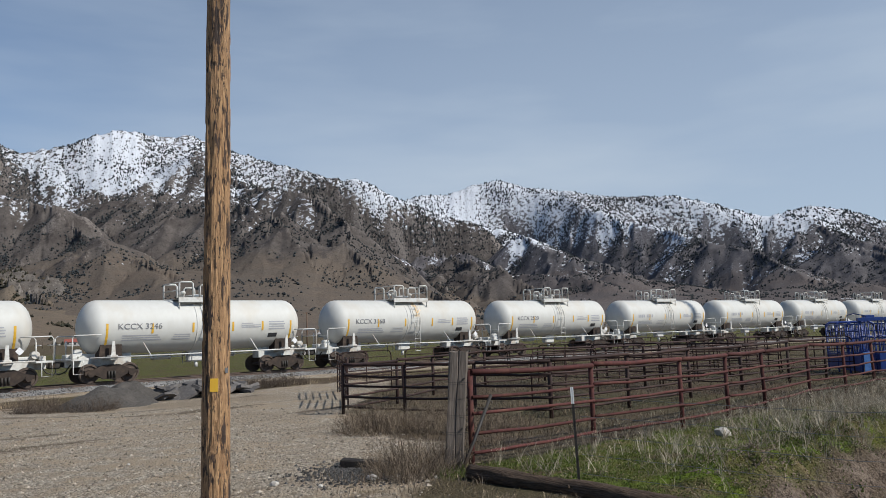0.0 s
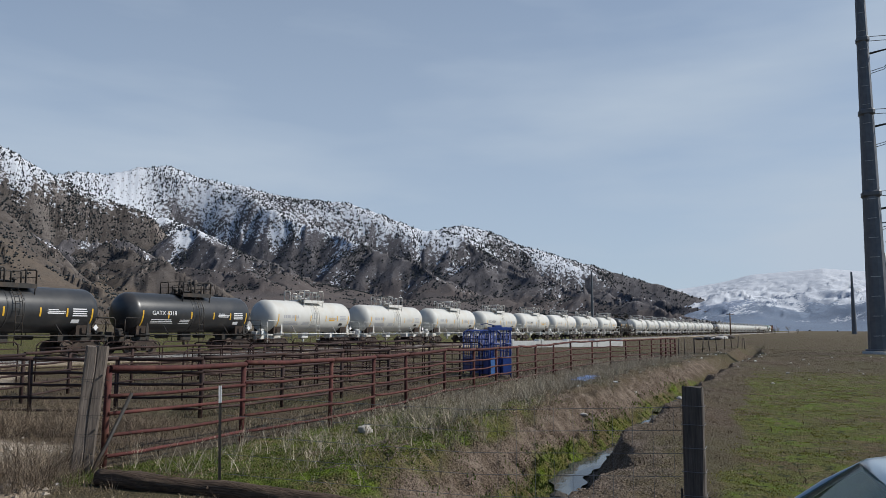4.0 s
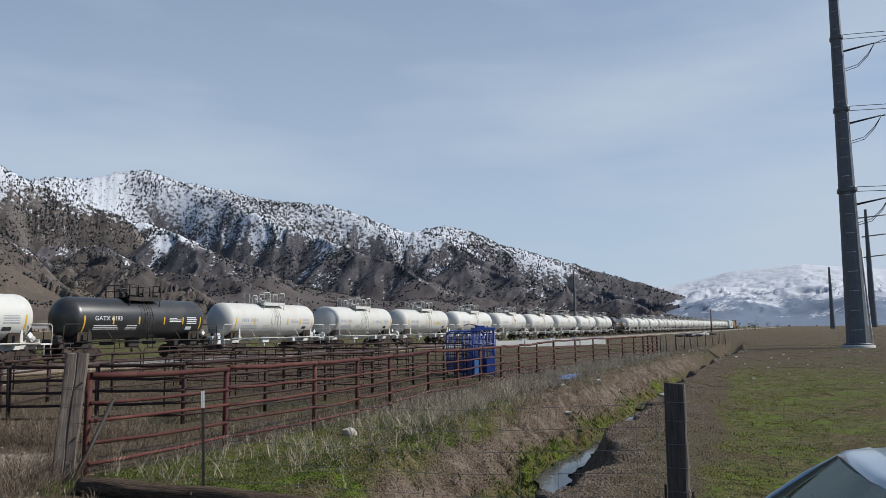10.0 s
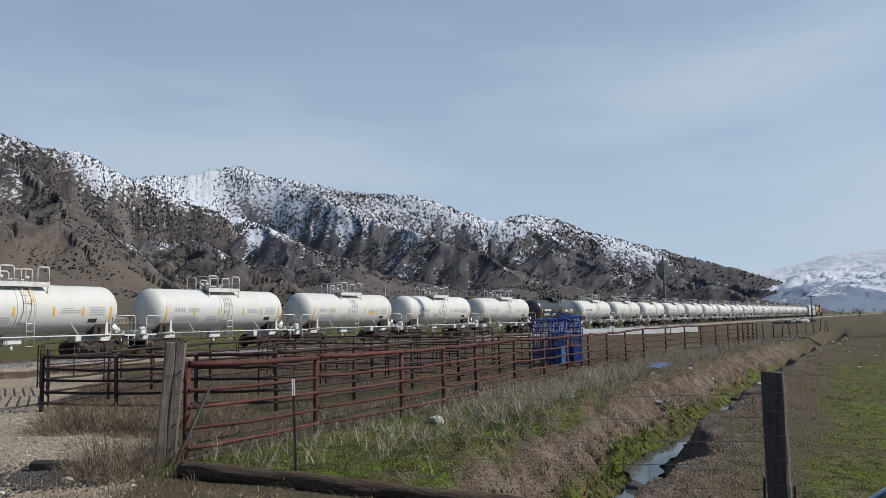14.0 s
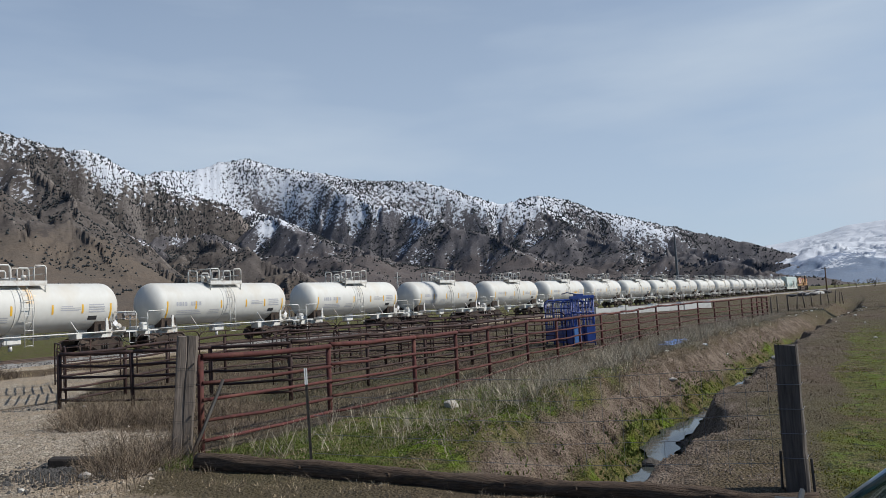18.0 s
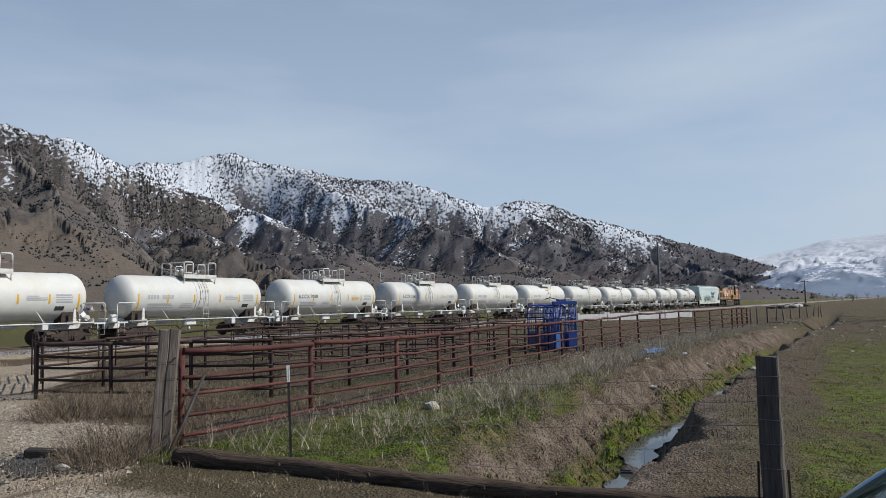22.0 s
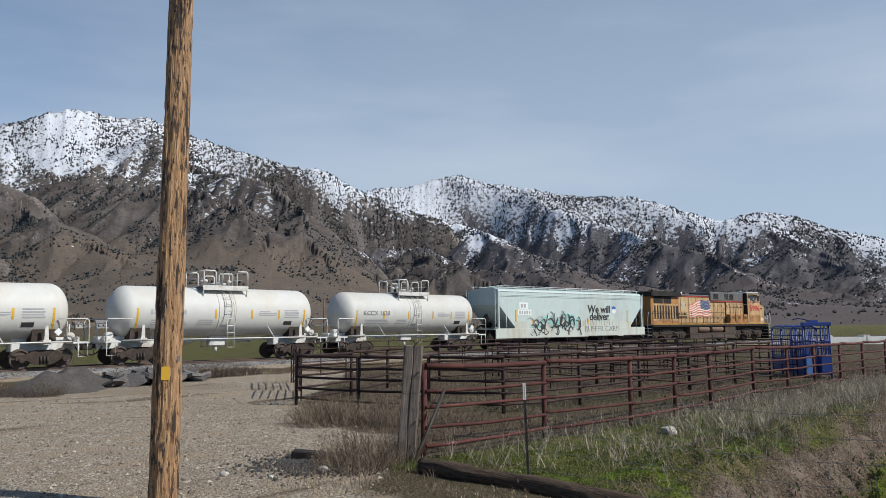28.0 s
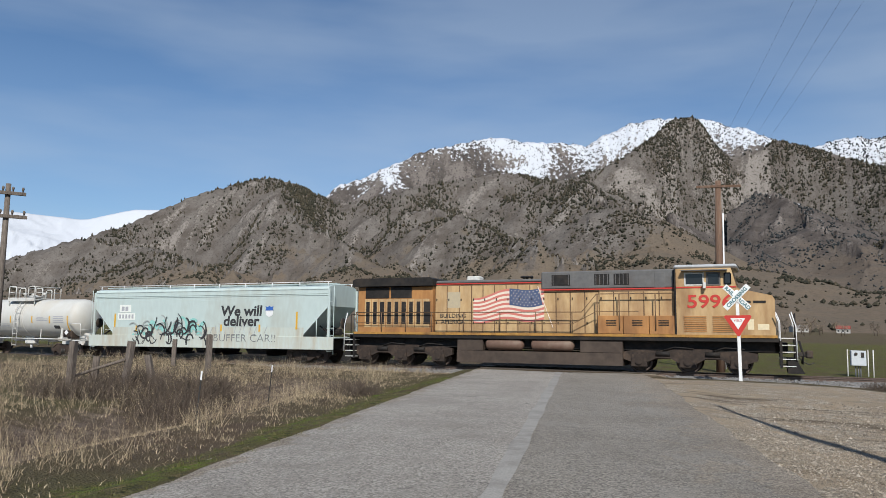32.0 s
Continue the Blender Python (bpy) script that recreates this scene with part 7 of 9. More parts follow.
# ---- near utility pole ----
def pole_material():
    """Split tan wood where the bark coat has peeled, dark coat and weathering grey in streaks."""
    m, n, l, p = node_mat("peeling_utility_pole")
    tc = n.new("ShaderNodeTexCoord")

    def streaks(sx, sz, sc, det, ro):
        mp = n.new("ShaderNodeMapping")
        mp.inputs["Scale"].default_value = (sx, sx, sz)
        l.new(tc.outputs["Object"], mp.inputs["Vector"])
        return noise_node(n, l, mp.outputs["Vector"], sc, det, ro)
    a = streaks(5, 0.75, 2.2, 7, 0.70)
    b = streaks(26, 1.2, 2.5, 5, 0.65)
    d = streaks(12, 2.6, 2.0, 6, 0.7)
    low = streaks(0.6, 0.35, 1.0, 2, 0.5)
    c = mix_node(n, l, ramp_node(n, l, b, 0.32, 0.68), (0.18, 0.086, 0.036), (0.56, 0.345, 0.17))
    c = mix_node(n, l, ramp_node(n, l, d, 0.52, 0.60), c, (0.30, 0.175, 0.085))
    c = mix_node(n, l, ramp_node(n, l, a, 0.53, 0.57), c, (0.045, 0.027, 0.019))
    c = mix_node(n, l, ramp_node(n, l, d, 0.38, 0.43, (1, 1, 1), (0, 0, 0)), c, (0.035, 0.022, 0.016))
    c = mix_node(n, l, ramp_node(n, l, a, 0.68, 0.74), c, (0.22, 0.185, 0.155))
    c = mix_node(n, l, ramp_node(n, l, low, 0.35, 0.6), c, (0.82, 0.84, 0.88), "MULTIPLY")
    l.new(c, p.inputs["Base Color"])
    p.inputs["Roughness"].default_value = 0.85
    hh = n.new("ShaderNodeMath")
    hh.operation = "MULTIPLY_ADD"
    hh.inputs[1].default_value = 0.6
    l.new(b, hh.inputs[0])
    l.new(d, hh.inputs[2])
    bump_node(n, l, p, hh.outputs[0], 0.9, 0.03)
    return m


M_POLE = pole_material()
M_OLD_POLE = surface("aged_brown_pole", (0.17, 0.10, 0.065), (0.11, 0.07, 0.05), rough=0.85, grain=9, stain=2, dirt=(0.22, 0.17, 0.13), dirt_amt=0.4, stretch=(3, 3, 0.3))
POLE_X, POLE_Y, POLE_H = 3.90, 8.45, 12.2
near_pole = empty("utility_pole", "tall wooden utility pole with peeling dark bark coating", "utility pole", "utility poles")
bm = bmesh.new()
rings = []
rng = random.Random(4)
for i in range(241):
    z = -0.5 + (POLE_H + 0.5) * i / 240
    r = 0.158 - 0.0042 * z
    ring = []
    for k in range(36):
        a = k * math.tau / 36
        ca, sa = math.cos(a), math.sin(a)
        flake = noise.noise((4.5 * ca, 4.5 * sa, z * 1.5)) + 0.5 * noise.noise((11 * ca, 11 * sa, z * 3.6))
        rr = r * (1 + 0.03 * noise.noise((2 * ca, 2 * sa, z * 0.7))) + (0.009 if flake > 0.08 else 0.0) - (0.010 if flake < -0.38 else 0.0) + 0.004 * noise.noise((16 * ca, 16 * sa, z * 5))
        ring.append(bm.verts.new((rr * ca, rr * sa, z)))
    rings.append(ring)
for u, v in zip(rings, rings[1:]):
    for k in range(36):
        bm.faces.new((u[k], u[(k + 1) % 36], v[(k + 1) % 36], v[k]))
bm.faces.new(rings[-1])
part("shaft", bm, M_POLE, near_pole)
bm = bmesh.new()
add_box(bm, -0.045, 0.045, -0.004, 0.004, -0.075, 0.075)
tag_ = part("yellow_tag", bm, M_YELLOW_MARK, near_pole, "yellow metal tag")
tag_.matrix_basis = pose(-0.09, -0.135, 1.50, 0, 0, -32)
bm = bmesh.new()
add_box(bm, -0.02, 0.02, -0.004, 0.004, -0.03, 0.03)
t2 = part("metal_tag", bm, M_STEEL_MAST, near_pole)
t2.matrix_basis = pose(0.05, -0.155, 1.66, 0, 0, 12)
near_pole.matrix_basis = pose(POLE_X, POLE_Y, gz(POLE_X, POLE_Y), 0.2, 0.4, 0)


def crossarm_pole(x, y, h, m, label, arms=((0.35, 2.4),), r=0.15, face=0.0, scale=1.0, name="utility_pole", z0=None):
    p = empty(name, label, "utility pole", "utility poles")
    bm = bmesh.new()
    add_tube(bm, [(0, 0, -0.5), (0, 0, h * 0.5), (0, 0, h)], [r, r * 0.85, r * 0.68], 10)
    part("shaft", bm, m, p)
    for dz, w in arms:
        bm = bmesh.new()
        add_box(bm, -w / 2, w / 2, -0.20, -0.09, h - dz - 0.07, h - dz + 0.07, bevel=0.01)
        arm = part("crossarm", bm, m, p)
        for k in range(4):
            xx = -w / 2 + 0.12 + k * (w - 0.24) / 3
            bm = bmesh.new()
            add_tube(bm, [(xx, -0.15, h - dz + 0.07), (xx, -0.15, h - dz + 0.2), (xx, -0.15, h - dz + 0.27)], [0.02, 0.055, 0.03], 8)
            part("insulator", bm, M_GREY_WOOD, arm)
    z = gz(x, y) if z0 is None else z0
    p.matrix_basis = pose(x, y, z, 0, 0, face)
    return p


BG = (-3.85, 45.2)
bg_pole = crossarm_pole(BG[0], BG[1], 10.9, M_OLD_POLE, "brown wooden utility pole with a crossarm beyond the track", r=0.25, face=8)
bm = bmesh.new()
add_tube(bm, [(0.27, -0.10, 0.2), (0.24, -0.08, 9.0)], 0.045, 8)
part("conduit", bm, M_INK_WHITE, bg_pole, "white riser pipe")
crossarm_pole(-29.0, 19.9, 7.5, M_GREY_WOOD, "grey wooden pole with two crossarms beside the field", arms=((0.4, 1.3), (1.35, 1.5)), r=0.15, face=55)
for k in range(4):
    bm = bmesh.new()
    a = Vector((BG[0] - 1.0 + k * 0.68, BG[1] - 0.2, 10.75 + 0.35 + gz(*BG) - 0.3))
    b = Vector((POLE_X - 0.9 + k * 0.6, POLE_Y, POLE_H + 0.1))
    pts = [a.lerp(b, u / 12) - Vector((0, 0, 1.0 * 4 * (u / 12) * (1 - u / 12) * 0.35)) for u in range(13)]
    c = Vector((b.x + 8 + k * 0.6, -32, POLE_H))
    add_tube(bm, pts + [b.lerp(c, 0.5) - Vector((0, 0, 0.5)), c], 0.0028, 4)
    tagged(part("overhead_wire", bm, M_BLACK_STEEL), "thin overhead power wire between poles", "wire", "overhead wires")


# ---- steel transmission masts ----
def mast(x, y, z0, h, r0, r1, label, detail=True):
    t = empty("transmission_mast", label, "mast", "transmission masts")
    bm = bmesh.new()
    rings = []
    for i in range(7):
        u = i / 6
        r = r0 + (r1 - r0) * u
        rings.append([bm.verts.new((r * math.cos(k * math.tau / 12 + 0.13), r * math.sin(k * math.tau / 12 + 0.13), h * u)) for k in range(12)])
    for u, v in zip(rings, rings[1:]):
        for k in range(12):
            bm.faces.new((u[k], u[(k + 1) % 12], v[(k + 1) % 12], v[k]))
    bm.faces.new(rings[-1])
    part("shaft", bm, M_STEEL_MAST, t)
    if detail:
        bm = bmesh.new()
        add_revolve(bm, [(-0.6, r0 + 0.45), (0.22, r0 + 0.45), (0.24, r0 + 0.4), (0.25, 0.1)], 24, "Z")
        part("foundation", bm, M_CONCRETE, t, "round concrete foundation")
        bm = bmesh.new()
        add_revolve(bm, [(0.25, r0 + 0.2), (0.40, r0 + 0.2), (0.41, r0)], 24, "Z")
        part("base_flange", bm, M_STEEL_MAST, t)
        for k in range(22):
            z = 1.6 + k * 1.75
            r = r0 + (r1 - r0) * z / h
            bm = bmesh.new()
            add_tube(bm, [(-r - 0.03, -r * 0.35, z), (-r - 0.03, r * 0.6, z - 0.03)], 0.022, 5)
            part("step_ring", bm, M_WHITE_STEEL, t)
        bm = bmesh.new()
        add_tube(bm, [(0.2, -r0 - 0.25, 0.1), (0.1, -r0 - 0.2, 1.4), (0.05, -r0 * 0.86, 9)], 0.09, 8)
        part("cable_duct", bm, M_WHITE_STEEL, t)
    t.matrix_basis = pose(x, y, z0)
    return t


mast_a = mast(76.9, -9.75, gz(76.9, -9.75), 46, 0.94, 0.24, "dark tapered steel transmission mast on a round concrete base")
for zc in (13.0, 20.6, 27.5, 34.6):
    r = 0.94 - 0.70 * zc / 46
    bm = bmesh.new()
    add_tube(bm, [(0, -r, zc), (0.2, -r - 2.6, zc + 0.5)], [0.10, 0.06], 8)
    arm = part("post_insulator", bm, M_BLACK_STEEL, mast_a)
    for dz in (0.0, 0.42):
        bm = bmesh.new()
        far = Vector((14, -130, zc + 3.0 + dz))
        st = Vector((0, -r * 0.9, zc + 1.2 + dz))
        pts = [st.lerp(far, u / 14) - Vector((0, 0, 14 * (u / 14) * (1 - u / 14))) * 0.35 for u in range(15)]
        add_tube(bm, pts, 0.03, 4)
        part("conductor", bm, M_BLACK_STEEL, mast_a)
        bm = bmesh.new()
        loop = [Vector((0, -r * 0.95, zc - 1.7 - dz * 0.5)), Vector((0.05, -r - 1.1, zc - 1.4 - dz * 0.5)), Vector((0.1, -r - 2.0, zc - 0.5 - dz * 0.4)), Vector((0.2, -r - 2.6, zc + 0.45)), Vector((0.3, -r - 4.0, zc + 1.0 - dz)), Vector((0.5, -r - 6, zc + 1.6 - dz))]
        add_tube(bm, loop, 0.03, 4)
        part("jumper_loop", bm, M_BLACK_STEEL, mast_a)
    bm = bmesh.new()
    add_box(bm, -r * 1.05, r * 1.05, -r * 1.05, r * 1.05, zc + 1.0, zc + 1.7, bevel=0.2)
    part("wire_bracket", bm, M_STEEL_MAST, mast_a)
az = radians(98.2)
mast_b = mast(270 * math.sin(az), 270 * math.cos(az), 1.2, 37, 1.15, 0.4, "slim dark steel transmission mast with crossarms far off", False)
for zc in (22, 28.5, 34.5):
    bm = bmesh.new()
    add_tube(bm, [(0, -6.5, zc + 0.6), (0, 0, zc), (0, 4.2 if zc > 30 else 1.5, zc - 0.2)], 0.22, 6)
    part("crossarm", bm, M_STEEL_MAST, mast_b)
az = radians(95.8)
mast(330 * math.sin(az), 330 * math.cos(az), 0.6, 24, 0.95, 0.35, "plain dark steel mast far off in the field", False)
az = radians(78.4)
mast(205 * math.sin(az), 205 * math.cos(az), 1.0, 16.6, 0.45, 0.2, "slim dark pole beyond the railway", False)

# distribution line along the plain
for a, d, h, arms in ((36.3, 225, 11, 1), (31.74, 250, 11, 1), (29.35, 260, 11, 1), (34.46, 420, 12, 1), (39.6, 330, 12, 1), (44.5, 300, 12, 1), (49, 300, 12, 1), (57.58, 320, 17, 3), (62, 360, 14, 1), (25.5, 300, 11, 1), (-8.4, 190, 12.5, 1), (88.05, 260, 7.4, 1)):
    x, y = d * math.sin(radians(a)), d * math.cos(radians(a))
    if arms == 3:
        crossarm_pole(x, y, h, M_WHITE_STEEL, "pale tall pole with three crossarms on the plain", arms=((0.3, 2.0), (2.2, 3.4), (4.2, 2.4)), r=0.22, face=-a)
    else:
        crossarm_pole(x, y, h, M_OLD_POLE, "dark wooden power pole with a crossarm on the plain", r=0.24, face=-a + 20)


# ---- crossing sign and cabinet ----
def crossing_sign():
    s = empty("crossing_sign", "white railroad crossing sign over a red and white triangle", "road sign")
    M_SIGN = surface("sign_white", (0.78, 0.78, 0.76), (0.70, 0.70, 0.68), rough=0.45, grain=6, stain=2, dirt=(0.55, 0.52, 0.46), dirt_amt=0.25)
    M_SIGN_INK = surface("sign_dark_letters", (0.12, 0.22, 0.24), rough=0.6)
    bm = bmesh.new()
    add_box(bm, -0.06, 0.06, -0.05, 0.05, -0.4, 3.5, bevel=0.01)
    part("post", bm, M_SIGN, s)
    for k, (ang, txt) in enumerate(((45, ("RAIL", "ROAD")), (-45, ("CROSS", "SING")))):
        bm = bmesh.new()
        add_box(bm, -0.62, 0.62, -0.012, 0.012, -0.115, 0.115, bevel=0.006)
        b = part("blade", bm, M_SIGN, s)
        b.matrix_basis = pose(0, -0.07 - 0.03 * k, 3.22, 0, ang, 0)
        if k == 0:
            writing("lettering", "RAIL", 0.2, pose(-0.36, -0.016, -0.07), M_SIGN_INK, b, bold=0.006)
            writing("lettering", "ROAD", 0.2, pose(0.36, -0.016, -0.07), M_SIGN_INK, b, bold=0.006)
        else:
            writing("lettering", "CROSSING", 0.2, pose(0.0, -0.016, -0.07), M_SIGN_INK, b, bold=0.006, width=1.05)
    bm = bmesh.new()
    add_prism(bm, [(-0.46, 2.52), (0.46, 2.52), (0.50, 2.46), (0.04, 1.72), (-0.04, 1.72), (-0.50, 2.46)], -0.07, -0.055)
    part("yield_triangle", bm, M_RED, s)
    bm = bmesh.new()
    add_prism(bm, [(-0.27, 2.41), (0.27, 2.41), (0.0, 1.97)], -0.078, -0.071)
    part("yield_centre", bm, M_SIGN, s)
    writing("lettering", "YIELD", 0.12, pose(0, -0.081, 2.28), M_RED, s)
    return s


_cs = crossing_sign()
_cs.matrix_basis = pose(-2.02, 31.35, gz(-2.02, 31.35), 0, -1.6, -2)
cab = empty("signal_cabinet", "grey equipment cabinet between four posts beside the track", "cabinet")
bm = bmesh.new()
add_box(bm, -0.40, 0.40, -0.25, 0.25, 1.05, 1.95, bevel=0.02)
box_ = part("box", bm, surface("light_grey_cabinet", (0.55, 0.58, 0.60), (0.48, 0.51, 0.53), rough=0.5, grain=5), cab)
bm = bmesh.new()
add_tube(bm, [(-0.15, -0.26, 1.75), (-0.15, -0.30, 1.75)], 0.09, 12)
add_box(bm, 0.12, 0.28, -0.29, -0.25, 1.55, 1.85)
part("meter", bm, M_BLACK_STEEL, box_)
for x, y in ((-0.62, -0.35), (0.75, -0.35), (-0.5, 0.4), (0.6, 0.4)):
    bm = bmesh.new()
    add_tube(bm, [(x, y, -0.2), (x, y, 2.0)], 0.035, 6)
    part("post", bm, M_WHITE_STEEL, cab)
for x in (-0.15, 0.0, 0.12):
    bm = bmesh.new()
    add_tube(bm, [(x, 0, 0), (x, 0, 1.05)], 0.04, 6)
    part("conduit", bm, M_STEEL_MAST, cab)
cab.matrix_basis = pose(3.05, 46.8, gz(3.05, 46.8) - 0.35, 0, 0, 5) @ Matrix.Scale(0.9, 4)


# ---- blue cattle chute ----
M_BLUE = surface("blue_painted_steel", (0.010, 0.033, 0.17), (0.014, 0.048, 0.24), rough=0.45, grain=6, stain=2, dirt=(0.06, 0.06, 0.12), dirt_amt=0.3)
M_BLUE_PALE = surface("worn_blue_panel", (0.12, 0.24, 0.50), (0.08, 0.18, 0.44), rough=0.5, grain=6, stain=1.5, dirt=(0.05, 0.10, 0.28), dirt_amt=0.4)
ch = empty("cattle_chute", "blue steel cattle chute with a barred squeeze cage", "cattle chute")


def chute_bar(name, pts, r, m=M_BLUE, sides=6):
    bm = bmesh.new()
    add_tube(bm, pts, r, sides)
    return part(name, bm, m, ch)


def chute_plate(name, box, m=M_BLUE):
    bm = bmesh.new()
    add_box(bm, *box, bevel=0.008)
    return part(name, bm, m, ch)


for x in (0, 1.4):
    for y in (0, 1.1, 2.2, 3.2):
        chute_bar("post", [(x, y, 0), (x, y, 2.12 if y < 1 else 2.0)], 0.05, sides=8)
    for z in (0.85, 1.15, 1.42, 1.7, 1.98):
        chute_bar("rail", [(x, 0, z), (x, 3.2, z)], 0.03)
    for k in range(13):
        chute_bar("bar", [(x + 0.03, 0.12 + k * 0.245, 0.75), (x + 0.03, 0.12 + k * 0.245, 1.98)], 0.018)
    chute_plate("side_panel", (x - 0.02, x + 0.02, 0.05, 3.15, 0.12, 0.80))
for y in (0, 1.1, 2.2, 3.2):
    h = 2.12 if y < 1 else 2.0
    chute_bar("hoop", [(0, y, h - 0.12), (0.06, y, h), (0.22, y, h + 0.08), (1.18, y, h + 0.08), (1.34, y, h), (1.4, y, h - 0.12)], 0.05, sides=8)
chute_plate("head_gate_beam", (-0.06, 1.46, -0.10, 0.08, 2.10, 2.24))
chute_plate("lever_box", (0.35, 0.8, -0.05, 0.3, 2.24, 2.33))
chute_bar("lever", [(0.5, 0.1, 2.3), (0.3, 0.9, 2.42), (0.28, 1.5, 2.36)], 0.022)
for x in (0.10, 0.28, 0.46, 0.94, 1.12, 1.30):
    chute_bar("gate_bar", [(x, -0.03, 0.15), (x, -0.03, 2.1)], 0.03)
for z in (0.9, 1.5):
    chute_bar("gate_rail", [(0.03, -0.06, z), (0.6, -0.06, z)], 0.028)
    chute_bar("gate_rail", [(0.8, -0.06, z), (1.37, -0.06, z)], 0.028)
chute_plate("lower_gate", (0.05, 0.50, -0.10, -0.07, 0.12, 0.88), M_BLUE_PALE)
chute_plate("lower_gate", (0.85, 1.36, -0.10, -0.07, 0.12, 0.88))
for x in (0.45, 0.95):
    for k in range(5):
        chute_bar("squeeze_bar", [(x, 0.4 + k * 0.55, 0.3), (x, 0.4 + k * 0.55, 1.85)], 0.022)
ch.matrix_basis = pose(31.55, 11.05, gz(31.5, 10.95), 0, 0, -48) @ Matrix.Diagonal((0.74, 1, 0.98, 1))

# white trough units beyond the corral
M_WHITE_TROUGH = surface("white_concrete", (0.72, 0.71, 0.67), (0.62, 0.61, 0.57), rough=0.7, grain=5, stain=1, dirt=(0.5, 0.47, 0.42), dirt_amt=0.3)
bm = bmesh.new()
add_prism(bm, [(-1.9, 0), (1.9, 0), (1.9, 0.95), (1.7, 0.95), (1.6, 0.75), (-1.6, 0.75), (-1.7, 0.95), (-1.9, 0.95)], -0.5, 0.5)
_tr = tagged(part("trough", bm, M_WHITE_TROUGH), "long white concrete feed trough in the dry field", "trough", "feed troughs")
_tr.matrix_basis = pose(84.2, 25.2, gz(84.2, 25.2), 0, 0, -42)
for k in (1, 2, 3):
    copy_thing(_tr, pose(84.2 + 2.95 * k, 25.2 - 2.65 * k, gz(88, 21), 0, 0, -42))


# ---- spoil heaps ----
def heap(name, label, x, y, rx, ry, h, m, seed, cat):
    n, k = 40, 16
    v = [(x, y, gz(x, y) + h)]
    for j in range(1, k + 1):
        u = j / k
        for i in range(n):
            a = i * math.tau / n
            r = u * (1 + 0.14 * noise.noise((2 * math.cos(a), 2 * math.sin(a), seed)))
            px, py = x + rx * r * math.cos(a), y + ry * r * math.sin(a)
            z = h * (1 - u * u) ** 1.5 * (1 + 0.3 * noise.noise((px * 1.6, py * 1.6, seed))) + 0.05 * noise.noise((px * 5, py * 5, seed))
            v.append((px, py, gz(px, py) + max(z, -0.05) - (0.06 if j == k else 0)))
    fs = [(0, 1 + i, 1 + (i + 1) % n) for i in range(n)]
    for j in range(k - 1):
        for i in range(n):
            a, b = 1 + j * n + i, 1 + j * n + (i + 1) % n
            fs.append((a, a + n, b + n, b))
    return tagged(mesh_np(name, v, fs, m, smooth=True), label, cat)


M_GREY_GRAVEL = surface("grey_gravel_heap", (0.095, 0.086, 0.077), (0.050, 0.045, 0.040), rough=0.95, grain=14, stain=1.2, dirt=(0.115, 0.102, 0.089), dirt_amt=0.4, bump=1.0, bump_dist=0.04)
heap("spoil_mound", "grey gravel heap beside the track", 9.1, 28.3, 1.9, 1.4, 0.68, M_GREY_GRAVEL, 3.1, "gravel heap")
heap("spoil_mound", "low grey gravel heap behind the larger one", 10.6, 30.2, 1.6, 1.1, 0.7, M_GREY_GRAVEL, 6.7, "gravel heap")
M_SLAB = surface("broken_asphalt", (0.075, 0.07, 0.068), (0.13, 0.12, 0.115), rough=0.9, grain=12, stain=2, dirt=(0.20, 0.18, 0.16), dirt_amt=0.3, bump=0.6, vary=0.3)
rng = random.Random(12)
for k in range(46):
    bm = bmesh.new()
    w, d, t = rng.uniform(0.25, 0.75), rng.uniform(0.2, 0.5), rng.uniform(0.07, 0.14)
    pts = [(w * (0.7 + 0.5 * rng.random()) * math.cos(a), d * (0.7 + 0.5 * rng.random()) * math.sin(a)) for a in (0, 0.9, 1.9, 3.0, 4.1, 5.2)]
    lo = [bm.verts.new((x, y, -t / 2)) for x, y in pts]
    hi = [bm.verts.new((x * 0.96, y * 0.96, t / 2)) for x, y in pts]
    bm.faces.new(hi)
    bm.faces.new(lo[::-1])
    for i in range(6):
        bm.faces.new((lo[i], lo[(i + 1) % 6], hi[(i + 1) % 6], hi[i]))
    u = rng.random()
    x, y = 11.6 + 3.6 * u + rng.uniform(-0.4, 0.4), 29.4 + 0.6 * u + rng.uniform(-0.8, 0.8)
    s = tagged(part("asphalt_slab", bm, M_SLAB), "broken dark asphalt slab in a heap by the track", "rubble", "asphalt rubble")
    s.matrix_basis = pose(x, y, gz(x, y) + rng.uniform(0.05, 0.55) * (1 - abs(u - 0.4)), rng.uniform(-28, 28), rng.uniform(-28, 28), rng.uniform(0, 360))
rng = random.Random(31)
for k in range(14):
    bm = bmesh.new()
    bmesh.ops.create_icosphere(bm, subdivisions=1, radius=rng.uniform(0.5, 1.0))
    for v in bm.verts:
        v.co = Vector((v.co.x * 1.9, v.co.y, v.co.z * 0.55)) * (1 + 0.4 * noise.noise(v.co * 1.7 + Vector((k, 0, 0))))
    b = tagged(part("debris_lump", bm, (M_CONCRETE, M_SLAB, M_DARK_WOOD)[k % 3]), "lump of pale and dark debris heaped in the field", "debris", "field debris")
    x, y = 168 + rng.uniform(-12, 26), 8.6 + rng.uniform(-2, 3)
    b.matrix_basis = pose(x, y, gz(x, y) + 0.35, 0, 0, rng.uniform(0, 180))


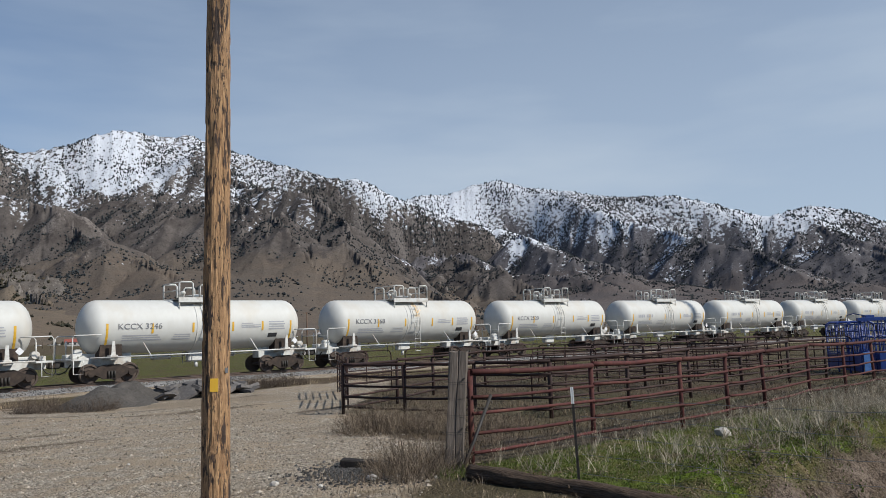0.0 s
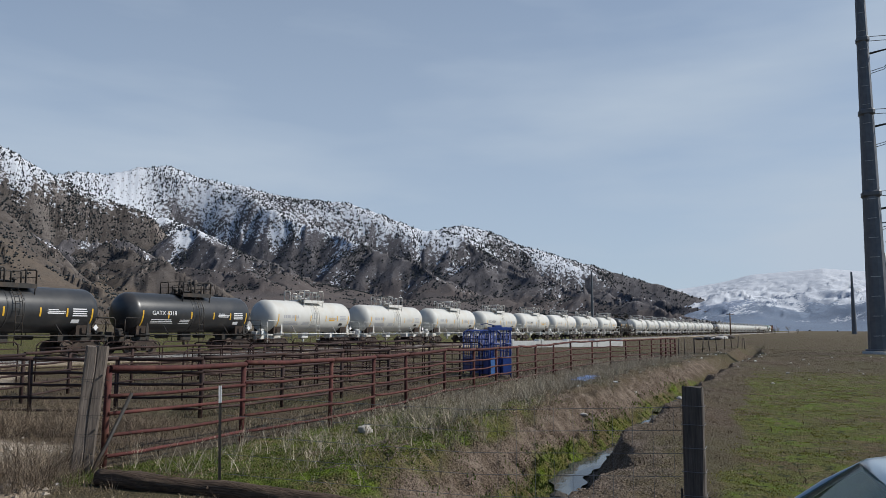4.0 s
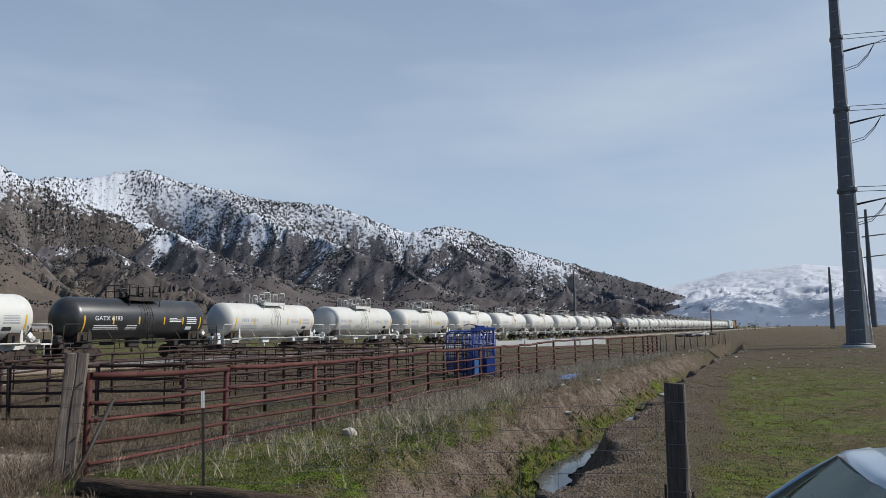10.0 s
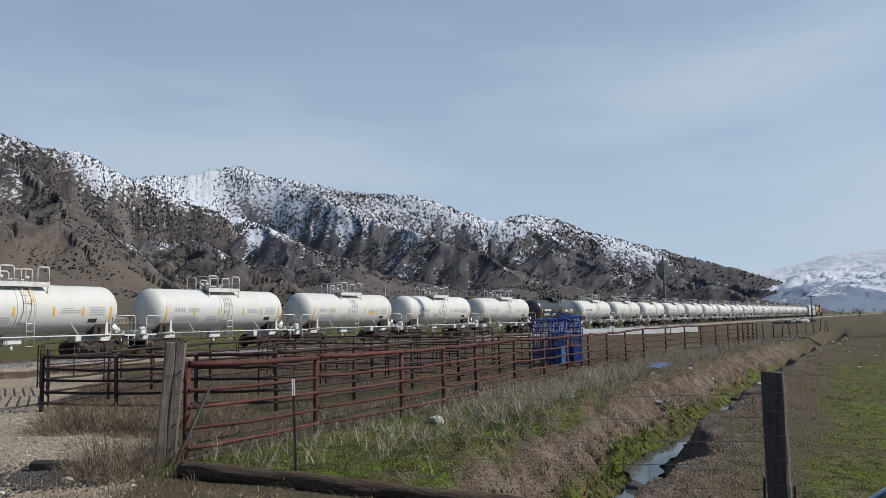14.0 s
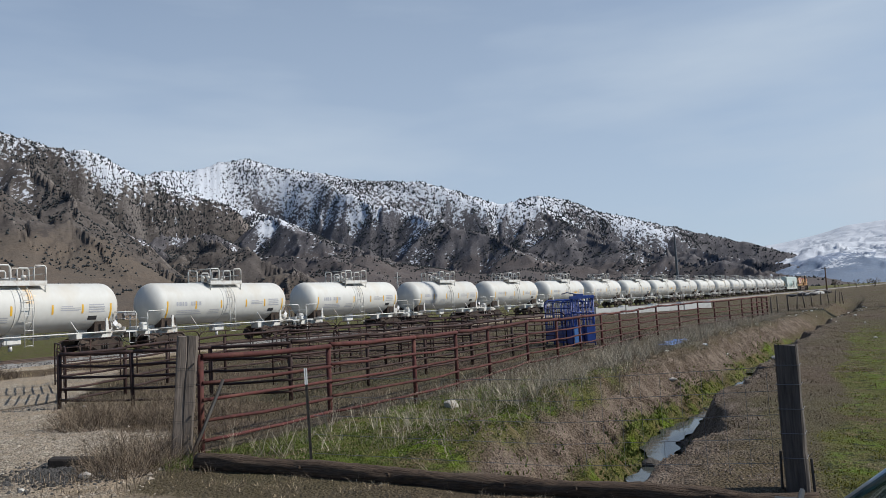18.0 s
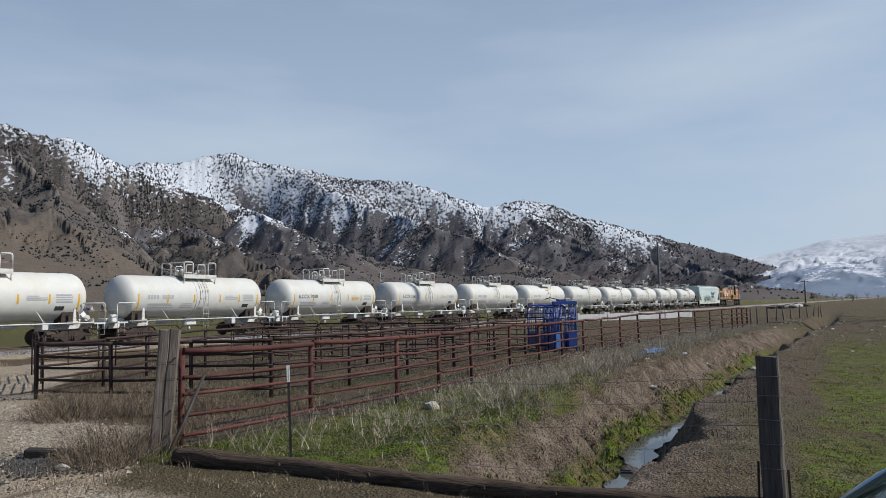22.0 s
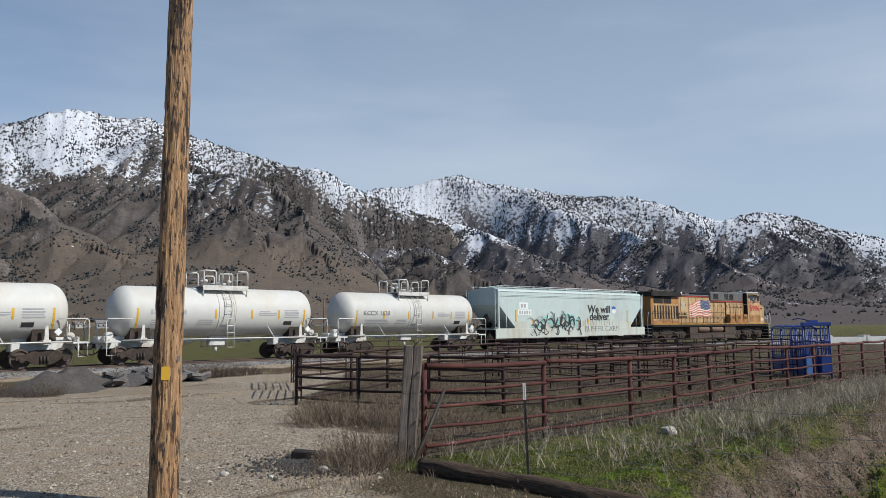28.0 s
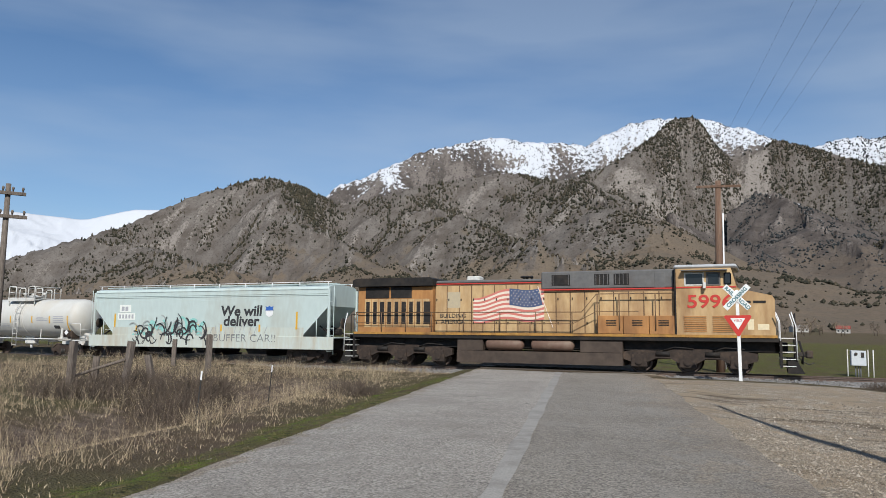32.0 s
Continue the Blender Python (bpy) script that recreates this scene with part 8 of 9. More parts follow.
def stone(name, label, x, y, r, m, seed, flat=0.6, group=""):
    bm = bmesh.new()
    bmesh.ops.create_icosphere(bm, subdivisions=2, radius=r)
    for v in bm.verts:
        v.co = Vector((v.co.x, v.co.y * 0.8, v.co.z * flat)) * (1 + 0.35 * noise.noise(v.co * (1.4 / r) + Vector((seed, 0, 0))))
    o = tagged(part(name, bm, m), label, "stone", group)
    o.matrix_basis = pose(x, y, gz(x, y) + r * flat * 0.5, 0, 0, seed * 57)
    return o


M_PALE_STONE = surface("pale_stone", (0.50, 0.47, 0.42), (0.36, 0.33, 0.29), rough=0.9, grain=14, stain=4, bump=0.5)
stone("stone", "pale rounded stone in the grass by the fence", 13.75, 7.48, 0.17, M_PALE_STONE, 1.3)
for k, (x, y, r) in enumerate([(6.35, 8.75, 0.13), (6.6, 8.55, 0.10), (5.6, 8.9, 0.07), (5.3, 9.6, 0.09), (7.0, 8.15, 0.06), (5.1, 11.2, 0.06), (4.6, 13.2, 0.05), (4.15, 8.35, 0.07), (3.3, 9.9, 0.05), (12.4, 17.3, 0.09), (12.7, 17.0, 0.07)]):
    stone("stone", "pale broken stone on the gravel yard", x, y, r * 0.7, M_PALE_STONE, k + 2.2, group="yard stones")
rng = random.Random(77)
for k in range(46):
    x = rng.uniform(20, 75)
    y = ditch_mid(x) + rng.choice((-1.6, -1.2, 1.5, 2.1)) + rng.uniform(-0.5, 0.5)
    stone("stone", "pale stone or scrap on the ditch bank", x, y, rng.uniform(0.04, 0.11), M_PALE_STONE if k % 5 else M_WHITE_TROUGH, k * 0.7, 0.45, "ditch stones")
for k in range(34):
    x, y = rng.uniform(14, 70), rng.uniform(-14, 0)
    stone("stone", "small pale stone in the green field", x, y, rng.uniform(0.04, 0.10), M_PALE_STONE, k * 0.9, 0.5, "field stones")
stone("stone", "grey wet stone in the ditch water", 13.3, 3.36, 0.19, M_GREY_GRAVEL, 5.5)

# ditch water
M_WATER, _n, _l, _p = node_mat("ditch_water")
_p.inputs["Base Color"].default_value = (0.06, 0.065, 0.06, 1)
_p.inputs["Roughness"].default_value = 0.06
_p.inputs["IOR"].default_value = 1.33
_geo = _n.new("ShaderNodeNewGeometry")
bump_node(_n, _l, _p, noise_node(_n, _l, _geo.outputs["Position"], 5, 3, 0.5), 0.12, 0.02)
vs, fs = [], []
xs = np.arange(9.2, 60, 0.12)
for x in xs:
    w = 0.28 + 0.06 * math.sin(x * 1.3) + 0.06 * math.sin(x * 3.1) + 0.05 * math.sin(x * 7.3)
    for sgn in (-1, 1):
        vs.append((x, float(ditch_mid(x)) + 0.06 * math.sin(x * 2.2) + sgn * max(w, 0.04), -0.845 + 0.02 * math.sin(x * 0.8)))
fs = [(2 * k, 2 * k + 2, 2 * k + 3, 2 * k + 1) for k in range(len(xs) - 1)]
tagged(mesh_np("water", vs, fs, M_WATER), "shallow standing water in the ditch", "water", kind="structure")
# blue scrap of tarpaulin
bm = bmesh.new()
for i in range(14):
    for j in range(4):
        bm.verts.new((i * 0.26, j * 0.2 + 0.15 * math.sin(i), 0.06 + 0.07 * noise.noise((i * 0.9, j * 0.9, 2))))
bm.verts.ensure_lookup_table()
for i in range(13):
    for j in range(3):
        bm.faces.new([bm.verts[a] for a in (i * 4 + j, i * 4 + 4 + j, i * 4 + 5 + j, i * 4 + 1 + j)])
_tp = tagged(part("tarpaulin_scrap", bm, M_BLUE_PALE), "crumpled blue tarpaulin scrap among dry weeds", "tarpaulin")
_tp.matrix_basis = pose(29.8, 6.3, gz(30.5, 6.5) + 0.05, 0, 0, 5)


# ---- parked car ----
def parked_car():
    car = empty("car", "silver-blue parked car with dark glass beside the road", "car")
    M_CAR, n, l, p = node_mat("silver_blue_paint")
    p.inputs["Base Color"].default_value = (0.42, 0.50, 0.56, 1)
    p.inputs["Metallic"].default_value = 0.55
    p.inputs["Roughness"].default_value = 0.28
    p.inputs["Coat Weight"].default_value = 0.6
    M_TINT = bpy.data.materials.new("tinted_glass")
    M_TINT.use_nodes = True
    n2, l2 = M_TINT.node_tree.nodes, M_TINT.node_tree.links
    n2.remove(n2["Principled BSDF"])
    clear = n2.new("ShaderNodeBsdfTransparent")
    clear.inputs["Color"].default_value = (0.24, 0.34, 0.33, 1)
    gloss = n2.new("ShaderNodeBsdfGlossy")
    gloss.inputs["Roughness"].default_value = 0.03
    gloss.inputs["Color"].default_value = (0.75, 0.80, 0.80, 1)
    both = n2.new("ShaderNodeMixShader")
    both.inputs["Fac"].default_value = 0.20
    l2.new(clear.outputs["BSDF"], both.inputs[1])
    l2.new(gloss.outputs["BSDF"], both.inputs[2])
    l2.new(both.outputs["Shader"], n2["Material Output"].inputs["Surface"])
    M_TRIM = surface("black_trim", (0.02, 0.02, 0.022), (0.03, 0.03, 0.03), rough=0.5, grain=20)

    def shell(stations, name, m, parent=car):
        """Cross-sections (y, half width low, half width high, z low, z high) joined into a skin."""
        bm = bmesh.new()
        rings = []
        for y, wl, wh, zl, zh in stations:
            rings.append([bm.verts.new(c) for c in ((-wl, y, zl), (-wl * 1.0, y, (zl + zh) / 2), (-wh, y, zh - 0.04), (-wh * 0.9, y, zh), (0, y, zh + 0.025), (wh * 0.9, y, zh), (wh, y, zh - 0.04), (wl, y, (zl + zh) / 2), (wl, y, zl))])
        for u, v in zip(rings, rings[1:]):
            for k in range(len(u) - 1):
                f = bm.faces.new((u[k], u[k + 1], v[k + 1], v[k]))
                f.smooth = True
        bm.faces.new(rings[0])
        bm.faces.new(rings[-1][::-1])
        bmesh.ops.recalc_face_normals(bm, faces=bm.faces)
        return part(name, bm, m, parent)
    shell([(-2.25, 0.80, 0.78, 0.42, 0.92), (-2.05, 0.88, 0.84, 0.25, 1.0), (-1.0, 0.89, 0.86, 0.22, 0.98), (0.9, 0.89, 0.86, 0.22, 0.96), (1.12, 0.88, 0.84, 0.24, 0.94), (1.7, 0.87, 0.80, 0.28, 0.86), (2.1, 0.80, 0.70, 0.34, 0.74), (2.27, 0.62, 0.55, 0.40, 0.62)], "body", M_CAR)
    # glasshouse frame: pillars and roof skin
    bm = bmesh.new()
    pts = [(-0.58, 0.44, 1.42), (-0.30, 0.53, 1.445), (0.30, 0.53, 1.445), (0.58, 0.44, 1.42), (0.61, -0.4, 1.48), (0.58, -1.35, 1.44), (-0.58, -1.35, 1.44), (-0.61, -0.4, 1.48)]
    k = len(pts)
    up = [bm.verts.new((x, y, z)) for x, y, z in pts]
    mids = [[bm.verts.new((x * f, y * f - 0.3 * (1 - f), z + dz)) for x, y, z in pts] for f, dz in ((0.93, 0.022), (0.8, 0.038), (0.5, 0.052))]
    for a, b in zip([up] + mids, mids):
        for i in range(k):
            f = bm.faces.new((a[i], a[(i + 1) % k], b[(i + 1) % k], b[i]))
            f.smooth = True
    f = bm.faces.new(mids[-1])
    f.smooth = True
    lo = [bm.verts.new((x * 0.99, y * 0.99, z - 0.035)) for x, y, z in pts]
    for i in range(k):
        bm.faces.new((lo[i], lo[(i + 1) % k], up[(i + 1) % k], up[i]))
    bmesh.ops.recalc_face_normals(bm, faces=bm.faces)
    part("roof", bm, M_CAR, car)
    for sx in (-1, 1):
        bm = bmesh.new()
        add_tube(bm, [(sx * 0.765, 1.02, 0.95), (sx * 0.71, 0.83, 1.115), (sx * 0.648, 0.63, 1.278), (sx * 0.588, 0.44, 1.402), (sx * 0.575, 0.33, 1.425)], 0.022, 10)
        part("front_pillar", bm, M_CAR, car)
        bm = bmesh.new()
        add_tube(bm, [(sx * 0.82, -0.35, 0.95), (sx * 0.61, -0.42, 1.45)], 0.04, 8)
        add_tube(bm, [(sx * 0.78, -1.85, 0.97), (sx * 0.58, -1.35, 1.43)], 0.055, 8)
        part("rear_pillar", bm, M_CAR, car)
        bm = bmesh.new()
        f = bm.faces.new([bm.verts.new(c) for c in ((sx * 0.80, 1.0, 0.95), (sx * 0.60, 0.42, 1.41), (sx * 0.61, -0.4, 1.45), (sx * 0.82, -0.35, 0.96))])
        part("side_window", bm, M_TINT, car)
        bm = bmesh.new()
        f = bm.faces.new([bm.verts.new(c) for c in ((sx * 0.82, -0.4, 0.96), (sx * 0.61, -0.45, 1.45), (sx * 0.58, -1.33, 1.42), (sx * 0.78, -1.75, 0.98))])
        part("side_window", bm, M_TINT, car)
        bm = bmesh.new()
        add_box(bm, -0.11, 0.11, -0.06, 0.06, -0.08, 0.08, bevel=0.03)
        mi = part("door_mirror", bm, M_CAR, car)
        mi.matrix_basis = pose(sx * 0.98, 0.72, 1.03)
    bm = bmesh.new()
    n = 6
    rows = []
    for i in range(n + 1):
        u = i / n
        hw, y, z = 0.755 + (0.575 - 0.755) * u, 1.03 + (0.45 - 1.03) * u, 0.955 + (1.425 - 0.955) * u + 0.012 * math.sin(math.pi * u)
        rows.append([bm.verts.new((hw * s, y + 0.10 * (1 - s * s), z + 0.02 * u * (1 - s * s))) for s in (-1, -0.6, -0.2, 0.2, 0.6, 1)])
    for a, b in zip(rows, rows[1:]):
        for k in range(5):
            f = bm.faces.new((a[k], a[k + 1], b[k + 1], b[k]))
            f.smooth = True
    part("windscreen", bm, M_TINT, car)
    bm = bmesh.new()
    bm.faces.new([bm.verts.new(c) for c in ((-0.76, -1.86, 0.99), (0.76, -1.86, 0.99), (0.57, -1.36, 1.43), (-0.57, -1.36, 1.43))])
    part("rear_window", bm, M_TINT, car)
    bm = bmesh.new()
    add_box(bm, -0.74, 0.74, 1.16, 1.36, 0.915, 0.965, bevel=0.012)
    part("cowl", bm, M_TRIM, car)
    for x0 in (-0.5, 0.15):
        bm = bmesh.new()
        add_tube(bm, [(x0, 1.30, 0.965), (x0 + 0.1, 1.25, 1.0), (x0 + 0.55, 1.22, 1.005)], 0.014, 6)
        part("wiper", bm, M_TRIM, car)
    for sx in (-1, 1):
        bm = bmesh.new()
        add_tube(bm, [(sx * 0.49, 0.26, 1.475), (sx * 0.49, 0.16, 1.53), (sx * 0.49, 0.02, 1.565), (sx * 0.49, -0.5, 1.59), (sx * 0.49, -1.15, 1.565), (sx * 0.49, -1.3, 1.48)], [0.02, 0.026, 0.022, 0.020, 0.022, 0.02], 8)
        add_prism(bm, [(sx * 0.49 - 0.022, 1.46), (sx * 0.49 + 0.022, 1.46), (sx * 0.49 + 0.018, 1.545), (sx * 0.49 - 0.018, 1.545)], 0.02, 0.16)
        part("roof_rail", bm, M_TRIM, car, "black roof rail")
    # seats, dash and rear-view mirror seen through the glass
    bm = bmesh.new()
    add_box(bm, -0.72, 0.72, 0.55, 1.05, 0.78, 0.95, bevel=0.05)
    part("dashboard", bm, M_TRIM, car)
    for x in (-0.38, 0.38):
        bm = bmesh.new()
        add_box(bm, x - 0.24, x + 0.24, -0.45, -0.28, 0.5, 1.12, bevel=0.06)
        add_box(bm, x - 0.12, x + 0.12, -0.45, -0.36, 1.12, 1.3, bevel=0.04)
        add_box(bm, x - 0.24, x + 0.24, -0.35, 0.2, 0.42, 0.58, bevel=0.05)
        part("seat", bm, surface("grey_seat", (0.10, 0.10, 0.11), (0.13, 0.13, 0.14), rough=0.8, grain=20), car)
    bm = bmesh.new()
    add_box(bm, -0.11, 0.11, 0.66, 0.69, 1.22, 1.31, bevel=0.02)
    part("rear_view_mirror", bm, M_TRIM, car)
    for sx in (-1, 1):
        for y in (-1.4, 1.4):
            bm = bmesh.new()
            add_revolve(bm, [(-0.10, 0.2), (-0.10, 0.31), (-0.07, 0.325), (0.07, 0.325), (0.10, 0.31), (0.10, 0.2)], 24, "X")
            w = part("wheel", bm, M_TRIM, car)
            w.location = (sx * 0.80, y, 0.325)
            bm = bmesh.new()
            add_revolve(bm, [(-0.09, 0.05), (-0.08, 0.2), (0.08, 0.2), (0.09, 0.05)], 16, "X")
            part("rim", bm, M_STEEL_MAST, w)
    return car


_car = parked_car()
_car.matrix_basis = pose(3.72, -0.97, 0.05, 0, 0, 4.0)


# ---- roadside fence beyond the road ----
_fp = None
for k, (x, y, h, lean) in enumerate([(-20.99, 16.95, 1.15, 2), (-21.2, 18.0, 0.95, 3), (-19.78, 18.0, 1.5, 7), (-27.3, 27.8, 1.3, 0), (-21.83, 24.1, 1.6, 0), (-20.47, 20.0, 1.0, 14)]):
    if _fp is None:
        _fp = timber_post("fence_post", "weathered wooden fence post in tall dry grass", x, y, 0.2, 0.2, 1.45, (0, lean), 10, M_GREY_WOOD)
        tagged(_fp, group="roadside fence posts")
    else:
        copy_thing(_fp, pose(x, y, gz(x, y) - (1.45 - h), 0, lean, 40 * k))
bm = bmesh.new()
add_tube(bm, [(-21.6, 17.2, 0.15), (-20.6, 17.6, 0.55), (-19.8, 18.0, 0.85)], 0.05, 8)
tagged(part("brace_rail", bm, M_GREY_WOOD), "weathered wooden brace rail between fence posts", "rail")
for x, y in ((-13.5, 14.5), (-15.2, 19.5), (-19.5, 13.0)):
    o = copy_thing(stake, pose(x, y, gz(x, y), 0, 4, 20))


# ---- trackside bush, trees and houses ----
def stems(rs, base, way, length, width, bend=0.25, twigs=3, twig_len=0.3):
    """Thin tapering stems in three bent pieces, each with side twigs; arrays of points and triangles."""
    n = len(base)
    side = np.cross(way, rs.normal(0, 1, (n, 3)))
    side /= np.linalg.norm(side, axis=1)[:, None] + 1e-9
    p, d, rings = base, way, []
    for k in range(4):
        w = width * (1 - 0.27 * k)
        rings += [p - side * w[:, None], p + side * w[:, None]]
        d = d + rs.normal(0, bend, (n, 3))
        d /= np.linalg.norm(d, axis=1)[:, None]
        p = p + d * (length / 3)[:, None]
    V = np.stack(rings, 1)
    vs, fs = [V.reshape(-1, 3)], []
    o = 8 * np.arange(n)[:, None, None]
    quad = np.array([(0, 1, 3), (0, 3, 2), (2, 3, 5), (2, 5, 4), (4, 5, 7), (4, 7, 6)])
    fs.append((quad[None] + o).reshape(-1, 3))
    total = 8 * n
    for k in range(twigs):
        a = rs.uniform(0.25, 0.95, n)
        i0 = np.minimum((a * 3).astype(int), 2)
        f = (a * 3 - i0)[:, None]
        c = 0.5 * (V[:, ::2][np.arange(n), i0] + V[:, 1::2][np.arange(n), i0]) * (1 - f) + 0.5 * (V[:, ::2][np.arange(n), i0 + 1] + V[:, 1::2][np.arange(n), i0 + 1]) * f
        t = way * 0.6 + rs.normal(0, 0.55, (n, 3))
        t /= np.linalg.norm(t, axis=1)[:, None]
        tip = c + t * (length * twig_len * rs.uniform(0.4, 1.2, n))[:, None]
        w = 0.5 * width[:, None]
        vs.append(np.stack([c - side * w, c + side * w, tip], 1).reshape(-1, 3))
        fs.append(np.arange(3 * n).reshape(-1, 3) + total)
        total += 3 * n
    return np.concatenate(vs), np.concatenate(fs)


def twig_bush(name, label, cat, r, h, n, m, seed, group):
    """A tangle of arching bare stems from a spread of rootstocks."""
    rs = np.random.RandomState(seed)
    n = n * 2
    a, q = rs.uniform(0, math.tau, n), np.sqrt(rs.random_sample(n)) * r
    base = np.stack([q * np.cos(a), q * np.sin(a), np.full(n, -0.03)], 1)
    way = np.stack([0.35 * np.cos(a), 0.35 * np.sin(a), np.ones(n)], 1) + rs.normal(0, 0.4, (n, 3))
    way[:, 2] = np.abs(way[:, 2])
    way /= np.linalg.norm(way, axis=1)[:, None]
    length = h * rs.uniform(0.35, 1.1, n) * (1 - 0.45 * (q / r) ** 2)
    v, f = stems(rs, base, way, length, np.full(n, 0.0062) * max(r, 0.5), 0.36, 4, 0.4)
    return tagged(mesh_quick(name, v, f, m), label, cat, group)


M_TWIG = island_mat("grey_brown_twigs", (0.055, 0.040, 0.027), (0.32, 0.255, 0.185), c=(0.145, 0.110, 0.078))
M_TWIG_DARK = island_mat("dark_twigs", (0.06, 0.045, 0.035), (0.14, 0.11, 0.085))
M_DRY = island_mat("dry_stalks", (0.20, 0.165, 0.12), (0.55, 0.49, 0.38), c=(0.34, 0.29, 0.215))
M_DRY_BROWN = island_mat("brown_dead_grass", (0.075, 0.058, 0.038), (0.21, 0.168, 0.115), c=(0.13, 0.10, 0.066))
M_STRAW = island_mat("straw_grass", (0.16, 0.122, 0.078), (0.56, 0.455, 0.305), c=(0.34, 0.27, 0.175))
M_GREEN = island_mat("green_grass", (0.045, 0.075, 0.014), (0.16, 0.17, 0.045), c=(0.085, 0.118, 0.024))
M_OLIVE = island_mat("olive_grass", (0.075, 0.080, 0.011), (0.26, 0.22, 0.052), c=(0.145, 0.146, 0.023))
_b1 = twig_bush("bush", "bare grey-brown weed bush by the gate post", "bush", 0.72, 0.75, 360, M_TWIG, 1, "weed bushes")
_b1.matrix_basis = pose(7.35, 8.95, gz(7.35, 8.95))
for k, (x, y, s) in enumerate([(6.85, 8.6, 0.8), (10.0, 13.6, 1.1), (10.6, 14.1, 1.0), (11.0, 13.1, 1.0), (12.0, 12.6, 1.0), (10.9, 12.4, 0.8), (11.2, 15.3, 0.9), (11.9, 11.6, 0.9), (12.9, 14.6, 0.9)]):
    copy_thing(_b1, pose(x, y, gz(x, y), 0, 0, 67 * k) @ Matrix.Scale(s, 4))
_b2 = twig_bush("bush", "dark bare bush beside the ballast", "bush", 1.1, 0.9, 420, M_TWIG_DARK, 2, "trackside bushes")
_b2.matrix_basis = pose(17.3, 31.6, gz(17.3, 31.6))
for k, (x, y, s) in enumerate([(15.8, 31.5, 0.9), (18.6, 31.8, 0.8), (6.9, 28.0, 0.8), (8.4, 27.2, 0.7), (2.6, 31.6, 0.5), (-17.5, 18.5, 1.3), (-16.2, 16.2, 1.3), (-18.5, 15.2, 1.2), (-14.8, 15.0, 0.9), (-19.8, 18.2, 1.2), (-12.6, 20.2, 0.8)]):
    copy_thing(_b2, pose(x, y, gz(x, y), 0, 0, 67 * k) @ Matrix.Scale(s, 4))


def blades(name, label, n, place, h, w, m, seed, cat="grass", curl=0.35):
    """Thin single blades scattered by a function that returns x, y arrays."""
    rs = np.random.RandomState(seed)
    x, y = place(rs, n)
    n = len(x)
    z = ground_z(x, y) - 0.01
    a = rs.uniform(0, math.tau, n)
    hh = rs.uniform(h[0], h[1], n)
    ww = w * rs.uniform(0.6, 1.4, n)
    lean = rs.uniform(0, curl, n) * hh
    la = rs.uniform(0, math.tau, n)
    dx, dy = np.cos(a) * ww, np.sin(a) * ww
    mx, my = x + 0.35 * lean * np.cos(la), y + 0.35 * lean * np.sin(la)
    tx, ty = x + lean * np.cos(la), y + lean * np.sin(la)
    v = np.stack([np.stack([x - dx, y - dy, z], 1), np.stack([x + dx, y + dy, z], 1), np.stack([mx + 0.7 * dx, my + 0.7 * dy, z + 0.6 * hh], 1), np.stack([mx - 0.7 * dx, my - 0.7 * dy, z + 0.6 * hh], 1), np.stack([tx, ty, z + hh], 1)], 1).reshape(-1, 3)
    k = np.arange(n) * 5
    me = bpy.data.meshes.new(name)
    faces = np.concatenate([np.stack([k, k + 1, k + 2], 1), np.stack([k, k + 2, k + 3], 1), np.stack([k + 3, k + 2, k + 4], 1)])
    me.from_pydata(v.tolist(), [], faces.tolist())
    me.materials.append(m)
    return tagged(new(name, me), label, cat, kind="stuff")


def weeds(name, label, n, place, h, w, m, seed, per=6, spread=0.35, cat="weeds"):
    """Dead weed plants: several leaning stalks with side twigs from each root."""
    rs = np.random.RandomState(seed)
    x, y = place(rs, n)
    x, y = np.repeat(x, per), np.repeat(y, per)
    k = len(x)
    x, y = x + rs.normal(0, 0.03, k), y + rs.normal(0, 0.03, k)
    base = np.stack([x, y, ground_z(x, y) - 0.02], 1)
    way = np.stack([rs.normal(0, spread, k), rs.normal(0, spread, k), np.ones(k)], 1)
    way /= np.linalg.norm(way, axis=1)[:, None]
    size = np.repeat(rs.uniform(0.55, 1.0, k // per), per)
    v, f = stems(rs, base, way, size * rs.uniform(h[0], h[1], k), w * rs.uniform(0.7, 1.3, k), 0.16, 3, 0.3)
    return tagged(mesh_quick(name, v, f, m), label, cat, kind="stuff")


def tufted(x, y, size=1.2, lo=-0.12, hi=0.22, seed=71):
    return smooth(lo, hi, fractal(x / size, y / size, seed, 4))


def region(x0, x1, y0, y1, keep=None, clump=0.0, bias=1.0):
    def f(rs, n):
        x = x0 + (x1 - x0) * rs.random_sample(n) ** bias
        y = rs.uniform(y0, y1, n)
        if clump:
            c = rs.randint(0, max(1, n // 14), n)
            x = x[c] + rs.normal(0, clump, n)
            y = y[c] + rs.normal(0, clump, n)
        if keep is not None:
            ok = keep(x, y) > rs.random_sample(n)
            x, y = x[ok], y[ok]
        return x, y
    return f


def green_amount(x, y):
    return covers(x, y)[1]


def not_water(x, y):
    return np.where(np.abs(y - ditch_mid(x)) < 0.35, 0.0, 1.0) * smooth(9.3, 8.9, np.abs(y - 0) + 0 * x)


def off_road(x, y):
    g, _, _, r = covers(x, y)
    return (1 - r) * (1 - 0.9 * g)


def bank(x, y):
    d = np.abs(y - ditch_mid(x))
    return smooth(0.35, 0.9, d)


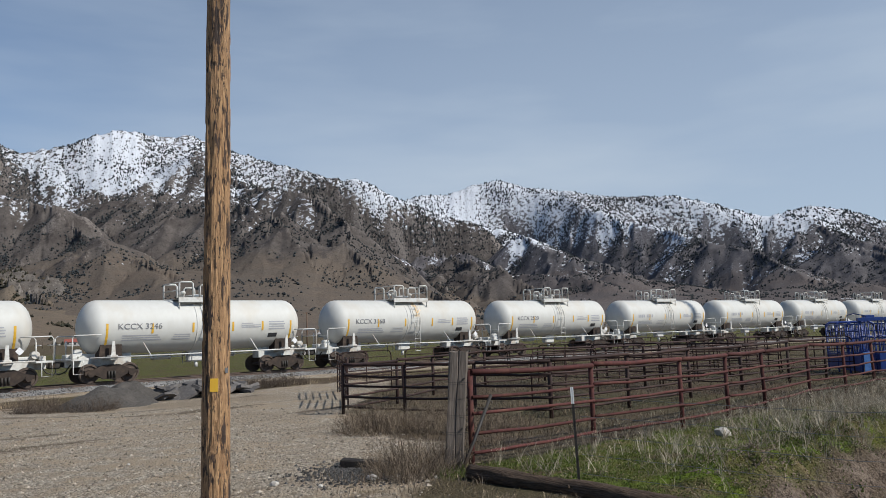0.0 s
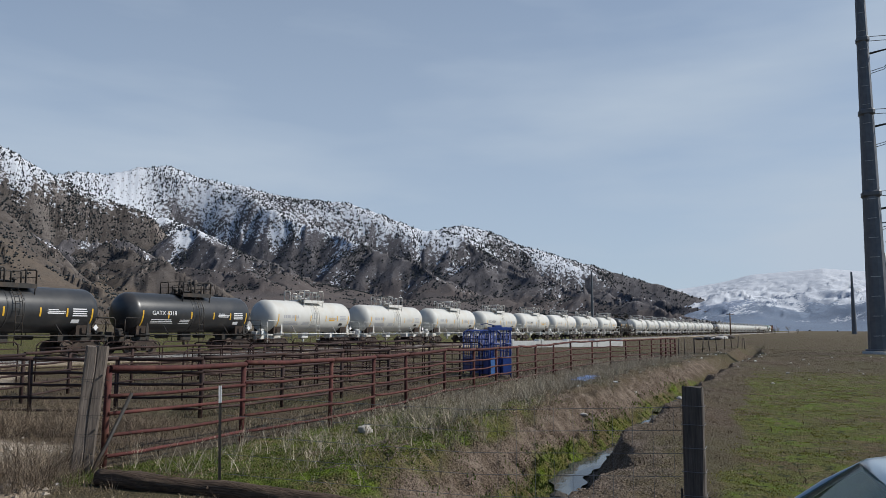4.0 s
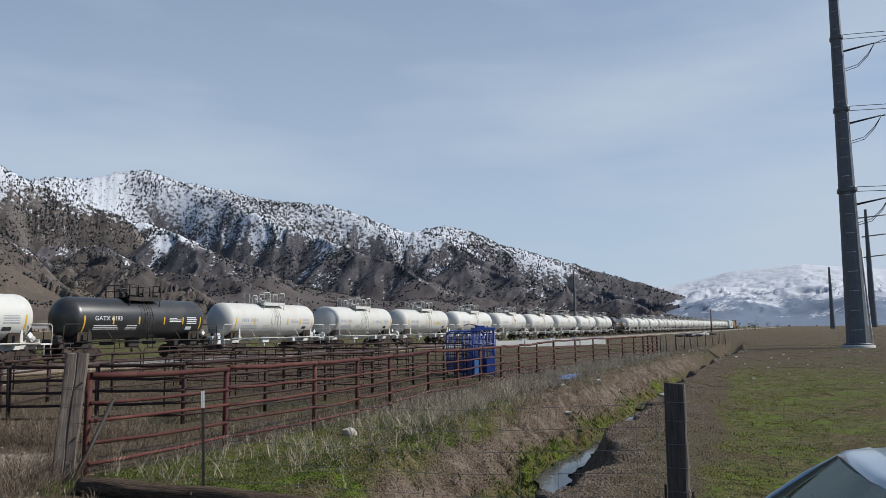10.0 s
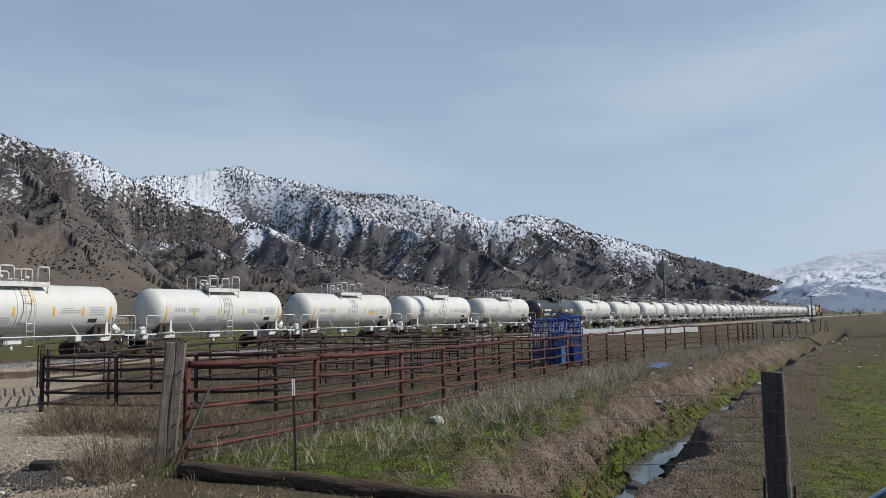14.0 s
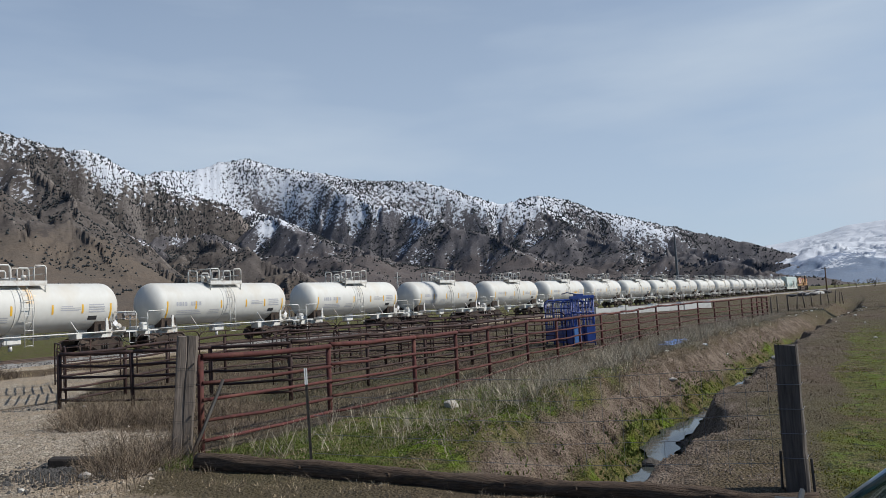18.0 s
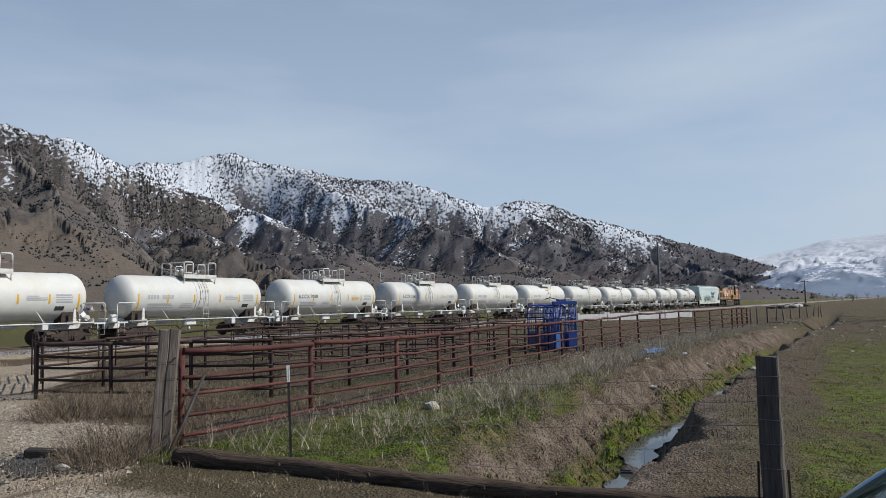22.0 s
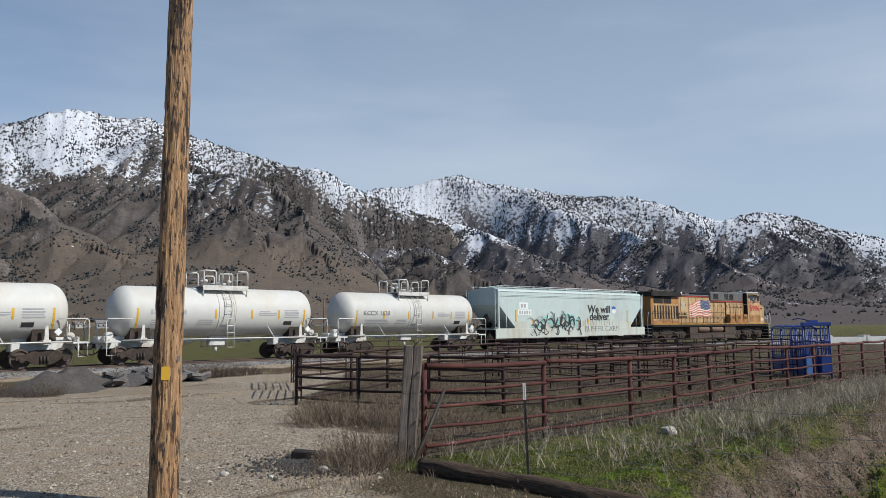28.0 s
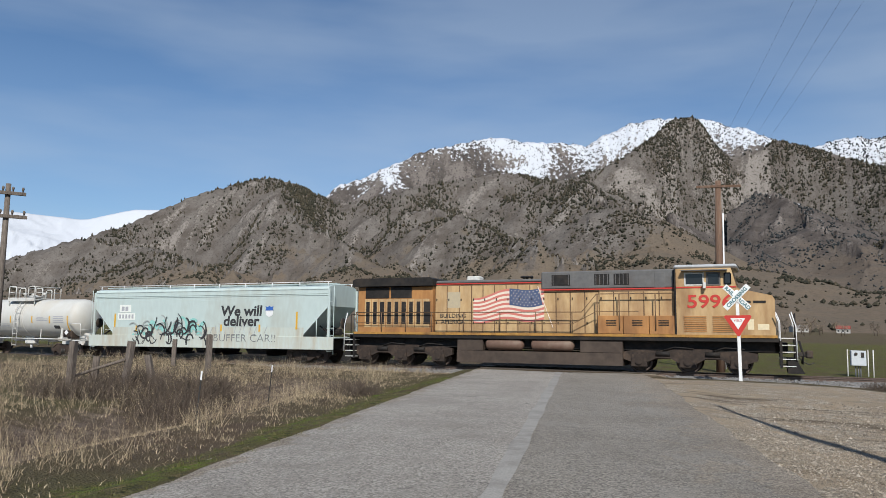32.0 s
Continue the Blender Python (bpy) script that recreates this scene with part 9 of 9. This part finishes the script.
blades("grass", "short bright green grass beside the corral", 130000, region(8, 21, 3.6, 8.7, lambda x, y: green_amount(x, y) * (0.25 + 0.75 * tufted(x, y, 0.9)), 0.05, 1.4), (0.012, 0.045), 0.006, M_GREEN, 1, curl=1.5)
blades("grass", "short yellow-green grass of the field", 150000, region(8.6, 42, -13, 1.0, lambda x, y: green_amount(x, y) * (0.10 + 0.90 * tufted(x, y, 1.5)), 0.07, 1.8), (0.012, 0.045), 0.008, M_OLIVE, 2, curl=1.5)
blades("grass", "thin brown thatch between the green tufts", 50000, region(8.6, 42, -13, 8.6, lambda x, y: green_amount(x, y) * (1 - tufted(x, y, 1.5)), 0.08, 1.8), (0.010, 0.035), 0.006, M_STRAW, 14, curl=1.8)
blades("grass", "green weeds along the ditch water", 30000, region(9, 40, 2.2, 5.0, lambda x, y: (np.exp(-((y - ditch_mid(x) - 0.62) / 0.26) ** 2) + 0.5 * np.exp(-((y - ditch_mid(x) + 0.48) / 0.12) ** 2)) * tufted(x, y, 0.8, -0.25, 0.1), 0.05, 1.4), (0.03, 0.09), 0.014, M_GREEN, 3, curl=1.2)
weeds("dry_grass", "tall pale dry weeds along the pipe fence", 4200, region(9.5, 56, 4.4, 8.9, lambda x, y: smooth(1.35, 2.1, y - ditch_mid(x)) * smooth(9.5, 19, x) * (0.25 + 0.75 * tufted(x, y, 1.4)), 0.0, 1.15), (0.25, 0.62), 0.0046, M_DRY, 4, 7, 0.34)
weeds("dry_grass", "sparse dry stalks in the grass", 420, region(8.2, 20, 4.4, 8.6, lambda x, y: smooth(1.0, 1.8, y - ditch_mid(x)), 0.0), (0.2, 0.6), 0.0040, M_DRY, 5, 4, 0.45)
weeds("dry_grass", "brown dead weeds inside the corral", 2600, region(8.5, 44, 8.9, 25, lambda x, y: off_road(x, y) * (1 - covers(x, y)[0]) ** 3 * (0.3 + 0.7 * tufted(x, y, 1.8)), 0.0, 1.4), (0.12, 0.42), 0.0055, M_TWIG, 6, 7, 0.5)
blades("dry_grass", "brown dead grass inside the corral", 16000, region(8.5, 44, 8.9, 25, lambda x, y: off_road(x, y) * (1 - covers(x, y)[0]) ** 3, 0.16, 1.5), (0.03, 0.14), 0.006, M_DRY_BROWN, 16, "weeds", 0.9)
weeds("dry_grass", "dead weeds on the ditch banks", 420, region(9, 50, 4.3, 6.4, bank, 0.0, 1.4), (0.08, 0.35), 0.0028, M_TWIG, 7, 5, 0.6)
blades("dry_grass", "dry grass across the open field", 52000, region(12, 90, -22, 34, lambda x, y: off_road(x, y) * (1 - covers(x, y)[0]) ** 4 * (1 - 0.8 * covers(x, y)[1]), 0.2, 1.5), (0.02, 0.08), 0.009, M_DRY_BROWN, 8, "weeds", 0.9)
blades("dry_grass", "straw-coloured grass beside the railway", 7000, region(5, 50, 30.4, 32.4, lambda x, y: off_road(x, y) * tufted(x, y, 2.2), 0.14), (0.08, 0.32), 0.005, M_STRAW, 9, "weeds", 0.6)
weeds("dry_grass", "tall straw weeds beyond the road", 5200, region(-34, -7.6, 5, 34, lambda x, y: smooth(-5.2, -6.8, (x - road_mid(y)) / 1.03) * (0.15 + 0.85 * tufted(x, y, 2.2, -0.05, 0.22)), 0.0), (0.22, 0.75), 0.0042, M_STRAW, 10, 8, 0.3)
weeds("dry_grass", "grey-brown dead weeds beyond the road", 3600, region(-34, -7.6, 5, 34, lambda x, y: smooth(-5.2, -6.4, (x - road_mid(y)) / 1.03) * (1 - 0.8 * tufted(x, y, 2.2, -0.05, 0.22)), 0.0), (0.15, 0.5), 0.0042, M_TWIG, 15, 8, 0.5)
blades("dry_grass", "short dry grass beyond the road", 60000, region(-34, -7.0, 5, 34, lambda x, y: smooth(-4.6, -6.0, (x - road_mid(y)) / 1.03), 0.15), (0.02, 0.10), 0.006, M_STRAW, 11, "weeds", 1.5)
weeds("dry_grass", "low dead weeds in front of the log", 700, region(5.6, 8.4, 0.6, 8.2, lambda x, y: smooth(8.3, 7.6, x) * (0.2 + 0.8 * tufted(x, y, 0.8)) * smooth(3.2, 4.4, x - road_mid(y)), 0.0), (0.05, 0.22), 0.0022, M_TWIG, 17, 6, 0.9)
blades("grass", "thin grass in front of the log", 9000, region(5.2, 8.4, 0.2, 8.2, lambda x, y: tufted(x, y, 0.8) * smooth(3.2, 4.4, x - road_mid(y)), 0.05), (0.015, 0.06), 0.004, M_STRAW, 18, curl=1.4)
blades("grass", "mossy verge grass along the road", 16000, region(-14, -5, 4, 32, lambda x, y: covers(x, y)[1], 0.06), (0.02, 0.06), 0.008, island_mat("mossy_grass", (0.045, 0.05, 0.016), (0.16, 0.15, 0.06), c=(0.085, 0.088, 0.028)), 12)
blades("dry_grass", "dead weeds at the foot of the gate post", 2400, region(5.2, 8.6, 7.2, 10.2, lambda x, y: smooth(2.0, 0.5, np.hypot(x - 7.0, y - 8.5)) * smooth(0.3, 0.7, np.hypot(x - 6.55, y - 9.4)), 0.06), (0.03, 0.2), 0.003, M_TWIG, 13, "weeds", 0.8)
_fb = twig_bush("green_weed", "low green leafy weed at the gate post", "weed", 0.28, 0.16, 260, M_GREEN, 5, "")
_fb.matrix_basis = pose(7.36, 8.10, gz(7.36, 8.10)) @ Matrix.Scale(1.5, 4)


def scatter_stones(name, label, n, place, r, m, seed):
    rs = np.random.RandomState(seed)
    x, y = place(rs, n)
    n = len(x)
    base = np.array([(1, 0, 0), (-1, 0, 0), (0, 1, 0), (0, -1, 0), (0, 0, 0.7), (0, 0, -0.5)], float)
    tri = np.array([(0, 2, 4), (2, 1, 4), (1, 3, 4), (3, 0, 4), (2, 0, 5), (1, 2, 5), (3, 1, 5), (0, 3, 5)])
    rr = rs.uniform(r[0], r[1], (n, 1, 1)) * rs.uniform(0.6, 1.3, (n, 6, 1))
    a = rs.uniform(0, math.tau, n)
    c, s = np.cos(a)[:, None], np.sin(a)[:, None]
    p = base[None] * rr
    q = np.stack([p[:, :, 0] * c - p[:, :, 1] * s, p[:, :, 0] * s + p[:, :, 1] * c, p[:, :, 2]], 2)
    q += np.stack([x, y, ground_z(x, y) + r[0] * 0.3], 1)[:, None, :]
    f = (tri[None] + 6 * np.arange(n)[:, None, None]).reshape(-1, 3)
    me = bpy.data.meshes.new(name)
    me.from_pydata(q.reshape(-1, 3).tolist(), [], f.tolist())
    me.materials.append(m)
    return tagged(new(name, me), label, "gravel", kind="stuff")


M_STONES = island_mat("loose_stones", (0.12, 0.098, 0.074), (0.42, 0.365, 0.295), c=(0.26, 0.218, 0.168))
M_CLODS = island_mat("earth_clods", (0.095, 0.070, 0.052), (0.27, 0.215, 0.17), c=(0.18, 0.14, 0.108))
yard = lambda x, y: covers(x, y)[0]
scatter_stones("loose_gravel", "loose pale gravel on the yard", 80000, region(-2, 11, 6.5, 24, lambda x, y: yard(x, y) * np.clip(0.55 + 0.6 * wave(x, y, 0.8, 7) + 0.3 * wave(x, y, 2.1, 3), 0.08, 1) * smooth(26, 12, y), 0, 1.0), (0.006, 0.021), M_STONES, 21)
scatter_stones("loose_gravel", "larger loose stones on the yard", 1600, region(-1, 12, 7, 24, yard), (0.025, 0.05), M_STONES, 22)
scatter_stones("earth_clods", "dark earth clods on the ditch banks", 14000, region(9, 40, 0.9, 5.6, bank, 0.0, 1.6), (0.005, 0.022), M_CLODS, 23)
scatter_stones("earth_clods", "crumbled earth of the mound in the grass", 700, lambda rs, n: (rs.normal(10.0, 0.34, n), rs.normal(5.1, 0.45, n)), (0.008, 0.022), M_CLODS, 24)
M_COAL = island_mat("black_ash", (0.02, 0.019, 0.018), (0.10, 0.095, 0.09))
scatter_stones("black_ash", "black ash and cinders by the burnt sleeper", 1500, lambda rs, n: (rs.normal(6.45, 0.33, n), rs.normal(9.35, 0.42, n)), (0.015, 0.04), M_COAL, 25)


def bare_tree(seed, h):
    rng = random.Random(seed)
    t = empty("tree", "bare leafless tree near the farmhouses", "tree", "bare trees")
    bm = bmesh.new()
    add_tube(bm, [(0, 0, -0.3), (0.05 * h, 0, h * 0.3), (0.03 * h, 0.02 * h, h * 0.6)], [h * 0.03, h * 0.022, h * 0.01], 7)
    part("trunk", bm, M_TWIG_DARK, t)
    bm = bmesh.new()

    def grow(p, d, L, depth):
        q = p + d * L
        s = d.cross(Vector((0.3, 0.7, 0.2))).normalized() * 0.012 * L
        bm.faces.new([bm.verts.new(c) for c in (p - s * 2, p + s * 2, q + s, q - s)])
        if depth:
            for _ in range(4):
                nd = (d + Vector((rng.uniform(-0.8, 0.8), rng.uniform(-0.8, 0.8), rng.uniform(-0.1, 0.7)))).normalized()
                grow(p + d * L * rng.uniform(0.4, 1.0), nd, L * rng.uniform(0.5, 0.75), depth - 1)
    for k in range(7):
        a = k * 2.4
        grow(Vector((0.03 * h, 0, h * (0.2 + 0.06 * k))), Vector((math.cos(a) * 0.6, math.sin(a) * 0.6, 0.8)).normalized(), h * 0.32, 3)
    part("crown", bm, M_TWIG, t)
    return t


rng = random.Random(55)
_trees = [bare_tree(1, 9.0), bare_tree(2, 7.0), bare_tree(3, 11.0)]
_spots = []
for k in range(150):
    a = rng.choice((rng.uniform(-26, 12), rng.uniform(14, 40), rng.uniform(-12, 2), rng.uniform(40, 60)))
    d = rng.uniform(420, 600)
    _spots.append((d * math.sin(radians(a)), d * math.cos(radians(a))))
for k in range(20):
    _spots.append((rng.uniform(330, 700), rng.uniform(-20, 12)))
for k, (x, y) in enumerate(_spots):
    src = _trees[k % 3]
    m = pose(x, y, gz(x, y), 0, 0, 97 * k)
    if k < 3:
        src.matrix_basis = m
    else:
        copy_thing(src, m @ Matrix.Scale(rng.uniform(0.55, 1.0) * (0.45 if k >= 150 else 1), 4))


def house(x, y, w, d, h, wall_m, roof_m, turn, label):
    hs = empty("house", label, "house", "farm houses")
    bm = bmesh.new()
    add_box(bm, -w / 2, w / 2, -d / 2, d / 2, -0.5, h)
    wl = part("wall", bm, wall_m, hs)
    bm = bmesh.new()
    o = 0.4
    rise = d * 0.32
    pts = [(-d / 2 - o, h - 0.1), (0, h + rise), (d / 2 + o, h - 0.1), (d / 2 + o, h + 0.08), (0, h + rise + 0.2), (-d / 2 - o, h + 0.08)]
    a = [bm.verts.new((-w / 2 - o, yy, z)) for yy, z in pts]
    b = [bm.verts.new((w / 2 + o, yy, z)) for yy, z in pts]
    bm.faces.new(a)
    bm.faces.new(b[::-1])
    for i in range(6):
        bm.faces.new((a[i], a[(i + 1) % 6], b[(i + 1) % 6], b[i]))
    bmesh.ops.recalc_face_normals(bm, faces=bm.faces)
    part("roof", bm, roof_m, hs)
    bm = bmesh.new()
    for sx in (-1, 1):
        v = [bm.verts.new((sx * w / 2, yy, z)) for yy, z in ((-d / 2, h), (d / 2, h), (0, h + rise))]
        bm.faces.new(v)
    part("gable", bm, wall_m, hs)
    for k in range(max(2, int(w / 3))):
        xx = -w / 2 + (k + 0.5) * w / max(2, int(w / 3))
        bm = bmesh.new()
        add_box(bm, xx - 0.5, xx + 0.5, -d / 2 - 0.06, -d / 2 + 0.02, h * 0.35, h * 0.75)
        part("window", bm, M_GLASS_DARK, hs)
    hs.matrix_basis = pose(x, y, gz(x, y), 0, 0, turn)
    return hs


M_SIDING = surface("white_siding", (0.40, 0.385, 0.36), (0.33, 0.315, 0.29), rough=0.7, grain=3)
M_BRICKISH = surface("brown_wall", (0.32, 0.24, 0.18), (0.26, 0.19, 0.14), rough=0.8, grain=3)
M_ROOF = surface("grey_roof", (0.16, 0.15, 0.15), (0.22, 0.21, 0.20), rough=0.8, grain=3)
M_ROOF_RED = surface("red_roof", (0.28, 0.08, 0.06), (0.22, 0.07, 0.055), rough=0.8, grain=3)
for a, d, w, dd, h, wm, rm, lb in ((21.0, 232, 9, 7, 3.4, M_SIDING, M_ROOF, "white farmhouse with grey gabled roof beyond the field"), (19.5, 236, 7, 6, 3.0, M_SIDING, M_ROOF, "small white house beyond the field"), (22.6, 245, 6, 6, 3.0, M_SIDING, M_ROOF, "small white house beyond the field"), (33.1, 250, 11, 6, 2.6, M_SIDING, M_SIDING, "long pale shed on the plain"), (38.5, 300, 16, 8, 4, M_BRICKISH, M_ROOF, "brown flat house on the slope"), (36.9, 310, 10, 8, 3.2, M_SIDING, M_ROOF, "white house on the slope"), (40.2, 318, 14, 8, 3.2, M_BRICKISH, M_ROOF, "brown house on the slope"), (3.2, 420, 9, 7, 3.2, M_SIDING, M_ROOF_RED, "white house with red roof behind bare trees"), (0.5, 430, 12, 7, 3.2, M_SIDING, M_ROOF, "long white house behind bare trees"), (-2.8, 410, 8, 5, 3, M_SIDING, M_ROOF, "white shed behind bare trees"), (-5.5, 425, 8, 6, 3.2, M_BRICKISH, M_ROOF_RED, "brown house with red roof behind bare trees"), (15.8, 360, 8, 6, 2.6, M_SIDING, M_ROOF_RED, "small white house with red roof beyond the field"), (52, 420, 18, 9, 4, M_SIDING, M_ROOF, "far white farm building"), (56, 430, 14, 9, 4, M_BRICKISH, M_ROOF, "far brown farm building")):
    d *= 2.5 if d < 350 else 1.5
    house(d * math.sin(radians(a)), d * math.cos(radians(a)), w, dd, h, wm, rm, -a + 25 * math.sin(a * 3), lb)


def motions():
    for thing, back in TRAIN:
        rows = []
        for t in range(0, 33):
            s0 = rear(t) - back
            x, y, h = on_track(s0)
            lo, hi = float(rail_z(s0 - 5)), float(rail_z(s0 + 5))
            rows.append((float(t), pose(x, y, (lo + hi) / 2, 0, -math.degrees(math.atan2(hi - lo, 10)), h)))
        walk(thing, rows)


motions()
